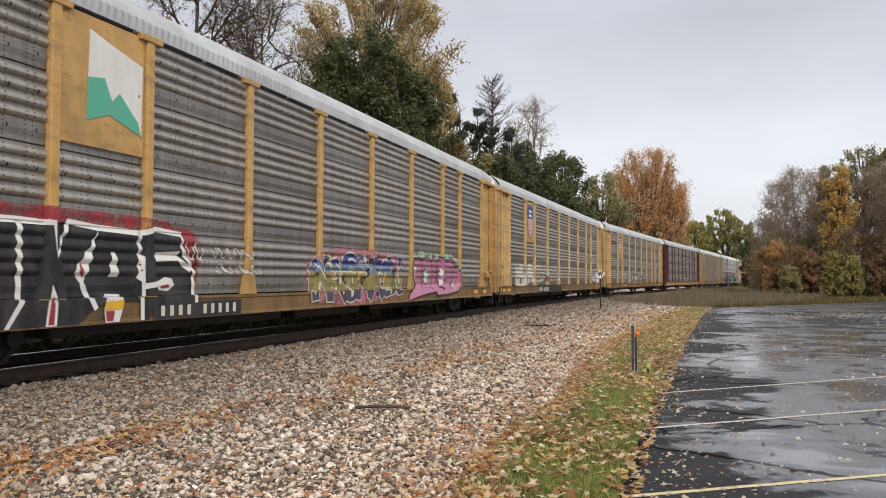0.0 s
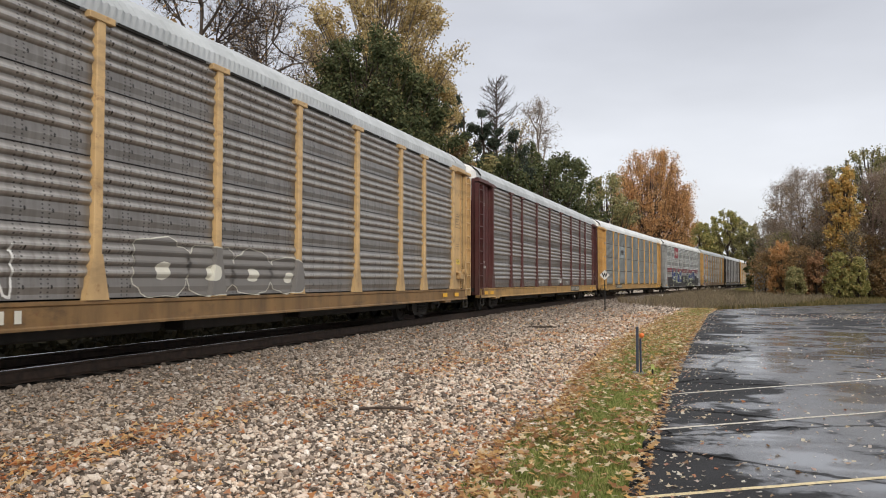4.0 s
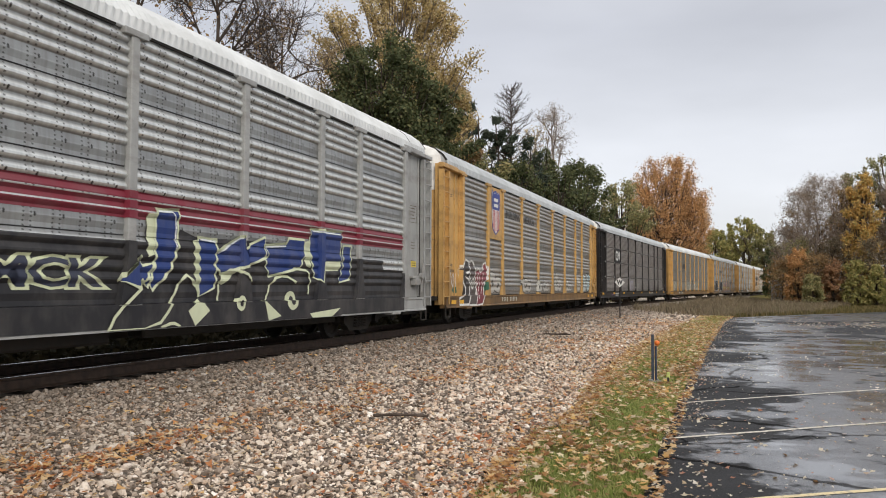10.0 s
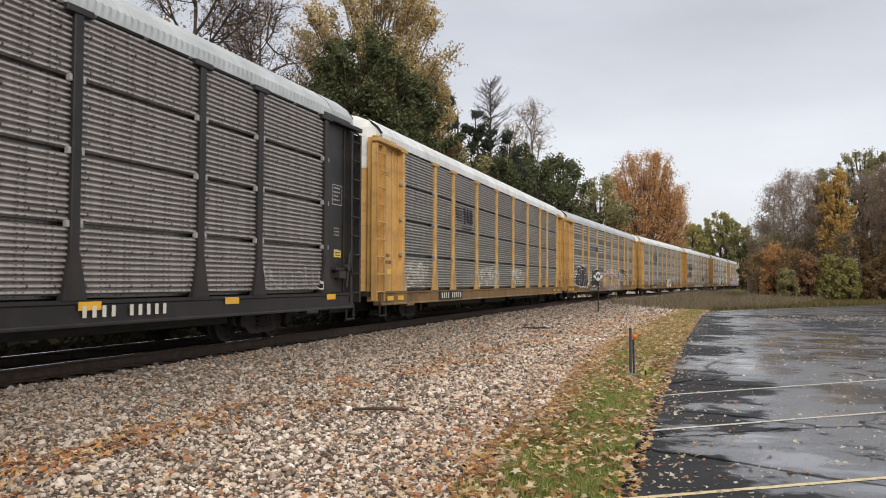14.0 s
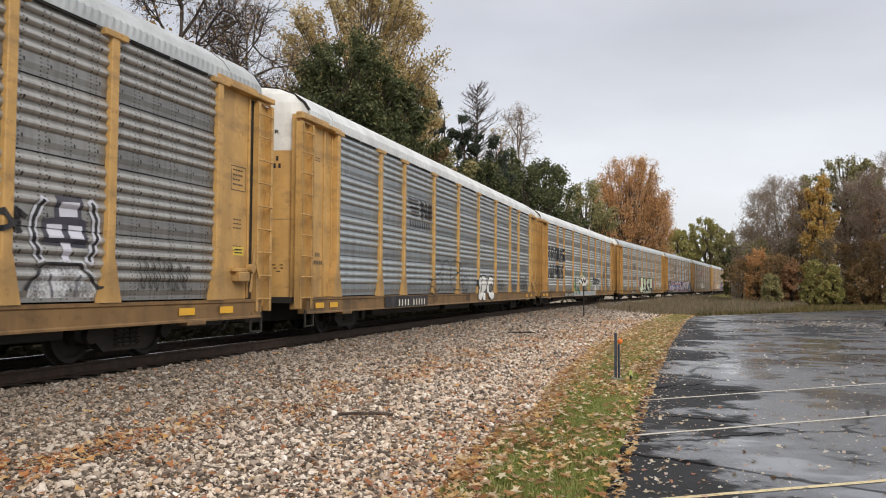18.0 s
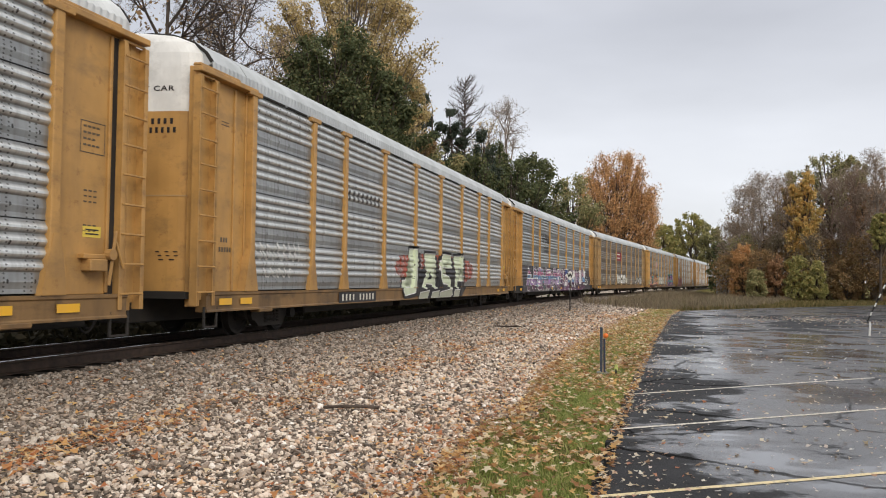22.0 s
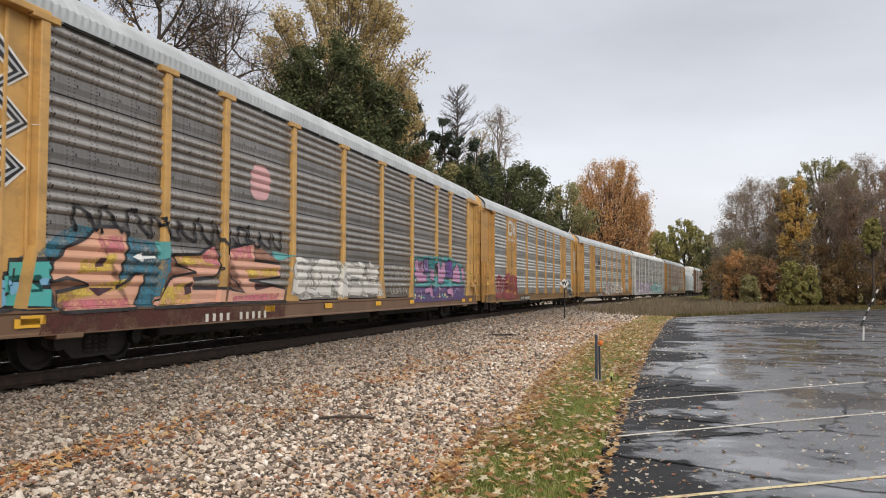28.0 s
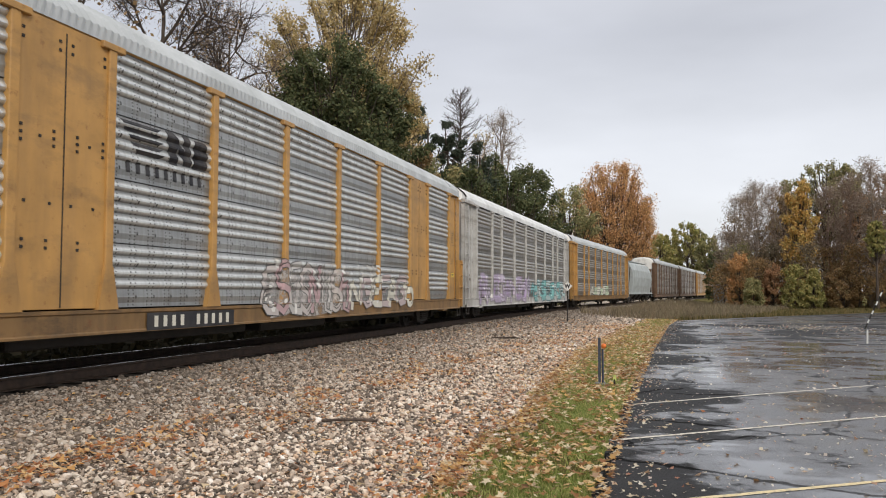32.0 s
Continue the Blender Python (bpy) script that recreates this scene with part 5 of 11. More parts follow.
            put_mesh("stirrup", shared("stirrup", mk_stirrup), M["dark_grime"], car, m=pose(0, s * 13.2, 0))
        if turn == 0 and not plates:
            put_mesh("latch_gear", shared("latch_gear", mk_lock_box), M[ends], car, m=pose(0, 12.75, 0))
    for s, turn in ((1, 0), (-1, 180)):
        t = pose(0, s * 13.2, 0, 0, 0, turn)
        door = put_mesh("end_door", shared("end_door", mk_door(0.93, 4.15, False)), M[ends] if not plates else M["white_paint"], car, "rounded end door", t)
        crown = put_mesh("door_top", shared("door_top", mk_door(4.15, 5.6, True)), M[top] if not plates else M["yellow_clean"], door, "pale upper end" if not plates else "yellow upper end")
        if s < 0 and number < 20:
            put_mesh("weld_line", shared("weld_line", mk_door_line), M["roof_seam"] if number == 5 else M["old_yellow"], door)
            put_mesh("lettering", shared("lettering", mk_door_words), M["black_paint"], door, "black height warning lettering")
            tagged(put_mesh("stencil", shared("stencil", mk_door_bars), M["black_paint"], door), kind="stuff")
            if plates:
                put_mesh("flange", shared("flange", mk_flange), M["white_paint"], door)
        put_mesh("coupler", shared("coupler", mk_coupler), M["dark_grime"], car, m=pose(0, s * 13.7, 0, 0, 0, turn))
        add_truck(car, s * 10.05, number)
    return car


CARS = {}
# ---- paint on the cars' sides: emblems, stencils and graffiti, laid onto the ridged sheets ----
STYLE = {}
SPRAYS = {}


def mist(col):
    """Thin overspray that lets the sheet show through in specks."""
    key = (*col, "mist")
    if key not in SPRAYS:
        n = Nodes("paint_overspray")
        n.put(n.bsdf.inputs["Alpha"], n.ramp(n.math("ADD", n.math("MULTIPLY", n.noise(26, 4), 0.45), n.math("MULTIPLY", n.noise(3.2, 3), 0.6)), ((0.42, 0.1), (0.60, 0.9))))
        SPRAYS[key] = n.done(col, 0.6, spec=0.25)
    return SPRAYS[key]


def spray(col, worn=0.0):
    """Sprayed paint, a little dusty; worn: how far it has rubbed off to grey."""
    key = (*col, worn)
    if key not in SPRAYS:
        n = Nodes("sprayed_paint")
        dust = n.noise(3.5, 6, (1, 1, 0.5))
        c = n.mix(n.ramp(dust, ((0.40, 0.0), (0.75, 0.20 + worn))), col, (0.24, 0.22, 0.20))
        SPRAYS[key] = n.done(c, 0.5, spec=0.3)
    return SPRAYS[key]


BLACK, WHITE, CREAM = (0.018, 0.018, 0.022), (0.74, 0.73, 0.70), (0.62, 0.60, 0.52)
RED, BLUE, PINK, TEAL = (0.42, 0.035, 0.05), (0.03, 0.05, 0.26), (0.58, 0.17, 0.34), (0.08, 0.42, 0.40)
PURPLE, LILAC, ORANGE, GOLD = (0.13, 0.05, 0.20), (0.42, 0.25, 0.50), (0.62, 0.20, 0.06), (0.68, 0.46, 0.07)
GREEN, LIME, SKY, WINE = (0.03, 0.16, 0.10), (0.42, 0.58, 0.14), (0.18, 0.42, 0.62), (0.22, 0.035, 0.06)
BANDS_A = ((0.0, (0.12, 0.045, 0.10)), (0.98, (0.30, 0.20, 0.36)), (1.30, (0.12, 0.22, 0.36)), (1.52, (0.36, 0.13, 0.22)), (1.75, (0.28, 0.20, 0.30)))
MARK = (0.78, 0.42, 0.03)


def lay(number, bm, name, col, lift, parent=None, label="", worn=0.0):
    """Drape a flat drawing (x: metres from the car's leading end, y: height) over the car's side as one part."""
    style, plates = STYLE[number]
    for v in bm.verts:
        v.co = Vector((0, v.co.x - 14.3, v.co.y))
    bmesh.ops.triangulate(bm, faces=bm.faces)
    z0, z1 = min(v.co.z for v in bm.verts), max(v.co.z for v in bm.verts)
    y0, y1 = min(v.co.y for v in bm.verts), max(v.co.y for v in bm.verts)
    cuts = [((0, 0, z), (0, 0, 1)) for z in [p[0] for p in PROFILE[style]] + [SILL_TOP + 0.005, SILL_TOP + 0.02] if z0 < z < z1]
    edges = []
    for u in POSTS:
        edges += [u - 14.3 + d for d in (-0.096, -0.084, 0.084, 0.096)]
    for a, b in plates:
        edges += [a - 14.3, b - 14.3]
    edges += [-11.8, -11.79, 11.79, 11.8]
    cuts += [((0, y, 0), (0, 1, 0)) for y in edges if y0 < y < y1]
    # along the slanting edges of the posts' feet
    for u in POSTS:
        for side in (-1, 1):
            if z0 < 1.57 and y0 - 0.3 < u - 14.3 < y1 + 0.3:
                no = Vector((0, side * 0.65, 0.135)).normalized()
                for d in (0.002, 0.014):
                    cuts.append(((0, u - 14.3 + side * (0.09 + d), 1.57), no))
    for co, no in cuts:
        bmesh.ops.bisect_plane(bm, geom=bm.verts[:] + bm.edges[:] + bm.faces[:], plane_co=co, plane_no=no, dist=1e-5)
    for v in bm.verts:
        v.co.x = skin_x(style, v.co.y, v.co.z, plates) + lift
    bmesh.ops.triangulate(bm, faces=bm.faces)
    for f in bm.faces:
        f.normal_update()
        if f.normal.x < 0:
            f.normal_flip()
    return part(name, bm, mist(col) if worn == "mist" else spray(col, worn), parent or CARS[number], label)


def lay_each(number, shapes, name, col, lift, parent=None, label="", worn=0.0):
    """One part for each outline in shapes; the first is returned."""
    first = None
    for pts in shapes:
        bm = bmesh.new()
        ring_face(bm, pts)
        ob = lay(number, bm, name, col, lift, parent, label, worn)
        first = first or ob
    return first


def ring_face(bm, pts):
    if len(pts) > 2:
        bm.faces.new([bm.verts.new((x, y, 0)) for x, y in pts])


def blob_pts(u0, u1, z0, z1, seed, rough=0.25, n=36, square=0.6):
    out = []
    for i in range(n):
        a = 2 * math.pi * i / n
        r = 1 + rough * noise.noise((math.cos(a) * 2.2 + seed * 3.7, math.sin(a) * 2.2, seed)) + rough * 0.5 * noise.noise((math.cos(a) * 7 + seed, math.sin(a) * 7, seed))
        c, s = math.cos(a), math.sin(a)
        x, y = math.copysign(abs(c) ** square, c), math.copysign(abs(s) ** square, s)
        out.append(((u0 + u1) / 2 + x * r * (u1 - u0) / 2, max((z0 + z1) / 2 + y * r * (z1 - z0) / 2, SILL_LOW + 0.01)))
    return out


def blob(number, u0, u1, z0, z1, col, seed, lift=0.003, parent=None, label="", rough=0.25, worn=0.0, name="graffiti"):
    bm = bmesh.new()
    ring_face(bm, blob_pts(u0, u1, z0, z1, seed, rough))
    return lay(number, bm, name, col, lift, parent, label, worn)


def text_flat(body, bold):
    curve = bpy.data.curves.new("letters", "FONT")
    curve.body, curve.size, curve.offset, curve.resolution_u = body, 1.0, bold, 2
    curve.space_character = 1.12
    ob = bpy.data.objects.new("letters", curve)
    me = bpy.data.meshes.new_from_object(ob)
    bm = bmesh.new()
    bm.from_mesh(me)
    bpy.data.objects.remove(ob)
    bpy.data.curves.remove(curve)
    bpy.data.meshes.remove(me)
    bmesh.ops.remove_doubles(bm, verts=bm.verts, dist=1e-5)
    return bm


def letters(number, body, u0, u1, z0, z1, fill, label, outline=None, ow=0.05, bold=0.03, lift=0.006, parent=None, name="graffiti", worn=0.0):
    """Readable letters, one part each, scaled side by side into a rectangle; a wider copy behind each is its outline."""
    widths = []
    for ch in body:
        bm = text_flat(ch, bold)
        xs = [v.co.x for v in bm.verts]
        widths.append(max(xs) - min(xs))
        bm.free()
    gap = 0.03 if outline else 0.10
    unit = (u1 - u0) / (sum(widths) + gap * (len(body) - 1))
    at, first = u0, None
    for ch, w in zip(body, widths):
        bm = text_flat(ch, bold)
        xs, ys = [v.co.x for v in bm.verts], [v.co.y for v in bm.verts]
        x0, y0, y1 = min(xs), min(ys), max(ys)

        def fitted(b):
            for v in b.verts:
                v.co = Vector((at + (v.co.x - x0) * unit, max(z0 + (z1 - z0) * (v.co.y - y0) / (y1 - y0), SILL_LOW + 0.01), 0))
            return b

        if outline:
            ob = lay(number, fitted(text_flat(ch, bold + ow)), name, outline, lift, parent, label)
            lay(number, fitted(bm), "fill", fill, lift + 0.004, parent or ob, "", worn)
        else:
            ob = lay(number, fitted(bm), name, fill, lift, parent, label, worn)
        first = first or ob
        at += (w + gap) * unit
    return first


def shard(rng, cx, cz, w, h, n=9, spike=0.45):
    a0 = rng.uniform(0, 6.28)
    pts = []
    for i in range(n):
        a = a0 + 2 * math.pi * i / n
        r = (1.0 if i % 2 else 1 - spike) * rng.uniform(0.8, 1.2)
        c, s = math.cos(a), math.sin(a)
        pts.append((cx + math.copysign(abs(c) ** 0.6, c) * r * w, max(cz + math.copysign(abs(s) ** 0.6, s) * r * h, SILL_LOW + 0.02)))
    return pts


GLYPHS = (
    ((0.9, 0.95), (0.3, 0.98), (0.08, 0.7), (0.12, 0.25), (0.4, 0.03), (0.85, 0.1), (0.9, 0.5), (0.55, 0.52)),
    ((0.1, 0.0), (0.15, 0.95), (0.6, 0.98), (0.85, 0.75), (0.6, 0.52), (0.3, 0.5), (0.65, 0.4), (0.95, 0.0)),
    ((0.05, 0.0), (0.3, 0.6), (0.48, 1.0), (0.7, 0.6), (0.95, 0.0), (0.75, 0.32), (0.3, 0.34)),
    ((0.9, 0.9), (0.5, 1.0), (0.12, 0.8), (0.25, 0.55), (0.75, 0.45), (0.9, 0.2), (0.5, 0.0), (0.1, 0.12)),
    ((0.05, 1.0), (0.15, 0.05), (0.42, 0.5), (0.6, 0.1), (0.85, 0.1), (0.95, 1.0)),
    ((0.1, 0.0), (0.15, 1.0), (0.5, 0.55), (0.85, 0.05), (0.92, 1.0)),
    ((0.9, 1.0), (0.15, 0.95), (0.12, 0.5), (0.7, 0.52), (0.12, 0.48), (0.12, 0.04), (0.92, 0.0)),
    ((0.0, 0.55), (0.35, 1.0), (0.4, 0.05), (0.75, 0.0), (0.98, 0.35), (0.8, 0.7), (0.45, 0.6)),
)


def strip(bm, pts, w):
    """A band of even width along a bent line, low edge kept on the sill."""
    left, right = [], []
    n = len(pts)
    for i, (x, z) in enumerate(pts):
        ax, az = pts[max(i - 1, 0)]
        bx, bz = pts[min(i + 1, n - 1)]
        dx, dz = bx - ax, bz - az
        l = math.hypot(dx, dz) + 1e-6
        ex = (-dx if i == 0 else dx if i == n - 1 else 0) / l * w * 0.4
        ez = (-dz if i == 0 else dz if i == n - 1 else 0) / l * w * 0.4
        left.append(bm.verts.new((x - dz / l * w / 2 + ex, max(z + dx / l * w / 2 + ez, SILL_LOW + 0.02), 0)))
        right.append(bm.verts.new((x + dz / l * w / 2 + ex, max(z - dx / l * w / 2 + ez, SILL_LOW + 0.02), 0)))
    for i in range(n - 1):
        bm.faces.new((left[i], right[i], right[i + 1], left[i + 1]))


def rounded(pts):
    """Cut the corners of a bent line once."""
    out = [pts[0]]
    for (x0, z0), (x1, z1) in zip(pts, pts[1:]):
        out += [(x0 * 0.75 + x1 * 0.25, z0 * 0.75 + z1 * 0.25), (x0 * 0.25 + x1 * 0.75, z0 * 0.25 + z1 * 0.75)]
    return out + [pts[-1]]


def wild(number, u0, u1, z0, z1, fills, outline, seed, label, cells=6, halo=None, accents=(WHITE,), ow=0.06, spike=0.4, bands=None, fat=1.0, soft=False):
    """Interlocking unreadable letter-like bands with outlines, inner lines and flecks of paint."""
    rng = random.Random(seed)
    w = (u1 - u0) / cells
    top = None
    if halo:
        top = blob(number, u0 - 0.2, u1 + 0.2, z0 - 0.05, z1 + 0.12, halo, seed, 0.003, None, label, 0.2, "mist" if soft else 0.0)
    stroke = min(0.30, 0.36 * w + 0.04) * fat
    lines = []
    for i in range(cells):
        g = GLYPHS[rng.randrange(len(GLYPHS))]
        a, b = u0 + (i - 0.12) * w, u0 + (i + 1.12) * w
        lo, hi = z0 + stroke / 2 + rng.uniform(-0.03, 0.05), z1 - stroke / 2 + rng.uniform(-0.12, 0.06)
        lean = rng.uniform(-0.12, 0.2) * w
        pts = [(a + (b - a) * x + lean * z + rng.uniform(-0.05, 0.05) * w, lo + (hi - lo) * z) for x, z in g]
        lines.append(pts if spike > 0.35 and i % 2 else rounded(pts))
    for i, pts in enumerate(lines):
        bm = bmesh.new()
        strip(bm, pts, stroke + 2 * ow)
        rim = lay(number, bm, "outline" if top else "graffiti", outline, 0.006 + 0.0012 * (i % 3), top, "" if top else label)
        top = top or rim
    for i, pts in enumerate(lines):
        bm = bmesh.new()
        strip(bm, pts, stroke)
        if not bands:
            lay(number, bm, "fill", fills[i % len(fills)], 0.0115 + 0.0012 * (i % 3), top)
            continue
        for j, (low, col) in enumerate(bands):
            high = bands[j + 1][0] if j + 1 < len(bands) else 9.0
            piece = bm.copy()
            for z, no in ((low + rng.uniform(-0.04, 0.04) * (j > 0), -1), (high, 1)):
                bmesh.ops.bisect_plane(piece, geom=piece.verts[:] + piece.edges[:] + piece.faces[:], plane_co=(0, z, 0), plane_no=(0, no, 0), clear_outer=True)
            if piece.faces:
                lay(number, piece, "fill", col, 0.0115 + 0.0012 * (i % 3) + 0.0003 * j, top)
            else:
                piece.free()
        bm.free()
    bm = bmesh.new()
    for i, pts in enumerate(lines):
        k = rng.randrange(max(len(pts) - 4, 1))
        strip(bm, [(x + 0.03, z + 0.02) for x, z in pts[k:k + 4]], stroke * 0.16)
    tagged(lay(number, bm, "slit", outline, 0.018, top), kind="stuff")
    for k, col in enumerate(accents):
        bm = bmesh.new()
        for i in range(cells * 2):
            cx, cz = rng.uniform(u0, u1), rng.uniform(z0 + 0.1, z1 - 0.05)
            ring_face(bm, shard(rng, cx, cz, rng.uniform(0.04, 0.13), rng.uniform(0.03, 0.16), 5, 0.3))
        tagged(lay(number, bm, "highlight", col, 0.021 + 0.003 * k, top), kind="stuff")
    return top


def ribbon(bm, pts, w):
    for (x0, z0), (x1, z1) in zip(pts, pts[1:]):
        dx, dz = x1 - x0, z1 - z0
        l = math.hypot(dx, dz) + 1e-6
        nx, nz = -dz / l * w / 2, dx / l * w / 2
        ex, ez = dx / l * w * 0.3, dz / l * w * 0.3
        ring_face(bm, [(x0 + nx - ex, z0 + nz - ez), (x0 - nx - ex, z0 - nz - ez), (x1 - nx + ex, z1 - nz + ez), (x1 + nx + ex, z1 + nz + ez)])


def draw(number, shapes, col, name, lift, parent=None, label="", worn=0.0):
    """Flat painted outlines, one part each."""
    return lay_each(number, shapes, name, col, lift, parent, label, worn)


def scrawl(number, u0, u1, z0, z1, col, seed, label, w=0.03, strokes=5, worn=0.1):
    """Quick unreadable tag: a few looping strokes."""
    rng = random.Random(seed)
    bm = bmesh.new()
    for i in range(strokes):
        a = u0 + (u1 - u0) * (i + 0.1) / strokes
        span, pts = (u1 - u0) / strokes, []
        ph, tall = rng.uniform(0, 6.28), rng.uniform(0.7, 1.0)
        for k in range(11):
            f = k / 10
            pts.append((a + span * (f * 0.9 + 0.25 * math.cos(ph + f * 7.0)), z0 + (z1 - z0) * tall * (0.5 + 0.48 * math.sin(ph * 0.7 + f * rng.uniform(5.5, 7.0)))))
        ribbon(bm, pts, w)
    return tagged(lay(number, bm, "graffiti", col, 0.022, None, label, worn), kind="stuff")


def bubbles(number, u0, u1, z0, z1, count, fill, outline, seed, label, ow=0.05):
    """Rounded throw-up forms with an eye in each."""
    w = (u1 - u0) / count
    rims, bodies, eyes = [], [], []
    for i in range(count):
        rng = random.Random(seed + i)
        h = (z1 - z0) * (1.0 if i == 0 else rng.uniform(0.62, 0.95))
        a, b = u0 + i * w - 0.04, u0 + (i + 1) * w + 0.04
        rims.append(blob_pts(a - ow, b + ow, z0 - ow, z0 + h + ow, seed + i, 0.2, 26, 0.75))
        bodies.append(blob_pts(a, b, z0, z0 + h, seed + i, 0.2, 26, 0.75))
        eyes.append(blob_pts(a + w * 0.40, b - w * 0.40, z0 + h * 0.28, z0 + h * 0.6, seed + i + 9, 0.2, 12))
    top = lay_each(number, rims, "graffiti", outline, 0.006, None, label)
    lay_each(number, bodies, "fill", fill, 0.010, top, "", 0.15)
    lay_each(number, eyes, "slit", outline, 0.014, top)
    return top


def rects(number, rows, col, name, label="", lift=0.005, parent=None, worn=0.0):
    bm = bmesh.new()
    for u0, u1, z0, z1 in rows:
        ring_face(bm, [(u0, z0), (u1, z0), (u1, z1), (u0, z1)])
    ob = lay(number, bm, name, col, lift, parent, label, worn)
    return tagged(ob, kind="stuff") if len(rows) > 1 else ob


def bars(number, u0, u1, z0, z1, count, col=WHITE, name="stencil", label="", lift=0.008, parent=None, split=None):
    """Plain bars in place of a car's number or of small print."""
    w = (u1 - u0) / count
    rows = [(u0 + i * w + w * 0.29, u0 + (i + 1) * w - w * 0.29, z0, z1) for i in range(count) if i != split]
    return rects(number, rows, col, name, label, lift, parent)


def plate_box(number, a, b, z0, z1, mat, label):
    """A flat painted plate fixed over the sheet between two posts."""
    bm = box(bmesh.new(), SHEET - 0.02, FACE - 0.010, a - 14.3, b - 14.3, z0, z1, 0.006)
    for y in (a + 0.12, b - 0.12):
        for z in (z0 + 0.15, (z0 + z1) / 2, z1 - 0.15):
            box(bm, FACE - 0.012, FACE + 0.002, y - 14.32, y - 14.28, z - 0.02, z + 0.02)
    return part("emblem_plate", bm, mat, CARS[number], label)


def flat_on_plate(bm, x, col, name, parent, worn=0.0):
    for v in bm.verts:
        v.co = Vector((x, v.co.x - 14.3, v.co.y))
    bmesh.ops.triangulate(bm, faces=bm.faces)
    for f in bm.faces:
        f.normal_update()
        if f.normal.x < 0:
            f.normal_flip()
    return part(name, bm, spray(col, worn), parent)


def shield(number, u0=5.75, u1=6.7, z0=3.22, z1=4.62, plate_low=2.93, mat="yellow"):
    """Yellow plate with a blue, red and white striped shield."""
    p = plate_box(number, 5.39, 7.04, plate_low, 4.80, M[mat], "yellow plate with a red, white and blue shield")
    x = FACE - 0.006

    def outline(g):
        half = [(0.0, 1.02), (0.30, 0.97), (0.42, 1.04), (0.52, 0.90), (0.47, 0.74), (0.47, 0.30), (0.38, 0.08), (0.0, -0.05)]
        pts = [((u0 + u1) / 2 + s * px * (u1 - u0) * g, (z0 + z1) / 2 + ((pz - 0.5) * (z1 - z0)) * (1 + (g - 1) * 0.7)) for s, rng_ in ((1, half), (-1, half[-2:0:-1])) for px, pz in rng_]
        return pts

    bm = bmesh.new()
    ring_face(bm, outline(1.12))
    flat_on_plate(bm, x, BLUE, "shield_border", p)
    bm = bmesh.new()
    ring_face(bm, outline(1.0))
    flat_on_plate(bm, x + 0.004, WHITE, "shield_field", p)
    zs = z0 + 0.56 * (z1 - z0)
    bm = bmesh.new()
    ring_face(bm, [pt for pt in outline(0.97) if pt[1] > zs] and sorted([pt for pt in outline(0.97) if pt[1] > zs] + [(u0 + 0.04, zs), (u1 - 0.04, zs)], key=lambda q: math.atan2(q[1] - (zs + 0.25), q[0] - (u0 + u1) / 2)))
    flat_on_plate(bm, x + 0.008, BLUE, "shield_top", p)
    bm = bmesh.new()
    for k in range(5):
        c = u0 + (u1 - u0) * (0.14 + 0.18 * k)
        low = z0 + (0.10 if k in (0, 4) else 0.02 if k in (1, 3) else -0.02)
        ring_face(bm, [(c - 0.04, low), (c + 0.04, low), (c + 0.04, zs - 0.02), (c - 0.04, zs - 0.02)])
    tagged(flat_on_plate(bm, x + 0.008, RED, "shield_stripes", p), kind="stuff")
    bm = bmesh.new()
    for z in (zs + 0.30, zs + 0.10):
        ring_face(bm, [(u0 + 0.20, z), (u1 - 0.20, z), (u1 - 0.20, z + 0.12), (u0 + 0.20, z + 0.12)])
    tagged(flat_on_plate(bm, x + 0.012, WHITE, "shield_lettering", p), kind="stuff")


def wave_mark(number, u0, u1, z0, z1, parent=None, x=None, w=0.13):
    """The white ribbon emblem: one bent band."""
    def at(f, g):
        return (u0 + (u1 - u0) * f, z0 + (z1 - z0) * g)
    bm = bmesh.new()
    ribbon(bm, [at(0.46, 0.95), at(0.16, 0.95), at(0.05, 0.82), at(0.05, 0.2), at(0.16, 0.06), at(0.44, 0.06), at(0.54, 0.2), at(0.54, 0.85), at(0.62, 0.95), at(0.70, 0.8), at(0.86, 0.15), at(0.93, 0.08), at(0.98, 0.2), at(0.98, 0.98)], w)
    if parent is not None:
        return flat_on_plate(bm, x, WHITE, "emblem", parent)
    return lay(number, bm, "emblem", WHITE, 0.008, None, "white ribbon emblem")


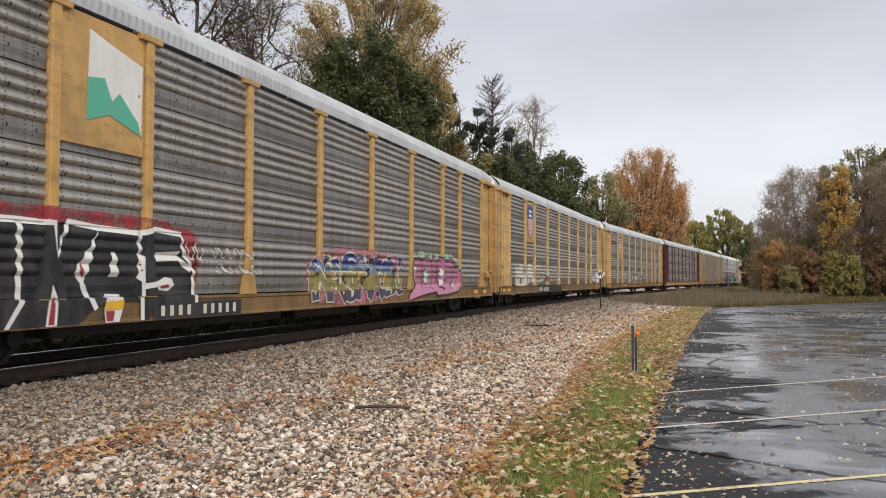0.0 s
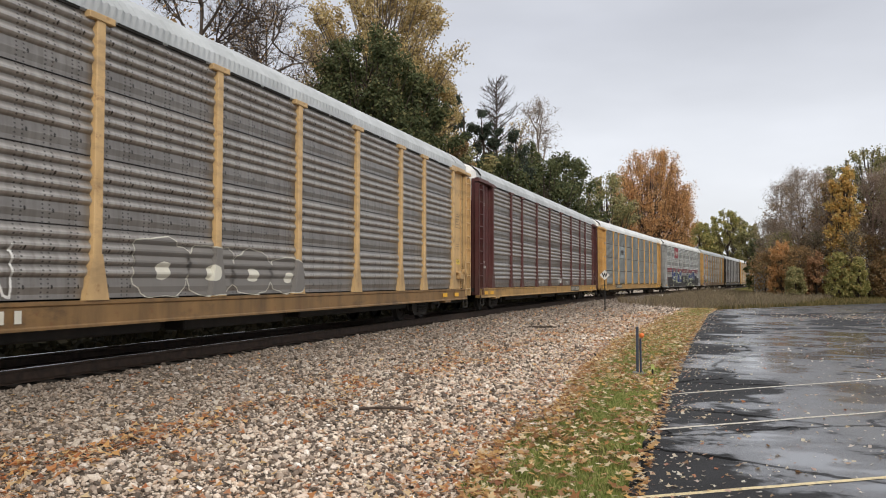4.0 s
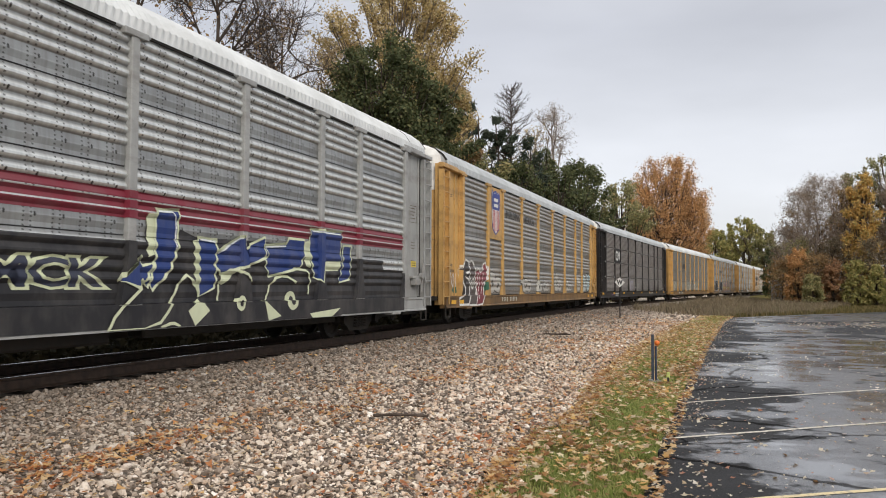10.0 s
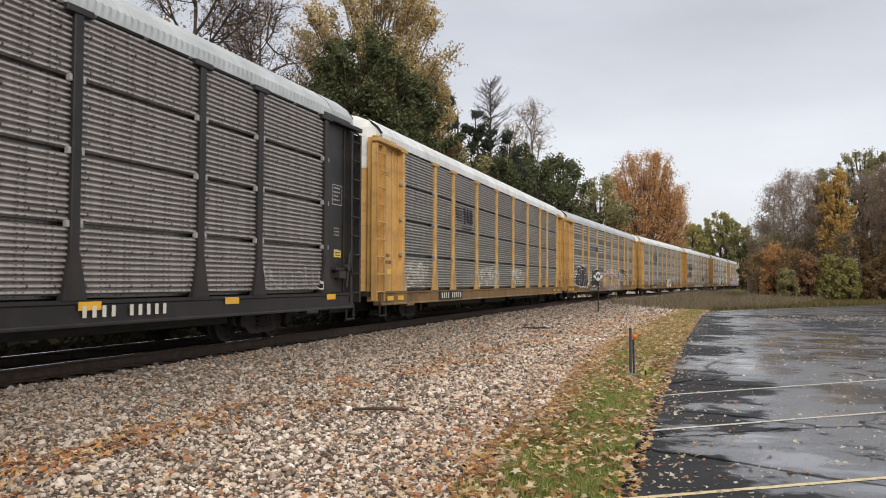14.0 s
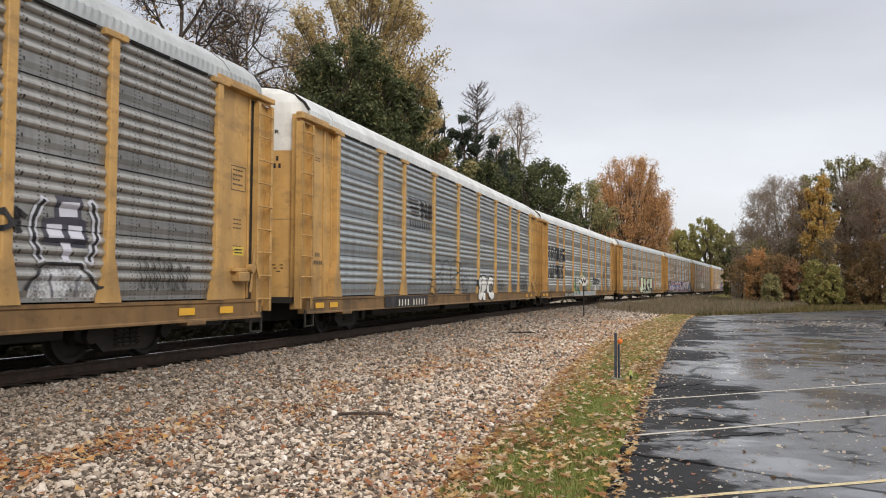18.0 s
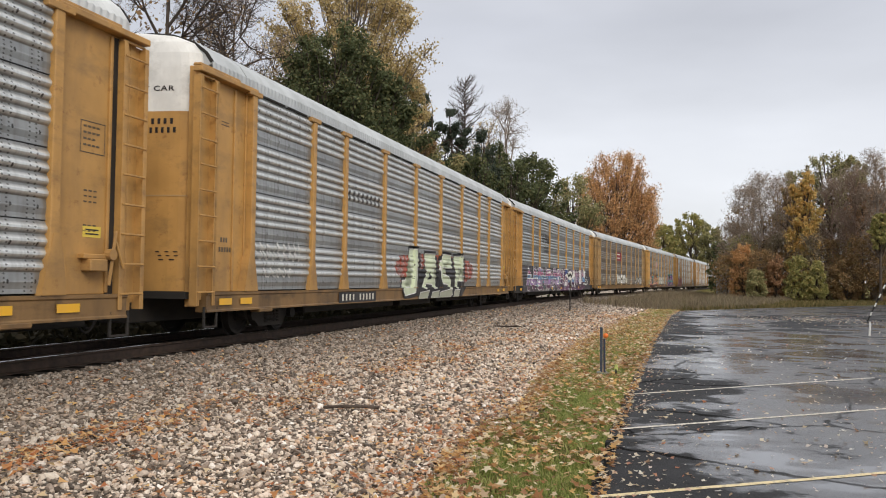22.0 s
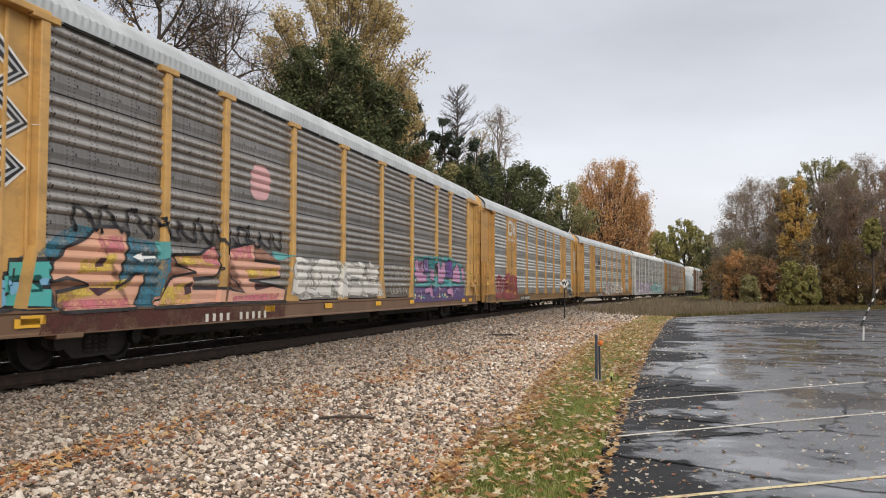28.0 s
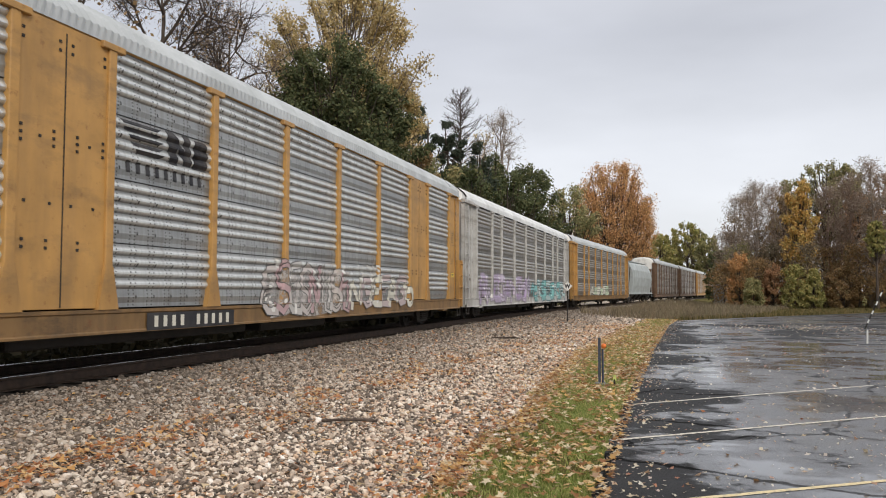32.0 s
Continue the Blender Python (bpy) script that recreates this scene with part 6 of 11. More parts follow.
def horse_mark(number, u0, u1, z0, z1, names, worn=0.1):
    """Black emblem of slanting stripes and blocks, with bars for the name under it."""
    h, w = z1 - z0, u1 - u0
    bm = bmesh.new()
    for k in range(5):
        z = z1 - h * (0.06 + 0.19 * k)
        s = 0.10 * k * w * 0.4
        ring_face(bm, [(u0 + s, z - h * 0.11), (u0 + s + w * (0.36 - 0.03 * k), z - h * 0.11), (u0 + s + w * (0.42 - 0.03 * k), z), (u0 + s - 0.06, z)])
    ring_face(bm, [(u0 + w * 0.52, z0), (u0 + w * 0.62, z0), (u0 + w * 0.60, z0 + h * 0.55), (u0 + w * 0.70, z0 + h * 0.05), (u0 + w * 0.79, z0 + h * 0.05), (u0 + w * 0.76, z0 + h), (u0 + w * 0.67, z0 + h), (u0 + w * 0.69, z0 + h * 0.5), (u0 + w * 0.57, z0 + h), (u0 + w * 0.47, z0 + h)])
    ring_face(bm, [(u0 + w * 0.80, z0 + h * 0.02), (u0 + w * 0.99, z0 + h * 0.02), (u0 + w * 1.0, z0 + h * 0.60), (u0 + w * 0.88, z0 + h * 0.66), (u0 + w * 0.99, z0 + h * 0.75), (u0 + w * 0.97, z0 + h * 0.95), (u0 + w * 0.82, z0 + h * 0.95), (u0 + w * 0.81, z0 + h * 0.5), (u0 + w * 0.90, z0 + h * 0.40), (u0 + w * 0.81, z0 + h * 0.25)])
    top = tagged(lay(number, bm, "emblem", BLACK, 0.006, None, "faded black emblem with slanting stripes", worn), kind="stuff")
    for a, b, c, d in names:
        bars(number, a, b, c, d, 9, BLACK, "lettering", "", 0.006, top)


def sill_marks(number, places, z=0.80):
    for u in places:
        rects(number, [(u - 0.22, u + 0.22, z - 0.06, z + 0.06)], MARK, "reflector", "orange-yellow reflective patch", 0.04 if number == 13 else 0.006)


def number_box(number, u0, u1, z0, z1, count=10, dark=True, split=4):
    top = rects(number, [(u0 - 0.12, u1 + 0.12, z0 - 0.05, z1 + 0.05)], BLACK, "number_panel", "black number panel with pale bars", 0.004) if dark else None
    bars(number, u0, u1, z0, z1, count, CREAM, "number", "", 0.009, top, split)


def end_stencils(number, dark=BLACK):
    """Small print, frames and a yellow notice on the end bays."""
    u = 27.0
    rects(number, [(u - 0.30, u + 0.22, 2.95, 2.965), (u - 0.30, u + 0.22, 3.40, 3.415), (u - 0.30, u - 0.285, 2.95, 3.415), (u + 0.205, u + 0.22, 2.95, 3.415)] + [(u - 0.24 + 0.09 * k, u - 0.17 + 0.09 * k, z, z + 0.03) for z in (3.05, 3.14, 3.23, 3.32) for k in range(4 if z != 3.14 else 3)], dark, "stencil", "", 0.004)
    rects(number, [(u - 0.2 + 0.1 * k, u - 0.13 + 0.1 * k, z, z + 0.022) for z in (2.4, 2.32, 2.24, 1.9, 1.82) for k in range(3)], dark, "stencil", "", 0.004)
    top = rects(number, [(u - 0.20, u + 0.18, 1.74, 1.90)], (0.70, 0.52, 0.08), "notice", "yellow notice with dark print", 0.004)
    rects(number, [(u - 0.15, u + 0.13, 1.78, 1.80), (u - 0.15, u + 0.13, 1.84, 1.86)], BLACK, "print", "", 0.007, top)
    u = 1.75
    rects(number, [(u - 0.25, u + 0.02, z, z + 0.018) for z in (4.08, 4.02)] + [(u - 0.2 + 0.09 * k, u - 0.14 + 0.09 * k, 1.84, 1.93) for k in range(3)] + [(u - 0.25 + 0.09 * k, u - 0.19 + 0.09 * k, 1.66, 1.75) for k in range(6)], dark, "stencil", "", 0.004)
    if number in (4, 8, 15, 16, 17, 2, 1):
        rects(number, [(u - 0.1, u + 0.22, 1.38, 1.52)], (0.72, 0.50, 0.07), "notice", "yellow notice", 0.004)


def daub(number, col, pts, top, order, worn=0.04):
    """One flat patch of paint; the first of a piece carries the others."""
    bm = bmesh.new()
    ring_face(bm, pts)
    ob = lay(number, bm, "fill" if top else "graffiti", col, (0.0105 if number == 5 else 0.004) + 0.0008 * order, top, "", worn)
    return top or ob


def brush(number, col, w, pts, top, order, closed=False):
    """One sprayed line of even width."""
    bm = bmesh.new()
    way = pts + pts[:2] if closed else rounded(pts)
    strip(bm, way, w)
    ob = lay(number, bm, "outline" if top else "graffiti", col, (0.0105 if number == 5 else 0.004) + 0.0008 * order, top)
    return top or ob


def graffiti_pink():
    """Pink block graffiti with black edges and a mint green mist."""
    top = None
    top = daub(0, (0.45, 0.60, 0.42), [(18.55, 1.42), (18.66, 1.84), (18.88, 1.92), (19.49, 1.97), (19.65, 2.05), (19.79, 1.97), (20.5, 1.99), (21.32, 1.98), (22.24, 2.03), (22.85, 1.93), (23.29, 1.73), (23.45, 1.4), (22.86, 1.39), (21.33, 1.67), (19.77, 1.66), (18.69, 1.54)], top, 0, worn="mist")
    top = daub(0, (0.40, 0.15, 0.25), [(18.59, 0.86), (18.78, 1.05), (18.61, 1.34), (18.58, 1.58), (18.68, 1.74), (18.86, 1.8), (19.43, 1.81), (19.5, 1.73), (19.7, 1.83), (20.12, 1.86), (20.35, 1.73), (20.43, 1.64), (20.46, 1.86), (20.82, 1.9), (20.86, 1.6), (20.98, 1.8), (21.27, 1.9), (21.59, 1.81), (22.15, 1.8), (22.28, 1.86), (22.48, 1.86), (22.82, 1.5), (23.07, 1.67), (23.29, 1.4), (23.37, 0.95), (23.08, 0.79), (22.07, 0.71), (20.92, 0.68), (20.76, 0.8), (20.22, 0.77), (19.13, 0.68), (18.31, 0.57), (18.42, 0.8)], top, 1)
    top = daub(0, (0.62, 0.27, 0.42), [(18.78, 1.05), (19.55, 1.06), (20.44, 1.06), (22.36, 1.06), (23.37, 1.08), (23.37, 0.95), (23.08, 0.79), (22.07, 0.71), (20.92, 0.68), (20.76, 0.8), (20.22, 0.77), (19.13, 0.68), (18.31, 0.57), (18.42, 0.8), (18.59, 0.86)], top, 2)
    top = daub(0, (0.58, 0.72, 0.55), [(18.97, 1.41), (18.87, 1.49), (18.89, 1.55), (19.03, 1.53), (19.03, 1.43)], top, 3)
    top = daub(0, (0.58, 0.72, 0.55), [(20.05, 1.28), (20.03, 1.17), (19.96, 1.08), (19.87, 1.05), (19.78, 1.08), (19.71, 1.17), (19.68, 1.28), (19.7, 1.39), (19.77, 1.48), (19.86, 1.51), (19.95, 1.48), (20.02, 1.4)], top, 4)
    top = daub(0, (0.58, 0.72, 0.55), [(21.16, 1.47), (21.33, 1.54), (21.4, 1.32), (21.18, 1.3)], top, 5)
    top = daub(0, (0.58, 0.72, 0.55), [(21.16, 1.17), (21.37, 1.2), (21.34, 1.06), (21.2, 1.01)], top, 6)
    top = daub(0, (0.58, 0.72, 0.55), [(22.5, 1.02), (22.76, 1.12), (22.66, 0.85), (22.54, 0.83)], top, 7)
    top = brush(0, BLACK, 0.055, [(18.59, 0.86), (18.78, 1.05), (18.61, 1.34), (18.58, 1.58), (18.68, 1.74), (18.86, 1.8), (19.43, 1.81), (19.5, 1.73), (19.7, 1.83), (20.12, 1.86), (20.35, 1.73), (20.43, 1.64), (20.46, 1.86), (20.82, 1.9), (20.86, 1.6), (20.98, 1.8), (21.27, 1.9), (21.59, 1.81), (22.15, 1.8), (22.28, 1.86), (22.48, 1.86), (22.82, 1.5), (23.07, 1.67), (23.29, 1.4), (23.37, 0.95), (23.08, 0.79), (22.07, 0.71), (20.92, 0.68), (20.76, 0.8), (20.22, 0.77), (19.13, 0.68), (18.31, 0.57), (18.42, 0.8)], top, 8, closed=True)
    top = brush(0, BLACK, 0.045, [(19.5, 1.73), (19.54, 1.44), (19.56, 0.92)], top, 9, closed=False)
    top = brush(0, BLACK, 0.045, [(20.43, 1.82), (20.44, 1.18), (20.34, 0.9)], top, 10, closed=False)
    top = brush(0, BLACK, 0.045, [(20.86, 1.65), (20.84, 1.08)], top, 11, closed=False)
    top = brush(0, BLACK, 0.045, [(20.99, 1.61), (20.95, 1.27), (21.08, 0.98), (21.52, 0.88)], top, 12, closed=False)
    top = brush(0, BLACK, 0.045, [(21.59, 1.77), (21.81, 1.48), (21.78, 1.17), (21.34, 1.17)], top, 13, closed=False)
    top = brush(0, BLACK, 0.045, [(22.29, 1.49), (22.41, 1.59), (22.65, 1.28), (22.36, 1.07), (22.36, 0.91)], top, 14, closed=False)
    top = brush(0, BLACK, 0.04, [(20.06, 1.28), (20.04, 1.16), (19.97, 1.07), (19.87, 1.04), (19.77, 1.08), (19.7, 1.16), (19.67, 1.28), (19.69, 1.4), (19.76, 1.49), (19.86, 1.52), (19.96, 1.49), (20.03, 1.4)], top, 15, closed=True)
    top = brush(0, WHITE, 0.035, [(18.62, 1.56), (18.67, 1.26), (18.8, 1.1)], top, 16, closed=False)
    top = brush(0, WHITE, 0.03, [(20.03, 1.52), (20.11, 1.31), (20.04, 1.09)], top, 17, closed=False)
    top["label"] = "pink block graffiti with black edges and a mint green mist"


def graffiti_maroon():
    """Black and maroon bubble letters with thick white edges."""
    top = None
    top = daub(6, (0.03, 0.12, 0.075), [(1.72, 1.1), (2.08, 1.34), (2.23, 1.03), (1.98, 0.99)], top, 0)
    top = daub(6, (0.03, 0.12, 0.075), [(4.88, 1.29), (5.18, 1.41), (5.29, 1.14), (4.91, 1.08)], top, 1)
    top = daub(6, (0.045, 0.04, 0.04), [(2.55, 2.04), (2.88, 2.09), (3.22, 2.03), (3.25, 1.71), (2.89, 1.65), (2.9, 1.51), (3.26, 1.41), (3.3, 1.02), (3.02, 0.64), (2.1, 0.64), (2.07, 0.84), (2.58, 0.95), (2.61, 1.19), (2.37, 1.35), (2.33, 1.75)], top, 2)
    top = daub(6, (0.09, 0.075, 0.07), [(3.25, 2.03), (3.52, 2.07), (3.73, 1.99), (3.88, 1.73), (3.81, 1.46), (4.05, 1.01), (3.84, 0.61), (3.09, 0.62), (3.3, 1.02), (3.26, 1.41), (3.28, 1.71)], top, 3)
    top = daub(6, (0.20, 0.03, 0.045), [(3.88, 1.73), (4.18, 1.84), (4.44, 1.71), (4.65, 1.76), (4.81, 2.01), (5.06, 2.06), (5.19, 1.88), (5.14, 1.49), (4.82, 1.34), (4.83, 0.95), (4.52, 0.63), (3.84, 0.59), (4.04, 1.1), (3.81, 1.46)], top, 4)
    top = daub(6, (0.30, 0.29, 0.26), [(3.7, 1.32), (3.69, 1.25), (3.64, 1.19), (3.57, 1.17), (3.5, 1.19), (3.45, 1.25), (3.43, 1.32), (3.44, 1.4), (3.49, 1.45), (3.56, 1.47), (3.63, 1.45), (3.68, 1.4)], top, 5)
    top = brush(6, WHITE, 0.075, [(2.55, 2.04), (2.88, 2.09), (3.22, 2.03), (3.25, 1.71), (2.89, 1.65), (2.9, 1.51), (3.26, 1.41), (3.3, 1.02), (3.02, 0.64), (2.1, 0.64), (2.07, 0.84), (2.58, 0.95), (2.61, 1.19), (2.37, 1.35), (2.33, 1.75)], top, 6, closed=True)
    top = brush(6, WHITE, 0.075, [(3.25, 2.03), (3.52, 2.07), (3.73, 1.99), (3.88, 1.73), (3.81, 1.46), (4.05, 1.01), (3.84, 0.61), (3.09, 0.62), (3.3, 1.02), (3.26, 1.41), (3.28, 1.71)], top, 7, closed=True)
    top = brush(6, WHITE, 0.075, [(3.88, 1.73), (4.18, 1.84), (4.44, 1.71), (4.65, 1.76), (4.81, 2.01), (5.06, 2.06), (5.19, 1.88), (5.14, 1.49), (4.82, 1.34), (4.83, 0.95), (4.52, 0.63), (3.84, 0.59), (4.04, 1.1), (3.81, 1.46)], top, 8, closed=True)
    top = brush(6, WHITE, 0.06, [(4.13, 1.65), (4.04, 1.33), (3.94, 1.01)], top, 9, closed=False)
    top = brush(6, WHITE, 0.06, [(4.35, 1.61), (4.27, 1.29), (4.16, 0.83)], top, 10, closed=False)
    top = brush(6, WHITE, 0.06, [(4.7, 1.67), (4.61, 1.38), (4.55, 1)], top, 11, closed=False)
    top = brush(6, WHITE, 0.05, [(3.72, 1.32), (3.7, 1.24), (3.64, 1.19), (3.57, 1.16), (3.49, 1.19), (3.43, 1.24), (3.41, 1.32), (3.43, 1.4), (3.48, 1.46), (3.56, 1.48), (3.64, 1.46), (3.69, 1.4)], top, 12, closed=True)
    top["label"] = "black and maroon bubble letters with thick white edges"


def graffiti_bubble():
    """Black bubble graffiti with white edges."""
    top = None
    top = daub(9, BLACK, [(3.24, 1.26), (3.16, 1.4), (3.37, 1.61), (3.64, 1.7), (3.74, 1.73), (3.69, 1.92), (3.81, 2.09), (4.01, 2.19), (4.21, 2.17), (4.33, 2.13), (4.73, 2.15), (4.85, 2.22), (5.18, 2.23), (5.48, 2.12), (5.61, 2.2), (5.92, 2.22), (6.09, 2.14), (6.3, 2.23), (6.63, 2.1), (6.8, 1.81), (6.65, 1.6), (6.93, 1.47), (7.03, 1.19), (6.72, 0.9), (6.34, 0.78), (5.98, 0.91), (5.62, 0.81), (5.26, 0.92), (4.95, 0.88), (4.59, 0.84), (4.25, 0.91), (3.93, 0.9), (3.66, 0.99), (3.32, 1.01), (3.2, 1.13)], top, 0)
    top = daub(9, BLACK, [(8.14, 0.95), (8.21, 1.31), (8.05, 1.43), (8.25, 1.68), (8.25, 1.99), (8.52, 2.1), (8.95, 1.96), (9.39, 2.08), (9.61, 2.05), (10.19, 2.1), (10.26, 2.01), (10.69, 2.17), (11.05, 1.97), (10.96, 1.55), (11.18, 1.34), (10.9, 0.99), (10.56, 0.85), (10.22, 0.99), (9.74, 0.8), (9.43, 0.96), (8.28, 0.88)], top, 1)
    top = brush(9, WHITE, 0.055, [(3.24, 1.26), (3.16, 1.4), (3.37, 1.61), (3.64, 1.7), (3.74, 1.73), (3.69, 1.92), (3.81, 2.09), (4.01, 2.19), (4.21, 2.17), (4.33, 2.13), (4.73, 2.15), (4.85, 2.22), (5.18, 2.23), (5.48, 2.12), (5.61, 2.2), (5.92, 2.22), (6.09, 2.14), (6.3, 2.23), (6.63, 2.1), (6.8, 1.81), (6.65, 1.6), (6.93, 1.47), (7.03, 1.19), (6.72, 0.9), (6.34, 0.78), (5.98, 0.91), (5.62, 0.81), (5.26, 0.92), (4.95, 0.88), (4.59, 0.84), (4.25, 0.91), (3.93, 0.9), (3.66, 0.99), (3.32, 1.01), (3.2, 1.13)], top, 2, closed=True)
    top = brush(9, WHITE, 0.04, [(8.14, 0.95), (8.21, 1.31), (8.05, 1.43), (8.25, 1.68), (8.25, 1.99), (8.52, 2.1), (8.95, 1.96), (9.39, 2.08), (9.61, 2.05), (10.19, 2.1), (10.26, 2.01), (10.69, 2.17), (11.05, 1.97), (10.96, 1.55), (11.18, 1.34), (10.9, 0.99), (10.56, 0.85), (10.22, 0.99), (9.74, 0.8), (9.43, 0.96), (8.28, 0.88)], top, 3, closed=True)
    top = brush(9, WHITE, 0.03, [(3.74, 1.73), (3.95, 1.68), (4.05, 1.58), (4.02, 1.46), (3.86, 1.41), (3.75, 1.51)], top, 4, closed=False)
    top = brush(9, WHITE, 0.03, [(4.33, 2.13), (4.39, 1.76), (4.18, 1.46), (4.41, 1.28), (4.25, 0.99)], top, 5, closed=False)
    top = brush(9, WHITE, 0.03, [(4.73, 2.15), (4.48, 1.72)], top, 6, closed=False)
    top = brush(9, WHITE, 0.03, [(4.57, 1.57), (4.53, 1.28), (4.42, 1.03)], top, 7, closed=False)
    top = brush(9, WHITE, 0.03, [(4.85, 2.18), (4.83, 1.78), (5.11, 1.49), (4.94, 1.18), (4.68, 0.93)], top, 8, closed=False)
    top = brush(9, WHITE, 0.03, [(5.52, 2.1), (5.59, 1.76), (5.41, 1.28), (5.13, 0.93)], top, 9, closed=False)
    top = brush(9, WHITE, 0.03, [(6.09, 2.14), (6.04, 1.72), (5.69, 1.6), (5.9, 1.29), (5.61, 0.92)], top, 10, closed=False)
    top = brush(9, WHITE, 0.03, [(6.42, 1.96), (6.32, 1.57), (6.44, 1.29), (6.23, 0.91)], top, 11, closed=False)
    top = brush(9, WHITE, 0.03, [(4.91, 2), (5.23, 1.98)], top, 12, closed=False)
    top = brush(9, WHITE, 0.03, [(5, 2.09), (5.05, 1.87)], top, 13, closed=False)
    top = brush(9, WHITE, 0.03, [(4, 1.22), (3.97, 1.1), (3.88, 0.99)], top, 14, closed=False)
    top = brush(9, WHITE, 0.022, [(8.61, 1.94), (8.56, 1.56), (8.75, 1)], top, 15, closed=False)
    top = brush(9, WHITE, 0.022, [(9.39, 2.04), (9.2, 1.58), (9.33, 1)], top, 16, closed=False)
    top = brush(9, WHITE, 0.022, [(10.26, 2.01), (9.97, 1.6), (10.38, 1.06)], top, 17, closed=False)
    top = brush(9, WHITE, 0.022, [(9.8, 1.99), (9.75, 1.59), (9.88, 1.33)], top, 18, closed=False)
    top["label"] = "black bubble graffiti with white edges"


def graffiti_outline():
    """Thin black outline graffiti."""
    top = None
    top = brush(10, BLACK, 0.035, [(10.09, 1.06), (10.12, 1.64), (10.22, 1.97), (10.55, 2.07), (10.85, 2.01), (10.95, 1.76), (10.77, 1.62), (10.43, 1.57)], top, 0, closed=False)
    top = brush(10, BLACK, 0.035, [(10.43, 1.57), (10.99, 1.45), (10.93, 1.1), (10.33, 0.97), (9.83, 1.1), (9.76, 1.38), (10, 1.4)], top, 1, closed=False)
    top = brush(10, BLACK, 0.035, [(11.05, 1.05), (11.05, 1.86), (11.33, 2.06), (11.72, 2.06), (11.97, 1.89), (11.97, 1.05)], top, 2, closed=False)
    top = brush(10, BLACK, 0.035, [(11.99, 1.43), (12.05, 1.91), (12.39, 2.11), (12.84, 2.06), (12.94, 1.86), (12.68, 1.54), (12.07, 1.43), (12.25, 1.09), (12.97, 1.04)], top, 3, closed=False)
    top = brush(10, BLACK, 0.035, [(12.98, 0.84), (12.84, 2.01), (13.48, 2.04), (13.45, 1.25), (13.76, 1.03)], top, 4, closed=False)
    top = brush(10, BLACK, 0.035, [(13.55, 1.25), (13.74, 1.57), (14.17, 1.5), (14.4, 1.25), (14.08, 0.98)], top, 5, closed=False)
    top["label"] = "thin black outline graffiti"


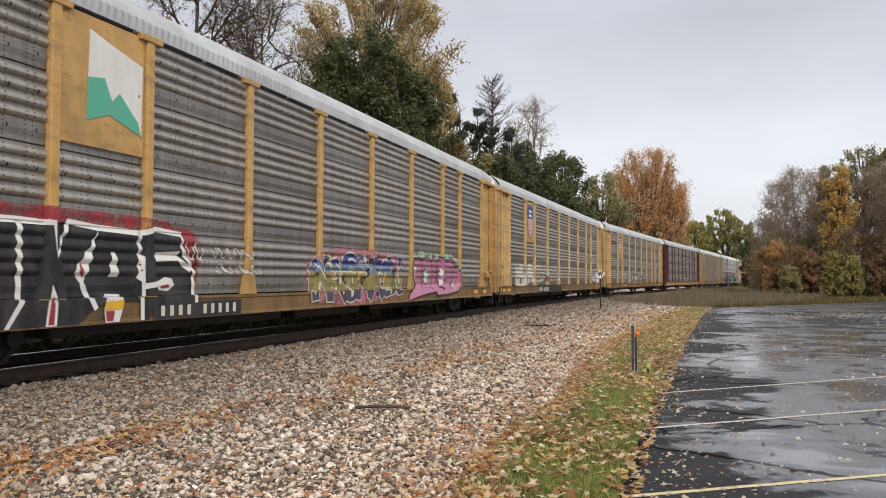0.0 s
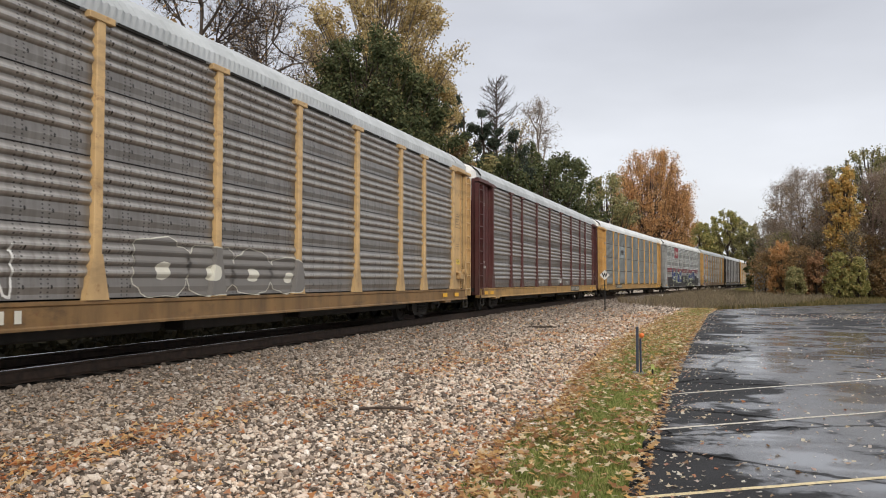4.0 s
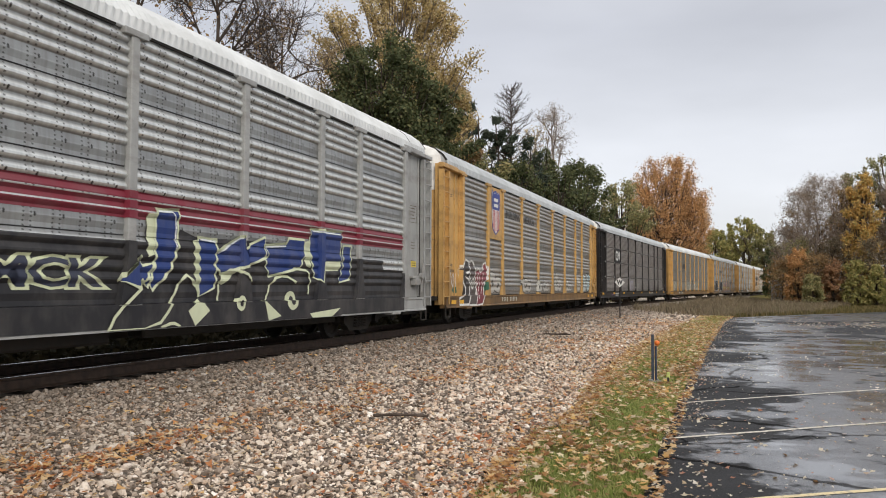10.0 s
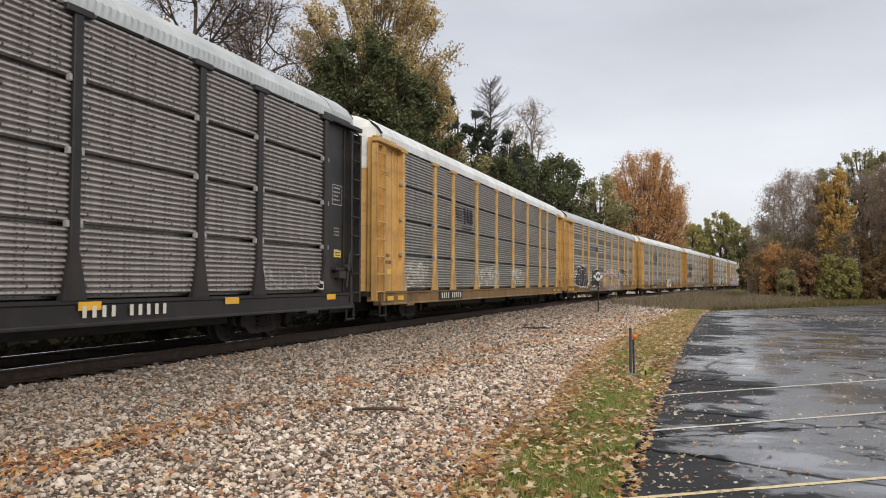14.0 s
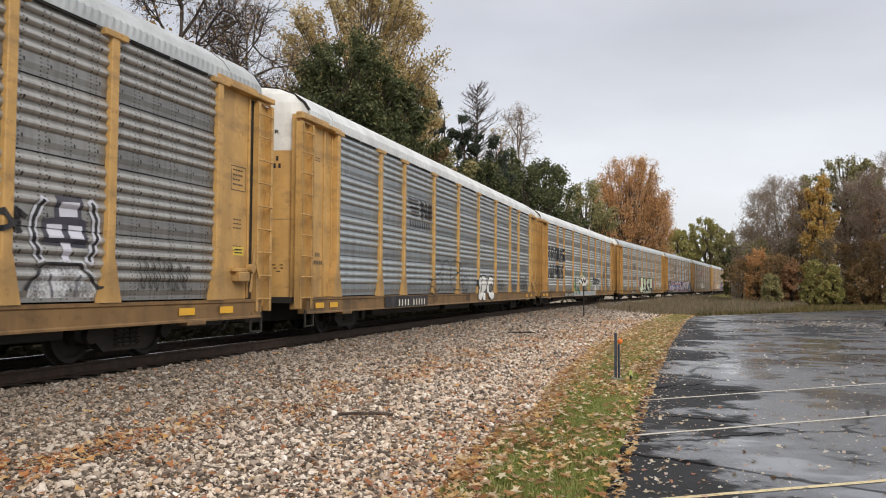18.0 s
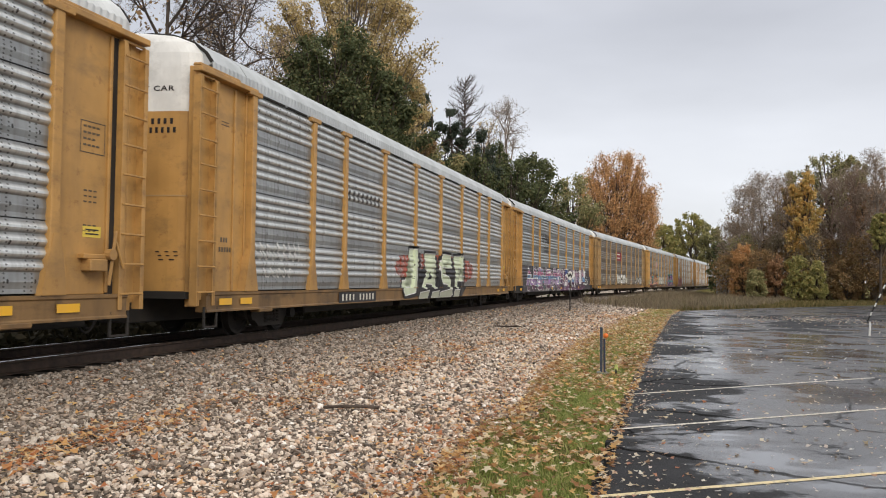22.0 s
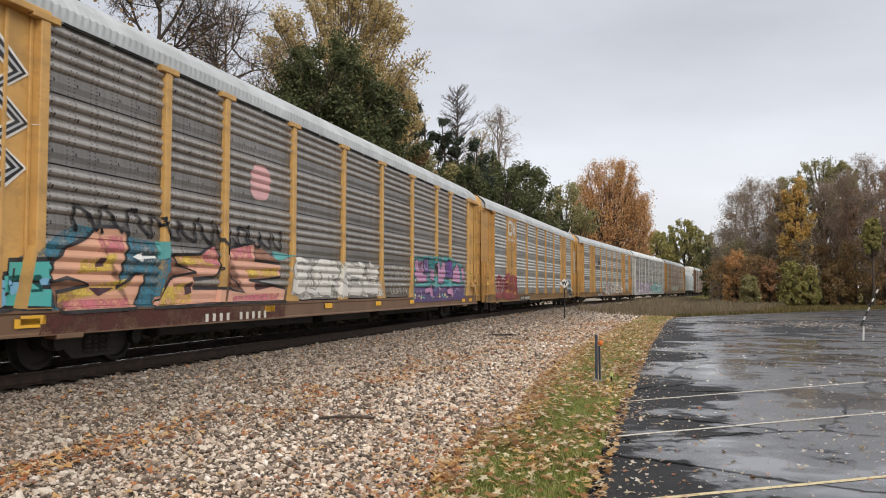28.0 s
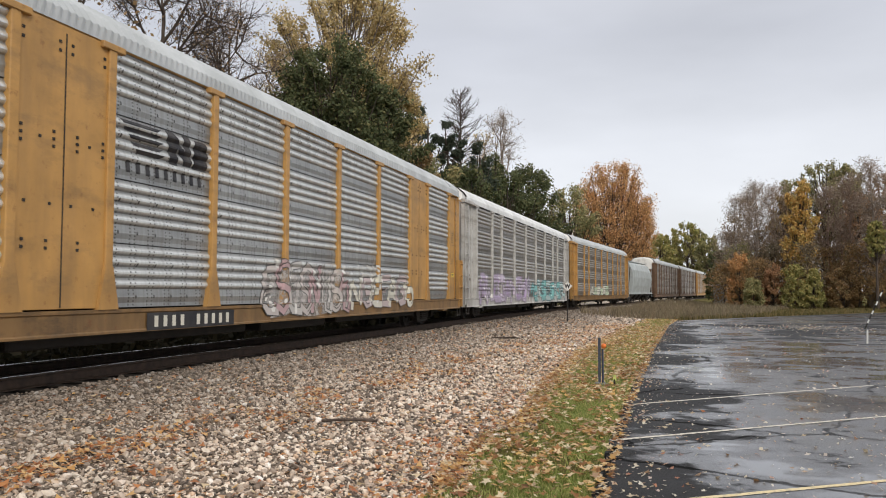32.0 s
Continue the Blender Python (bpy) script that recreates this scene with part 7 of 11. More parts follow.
def graffiti_green():
    """Unpainted letters edged in white with dark green shadows."""
    top = None
    top = daub(11, (0.52, 0.62, 0.20), [(10.08, 1.43), (10.84, 1.55), (10.93, 1.09), (10.86, 0.83), (10.52, 0.87), (10.01, 0.95)], top, 0, worn="mist")
    top = daub(11, (0.52, 0.62, 0.20), [(12.39, 1.84), (12.94, 2.08), (13.77, 2.19), (13.89, 2.03), (12.94, 1.87)], top, 1, worn="mist")
    top = daub(11, (0.52, 0.62, 0.20), [(15.71, 1.83), (16.89, 1.32), (16.22, 0.88), (15.84, 1.13)], top, 2, worn="mist")
    top = daub(11, (0.48, 0.60, 0.22), [(11.9, 1.35), (12.11, 1.54), (12.12, 1.29)], top, 3)
    top = daub(11, (0.48, 0.60, 0.22), [(13.47, 1.59), (13.79, 1.51), (13.56, 1.36)], top, 4)
    top = daub(11, (0.48, 0.60, 0.22), [(14.24, 1.62), (14.55, 1.76), (14.65, 1.48)], top, 5)
    top = daub(11, (0.48, 0.60, 0.22), [(15.03, 1.18), (15.63, 1.2), (15.14, 0.97)], top, 6)
    top = daub(11, (0.03, 0.13, 0.085), [(10.87, 1.99), (11.11, 1.97), (11.09, 1.32), (11.01, 0.94), (11.08, 0.67), (10.89, 0.64), (10.96, 1.09), (10.53, 1.1), (10.7, 1.31), (10.84, 1.54)], top, 7)
    top = daub(11, (0.03, 0.13, 0.085), [(11.5, 1.17), (12.03, 1.11), (12.23, 0.96), (12.11, 0.71), (11.8, 0.69), (11.62, 0.85), (11.44, 1.09)], top, 8)
    top = daub(11, (0.03, 0.13, 0.085), [(12.17, 1.91), (12.39, 1.85), (12.34, 1.34), (12.15, 1.29)], top, 9)
    top = daub(11, (0.03, 0.13, 0.085), [(13.01, 1.89), (13.24, 1.88), (13.12, 1.04), (12.86, 0.99), (12.98, 1.62)], top, 10)
    top = daub(11, (0.03, 0.13, 0.085), [(13.54, 1.92), (13.78, 2.03), (13.68, 1.64), (13.96, 1.51), (14.05, 1.17), (13.81, 0.98), (13.88, 1.36), (13.58, 1.55)], top, 11)
    top = daub(11, (0.03, 0.13, 0.085), [(14.63, 2.23), (14.85, 2.1), (14.74, 1.53), (14.52, 1.58)], top, 12)
    top = daub(11, (0.03, 0.13, 0.085), [(11.5, 1.8), (11.66, 1.61), (11.43, 1.42)], top, 13)
    top = brush(11, (0.03, 0.13, 0.085), 0.07, [(11.06, 1.98), (11.41, 2.13), (11.78, 2.2), (12.15, 2.13), (12.29, 1.93)], top, 14, closed=False)
    top = brush(11, (0.03, 0.13, 0.085), 0.07, [(13.66, 2.07), (13.93, 2.28), (14.27, 2.37), (14.63, 2.3)], top, 15, closed=False)
    top = brush(11, WHITE, 0.035, [(11.14, 1.95), (11.41, 2.08), (11.76, 2.14), (12.06, 2.09), (12.17, 1.93), (12.18, 1.76), (12.08, 1.59), (11.76, 1.35), (12.03, 1.27), (12.39, 1.15)], top, 16, closed=False)
    top = brush(11, WHITE, 0.035, [(11.51, 1.82), (11.48, 1.56), (11.43, 1.42)], top, 17, closed=False)
    top = brush(11, WHITE, 0.035, [(11.46, 1.22), (11.54, 1.05), (11.62, 0.85), (11.71, 0.64), (11.58, 0.57)], top, 18, closed=False)
    top = brush(11, WHITE, 0.035, [(12.37, 1.84), (13.01, 2), (12.98, 1.53), (12.87, 1.08), (12.83, 0.91)], top, 19, closed=False)
    top = brush(11, WHITE, 0.035, [(13.23, 1.92), (13.51, 2.01), (13.49, 1.54), (13.39, 0.94)], top, 20, closed=False)
    top = brush(11, WHITE, 0.035, [(12.7, 0.86), (12.63, 0.65), (12.41, 0.57)], top, 21, closed=False)
    top = brush(11, WHITE, 0.035, [(13.32, 0.79), (13.2, 0.58), (13.02, 0.57)], top, 22, closed=False)
    top = brush(11, WHITE, 0.035, [(13.78, 1.95), (13.94, 2.18), (14.22, 2.28), (14.54, 2.23), (14.63, 2.03), (14.59, 1.78), (14.34, 1.7)], top, 23, closed=False)
    top = brush(11, WHITE, 0.035, [(14.28, 1.94), (14.12, 1.76), (14.21, 1.57), (14.84, 1.28)], top, 24, closed=False)
    top = brush(11, WHITE, 0.035, [(14.82, 2.07), (15.1, 2.24), (15.49, 2.24), (15.62, 2.04), (15.59, 1.71), (15.48, 1.39), (15.13, 1.23), (15, 1.02)], top, 25, closed=False)
    top = brush(11, WHITE, 0.035, [(15.22, 1.49), (15.6, 1.48)], top, 26, closed=False)
    top = brush(11, WHITE, 0.035, [(15.73, 1.18), (16.06, 0.96), (16.13, 0.74), (15.96, 0.58)], top, 27, closed=False)
    top = brush(11, WHITE, 0.035, [(13.48, 1.31), (13.8, 1.36), (13.86, 1.08)], top, 28, closed=False)
    top["label"] = "unpainted letters edged in white with dark green shadows"


def graffiti_cream():
    """Pale green block letters with black edges."""
    top = None
    top = daub(12, BLACK, [(12.64, 2.04), (13.51, 2.06), (13.5, 1.51), (13.22, 1.48), (13.14, 0.67), (12.09, 0.59), (11.95, 0.74), (11.95, 1.06), (12.32, 1.07), (12.31, 0.84), (12.76, 0.85), (12.84, 1.47), (12.64, 1.47)], top, 0)
    top = daub(12, BLACK, [(14.23, 1.95), (15.46, 1.97), (15.45, 1.48), (15.17, 1.47), (15.54, 0.78), (15.17, 0.79), (15.13, 0.93), (14.45, 0.95), (14.33, 0.78), (13.97, 0.81), (14.49, 1.45), (14.22, 1.47)], top, 1)
    top = daub(12, BLACK, [(16.26, 2), (17.48, 1.99), (17.52, 1.51), (16.31, 1.51), (16.33, 1.28), (17.02, 1.22), (17.47, 1.09), (17.5, 0.75), (17.17, 0.77), (17.11, 0.92), (16.13, 0.97), (15.94, 1.17), (15.89, 1.69), (16.02, 1.91)], top, 2)
    top = daub(12, BLACK, [(17.85, 1.97), (19.28, 2.03), (19.26, 1.54), (18.5, 1.54), (18.48, 1.25), (19.02, 1.23), (19.01, 1.05), (18.43, 1.05), (18.34, 0.77), (18.06, 0.79), (18.09, 1.5), (17.89, 1.52)], top, 3)
    top = daub(12, BLACK, [(13.24, 1.51), (15.69, 1.61), (19.26, 1.76), (19.19, 0.87), (18.57, 0.57), (13.11, 0.57)], top, 4)
    top = brush(12, BLACK, 0.20, [(12.36, 2.14), (13.23, 2.16), (13.22, 1.61), (12.94, 1.58), (12.86, 0.77), (11.81, 0.69), (11.67, 0.84), (11.67, 1.16), (12.04, 1.17), (12.03, 0.94), (12.48, 0.95), (12.56, 1.57), (12.36, 1.57)], top, 4.5, closed=True)
    top = brush(12, BLACK, 0.20, [(13.95, 2.05), (15.18, 2.07), (15.17, 1.58), (14.89, 1.57), (15.26, 0.88), (14.89, 0.89), (14.85, 1.03), (14.17, 1.05), (14.05, 0.88), (13.69, 0.91), (14.21, 1.55), (13.94, 1.57)], top, 4.5, closed=True)
    top = brush(12, BLACK, 0.20, [(15.98, 2.1), (17.2, 2.09), (17.24, 1.61), (16.03, 1.61), (16.05, 1.38), (16.74, 1.32), (17.19, 1.19), (17.22, 0.85), (16.89, 0.87), (16.83, 1.02), (15.85, 1.07), (15.66, 1.27), (15.61, 1.79), (15.74, 2.01)], top, 4.5, closed=True)
    top = brush(12, BLACK, 0.20, [(17.57, 2.07), (19, 2.13), (18.98, 1.64), (18.22, 1.64), (18.2, 1.35), (18.74, 1.33), (18.73, 1.15), (18.15, 1.15), (18.06, 0.87), (17.78, 0.89), (17.81, 1.6), (17.61, 1.62)], top, 4.5, closed=True)
    top = daub(12, (0.60, 0.66, 0.48), [(12.36, 2.14), (13.23, 2.16), (13.22, 1.61), (12.94, 1.58), (12.86, 0.77), (11.81, 0.69), (11.67, 0.84), (11.67, 1.16), (12.04, 1.17), (12.03, 0.94), (12.48, 0.95), (12.56, 1.57), (12.36, 1.57)], top, 5)
    top = daub(12, (0.60, 0.66, 0.48), [(13.95, 2.05), (15.18, 2.07), (15.17, 1.58), (14.89, 1.57), (15.26, 0.88), (14.89, 0.89), (14.85, 1.03), (14.17, 1.05), (14.05, 0.88), (13.69, 0.91), (14.21, 1.55), (13.94, 1.57)], top, 6)
    top = daub(12, (0.60, 0.66, 0.48), [(15.98, 2.1), (17.2, 2.09), (17.24, 1.61), (16.03, 1.61), (16.05, 1.38), (16.74, 1.32), (17.19, 1.19), (17.22, 0.85), (16.89, 0.87), (16.83, 1.02), (15.85, 1.07), (15.66, 1.27), (15.61, 1.79), (15.74, 2.01)], top, 7)
    top = daub(12, (0.60, 0.66, 0.48), [(17.57, 2.07), (19, 2.13), (18.98, 1.64), (18.22, 1.64), (18.2, 1.35), (18.74, 1.33), (18.73, 1.15), (18.15, 1.15), (18.06, 0.87), (17.78, 0.89), (17.81, 1.6), (17.61, 1.62)], top, 8)
    top = daub(12, BLACK, [(14.57, 1.49), (14.76, 1.2), (14.32, 1.19)], top, 9)
    top = daub(12, (0.36, 0.37, 0.28), [(13.32, 0.77), (14.35, 0.83), (14.12, 0.57), (13.15, 0.57)], top, 10)
    top = daub(12, (0.36, 0.37, 0.28), [(14.66, 0.77), (15.52, 0.81), (15.41, 0.57), (14.5, 0.57)], top, 11)
    top = daub(12, (0.36, 0.37, 0.28), [(15.66, 0.77), (17.17, 0.87), (17.23, 0.66), (16.94, 0.57), (15.47, 0.57)], top, 12)
    top = daub(12, (0.36, 0.37, 0.28), [(17.52, 0.82), (18.32, 0.83), (18.14, 0.57), (17.36, 0.57)], top, 13)
    top = brush(12, WHITE, 0.035, [(12.36, 2.14), (13.23, 2.16), (13.22, 1.61), (12.94, 1.58), (12.86, 0.77), (11.81, 0.69), (11.67, 0.84), (11.67, 1.16), (12.04, 1.17), (12.03, 0.94), (12.48, 0.95), (12.56, 1.57), (12.36, 1.57)], top, 18, closed=True)
    top = brush(12, WHITE, 0.035, [(13.95, 2.05), (15.18, 2.07), (15.17, 1.58), (14.89, 1.57), (15.26, 0.88), (14.89, 0.89), (14.85, 1.03), (14.17, 1.05), (14.05, 0.88), (13.69, 0.91), (14.21, 1.55), (13.94, 1.57)], top, 19, closed=True)
    top = brush(12, WHITE, 0.035, [(15.98, 2.1), (17.2, 2.09), (17.24, 1.61), (16.03, 1.61), (16.05, 1.38), (16.74, 1.32), (17.19, 1.19), (17.22, 0.85), (16.89, 0.87), (16.83, 1.02), (15.85, 1.07), (15.66, 1.27), (15.61, 1.79), (15.74, 2.01)], top, 20, closed=True)
    top = brush(12, WHITE, 0.035, [(17.57, 2.07), (19, 2.13), (18.98, 1.64), (18.22, 1.64), (18.2, 1.35), (18.74, 1.33), (18.73, 1.15), (18.15, 1.15), (18.06, 0.87), (17.78, 0.89), (17.81, 1.6), (17.61, 1.62)], top, 21, closed=True)
    top = brush(12, WHITE, 0.03, [(13.32, 0.77), (14.35, 0.83), (14.12, 0.57), (13.15, 0.57)], top, 22, closed=True)
    top = brush(12, WHITE, 0.03, [(14.66, 0.77), (15.52, 0.81), (15.41, 0.57), (14.5, 0.57)], top, 23, closed=True)
    top = brush(12, WHITE, 0.03, [(15.66, 0.77), (17.17, 0.87), (17.23, 0.66), (16.94, 0.57), (15.47, 0.57)], top, 24, closed=True)
    top = brush(12, WHITE, 0.03, [(17.52, 0.82), (18.32, 0.83), (18.14, 0.57), (17.36, 0.57)], top, 25, closed=True)
    top["label"] = "pale green block letters with black edges"


def graffiti_blue():
    """Tall blue block graffiti with pale green edges."""
    top = None
    top = daub(5, BLACK, [(15.42, 0.82), (16.04, 1.41), (16.1, 2.26), (17.29, 1.98), (22.85, 2.06), (23.47, 1.04), (22.32, 0.57), (15.32, 0.57)], top, 0)
    top = daub(5, (0.62, 0.66, 0.46), [(16.1, 2.26), (16.32, 2.28), (16.29, 1.67), (16.12, 1.62)], top, 1)
    top = daub(5, (0.62, 0.66, 0.46), [(17.22, 1.93), (17.32, 1.94), (17.35, 1.03), (17.25, 1.26)], top, 2)
    top = daub(5, (0.62, 0.66, 0.46), [(17.03, 0.81), (17.35, 1), (17.59, 0.8), (17.21, 0.57)], top, 3)
    top = daub(5, (0.62, 0.66, 0.46), [(19.24, 0.96), (19.84, 0.64), (19.39, 0.57)], top, 4)
    top = daub(5, (0.62, 0.66, 0.46), [(20.94, 0.66), (22.32, 0.74), (21.92, 0.57), (21.06, 0.57)], top, 5)
    top = daub(5, (0.62, 0.66, 0.46), [(17.84, 1.26), (18.16, 1.47), (18.5, 1.51), (18, 1.22)], top, 6)
    top = daub(5, (0.62, 0.66, 0.46), [(21.52, 1.7), (22.41, 1.73), (22.3, 1.54), (21.57, 1.52)], top, 7)
    top = daub(5, (0.62, 0.66, 0.46), [(20.79, 2.08), (21.02, 2.14), (21.03, 1.57), (20.8, 1.62)], top, 8)
    top = daub(5, (0.62, 0.66, 0.46), [(18.62, 0.9), (18.6, 0.83), (18.55, 0.78), (18.49, 0.77), (18.42, 0.79), (18.36, 0.84), (18.34, 0.91), (18.36, 0.97), (18.41, 1.02), (18.48, 1.04), (18.55, 1.02), (18.6, 0.97)], top, 9)
    top = daub(5, (0.62, 0.66, 0.46), [(20.47, 0.93), (20.45, 0.83), (20.37, 0.77), (20.26, 0.74), (20.15, 0.77), (20.07, 0.84), (20.04, 0.93), (20.07, 1.02), (20.14, 1.09), (20.25, 1.11), (20.36, 1.09), (20.44, 1.02)], top, 10)
    top = daub(5, (0.016, 0.04, 0.17), [(16.29, 2.34), (16.81, 2.37), (16.8, 1.78), (16.61, 1.42), (16.23, 1.13), (16.13, 1.33), (16.28, 1.59)], top, 11)
    top = daub(5, (0.016, 0.04, 0.17), [(17.32, 1.98), (17.82, 1.97), (17.77, 1.17), (17.35, 1.03)], top, 12)
    top = daub(5, (0.016, 0.04, 0.17), [(17.83, 1.78), (18.54, 2.07), (18.58, 1.86), (19.31, 2.1), (19.41, 1.74), (18.76, 1.57), (17.92, 1.4), (17.76, 1.54)], top, 13)
    top = daub(5, (0.016, 0.04, 0.17), [(19.31, 1.95), (20.08, 2.02), (20.16, 2.13), (20.78, 2.13), (20.79, 1.85), (20.57, 1.56), (19.42, 1.38), (19.32, 1.58)], top, 14)
    top = daub(5, (0.016, 0.04, 0.17), [(21.01, 2.37), (22.42, 2.39), (22.38, 1.73), (21.52, 1.7), (21.47, 1.29), (21.15, 1.4), (20.98, 1.97)], top, 15)
    top = daub(5, (0.016, 0.04, 0.17), [(22.51, 2.1), (22.91, 2.11), (22.81, 1.36), (22.25, 1.29), (22.46, 1.67)], top, 16)
    top = daub(5, (0.016, 0.04, 0.17), [(15.49, 1.28), (15.95, 1.62), (15.97, 1.49), (16.28, 1.54), (16.13, 1.17), (15.98, 1.29), (15.87, 1.17)], top, 17)
    top = daub(5, BLACK, [(18.55, 0.9), (18.54, 0.87), (18.53, 0.85), (18.5, 0.85), (18.47, 0.85), (18.45, 0.88), (18.45, 0.9), (18.45, 0.93), (18.47, 0.96), (18.5, 0.96), (18.52, 0.95), (18.54, 0.93)], top, 18)
    top = daub(5, BLACK, [(20.36, 0.93), (20.35, 0.88), (20.32, 0.85), (20.28, 0.84), (20.24, 0.85), (20.2, 0.89), (20.19, 0.93), (20.2, 0.97), (20.23, 1), (20.28, 1.02), (20.32, 1), (20.35, 0.97)], top, 19)
    top = brush(5, (0.62, 0.66, 0.46), 0.05, [(16.29, 2.34), (16.81, 2.37), (16.8, 1.78), (16.61, 1.42), (16.23, 1.13), (16.13, 1.33), (16.28, 1.59)], top, 20, closed=True)
    top = brush(5, (0.62, 0.66, 0.46), 0.05, [(17.32, 1.98), (17.82, 1.97), (17.77, 1.17), (17.35, 1.03)], top, 21, closed=True)
    top = brush(5, (0.62, 0.66, 0.46), 0.05, [(17.83, 1.78), (18.54, 2.07), (18.58, 1.86), (19.31, 2.1), (19.41, 1.74), (18.76, 1.57), (17.92, 1.4), (17.76, 1.54)], top, 22, closed=True)
    top = brush(5, (0.62, 0.66, 0.46), 0.05, [(19.31, 1.95), (20.08, 2.02), (20.16, 2.13), (20.78, 2.13), (20.79, 1.85), (20.57, 1.56), (19.42, 1.38), (19.32, 1.58)], top, 23, closed=True)
    top = brush(5, (0.62, 0.66, 0.46), 0.05, [(21.01, 2.37), (22.42, 2.39), (22.38, 1.73), (21.52, 1.7), (21.47, 1.29), (21.15, 1.4), (20.98, 1.97)], top, 24, closed=True)
    top = brush(5, (0.62, 0.66, 0.46), 0.05, [(22.51, 2.1), (22.91, 2.11), (22.81, 1.36), (22.25, 1.29), (22.46, 1.67)], top, 25, closed=True)
    top = brush(5, (0.62, 0.66, 0.46), 0.05, [(15.49, 1.28), (15.95, 1.62), (15.97, 1.49), (16.28, 1.54), (16.13, 1.17), (15.98, 1.29), (15.87, 1.17)], top, 26, closed=True)
    top = brush(5, (0.70, 0.74, 0.76), 0.028, [(16.32, 2.31), (16.76, 2.33), (16.74, 1.77)], top, 27, closed=False)
    top = brush(5, (0.70, 0.74, 0.76), 0.028, [(17.38, 1.95), (17.78, 1.93)], top, 28, closed=False)
    top = brush(5, (0.70, 0.74, 0.76), 0.028, [(17.85, 1.75), (18.5, 2.03)], top, 29, closed=False)
    top = brush(5, (0.70, 0.74, 0.76), 0.028, [(19.35, 1.92), (20.04, 1.97)], top, 30, closed=False)
    top = brush(5, (0.70, 0.74, 0.76), 0.028, [(21.09, 2.33), (22.34, 2.33)], top, 31, closed=False)
    top = brush(5, (0.62, 0.66, 0.46), 0.05, [(17.85, 0.98), (17.89, 1.36), (18.24, 1.51), (18.77, 1.37), (18.87, 0.97)], top, 32, closed=False)
    top = brush(5, (0.62, 0.66, 0.46), 0.05, [(19.34, 0.96), (19.52, 1.33), (20.03, 1.42), (20.4, 1.28)], top, 33, closed=False)
    top = brush(5, (0.62, 0.66, 0.46), 0.05, [(20.93, 1.06), (20.99, 1.51), (20.35, 1.55)], top, 34, closed=False)
    top = brush(5, (0.62, 0.66, 0.46), 0.05, [(15.27, 0.57), (15.42, 0.82), (16.13, 1.33)], top, 35, closed=False)
    top = brush(5, (0.62, 0.66, 0.46), 0.05, [(15.27, 0.57), (16.25, 0.57), (16.62, 0.91), (16.95, 1.43), (17.24, 1.21)], top, 36, closed=False)
    top = brush(5, (0.62, 0.66, 0.46), 0.05, [(16.37, 0.58), (16.63, 0.65), (16.8, 0.57)], top, 37, closed=False)
    top["label"] = "tall blue block graffiti with pale green edges"


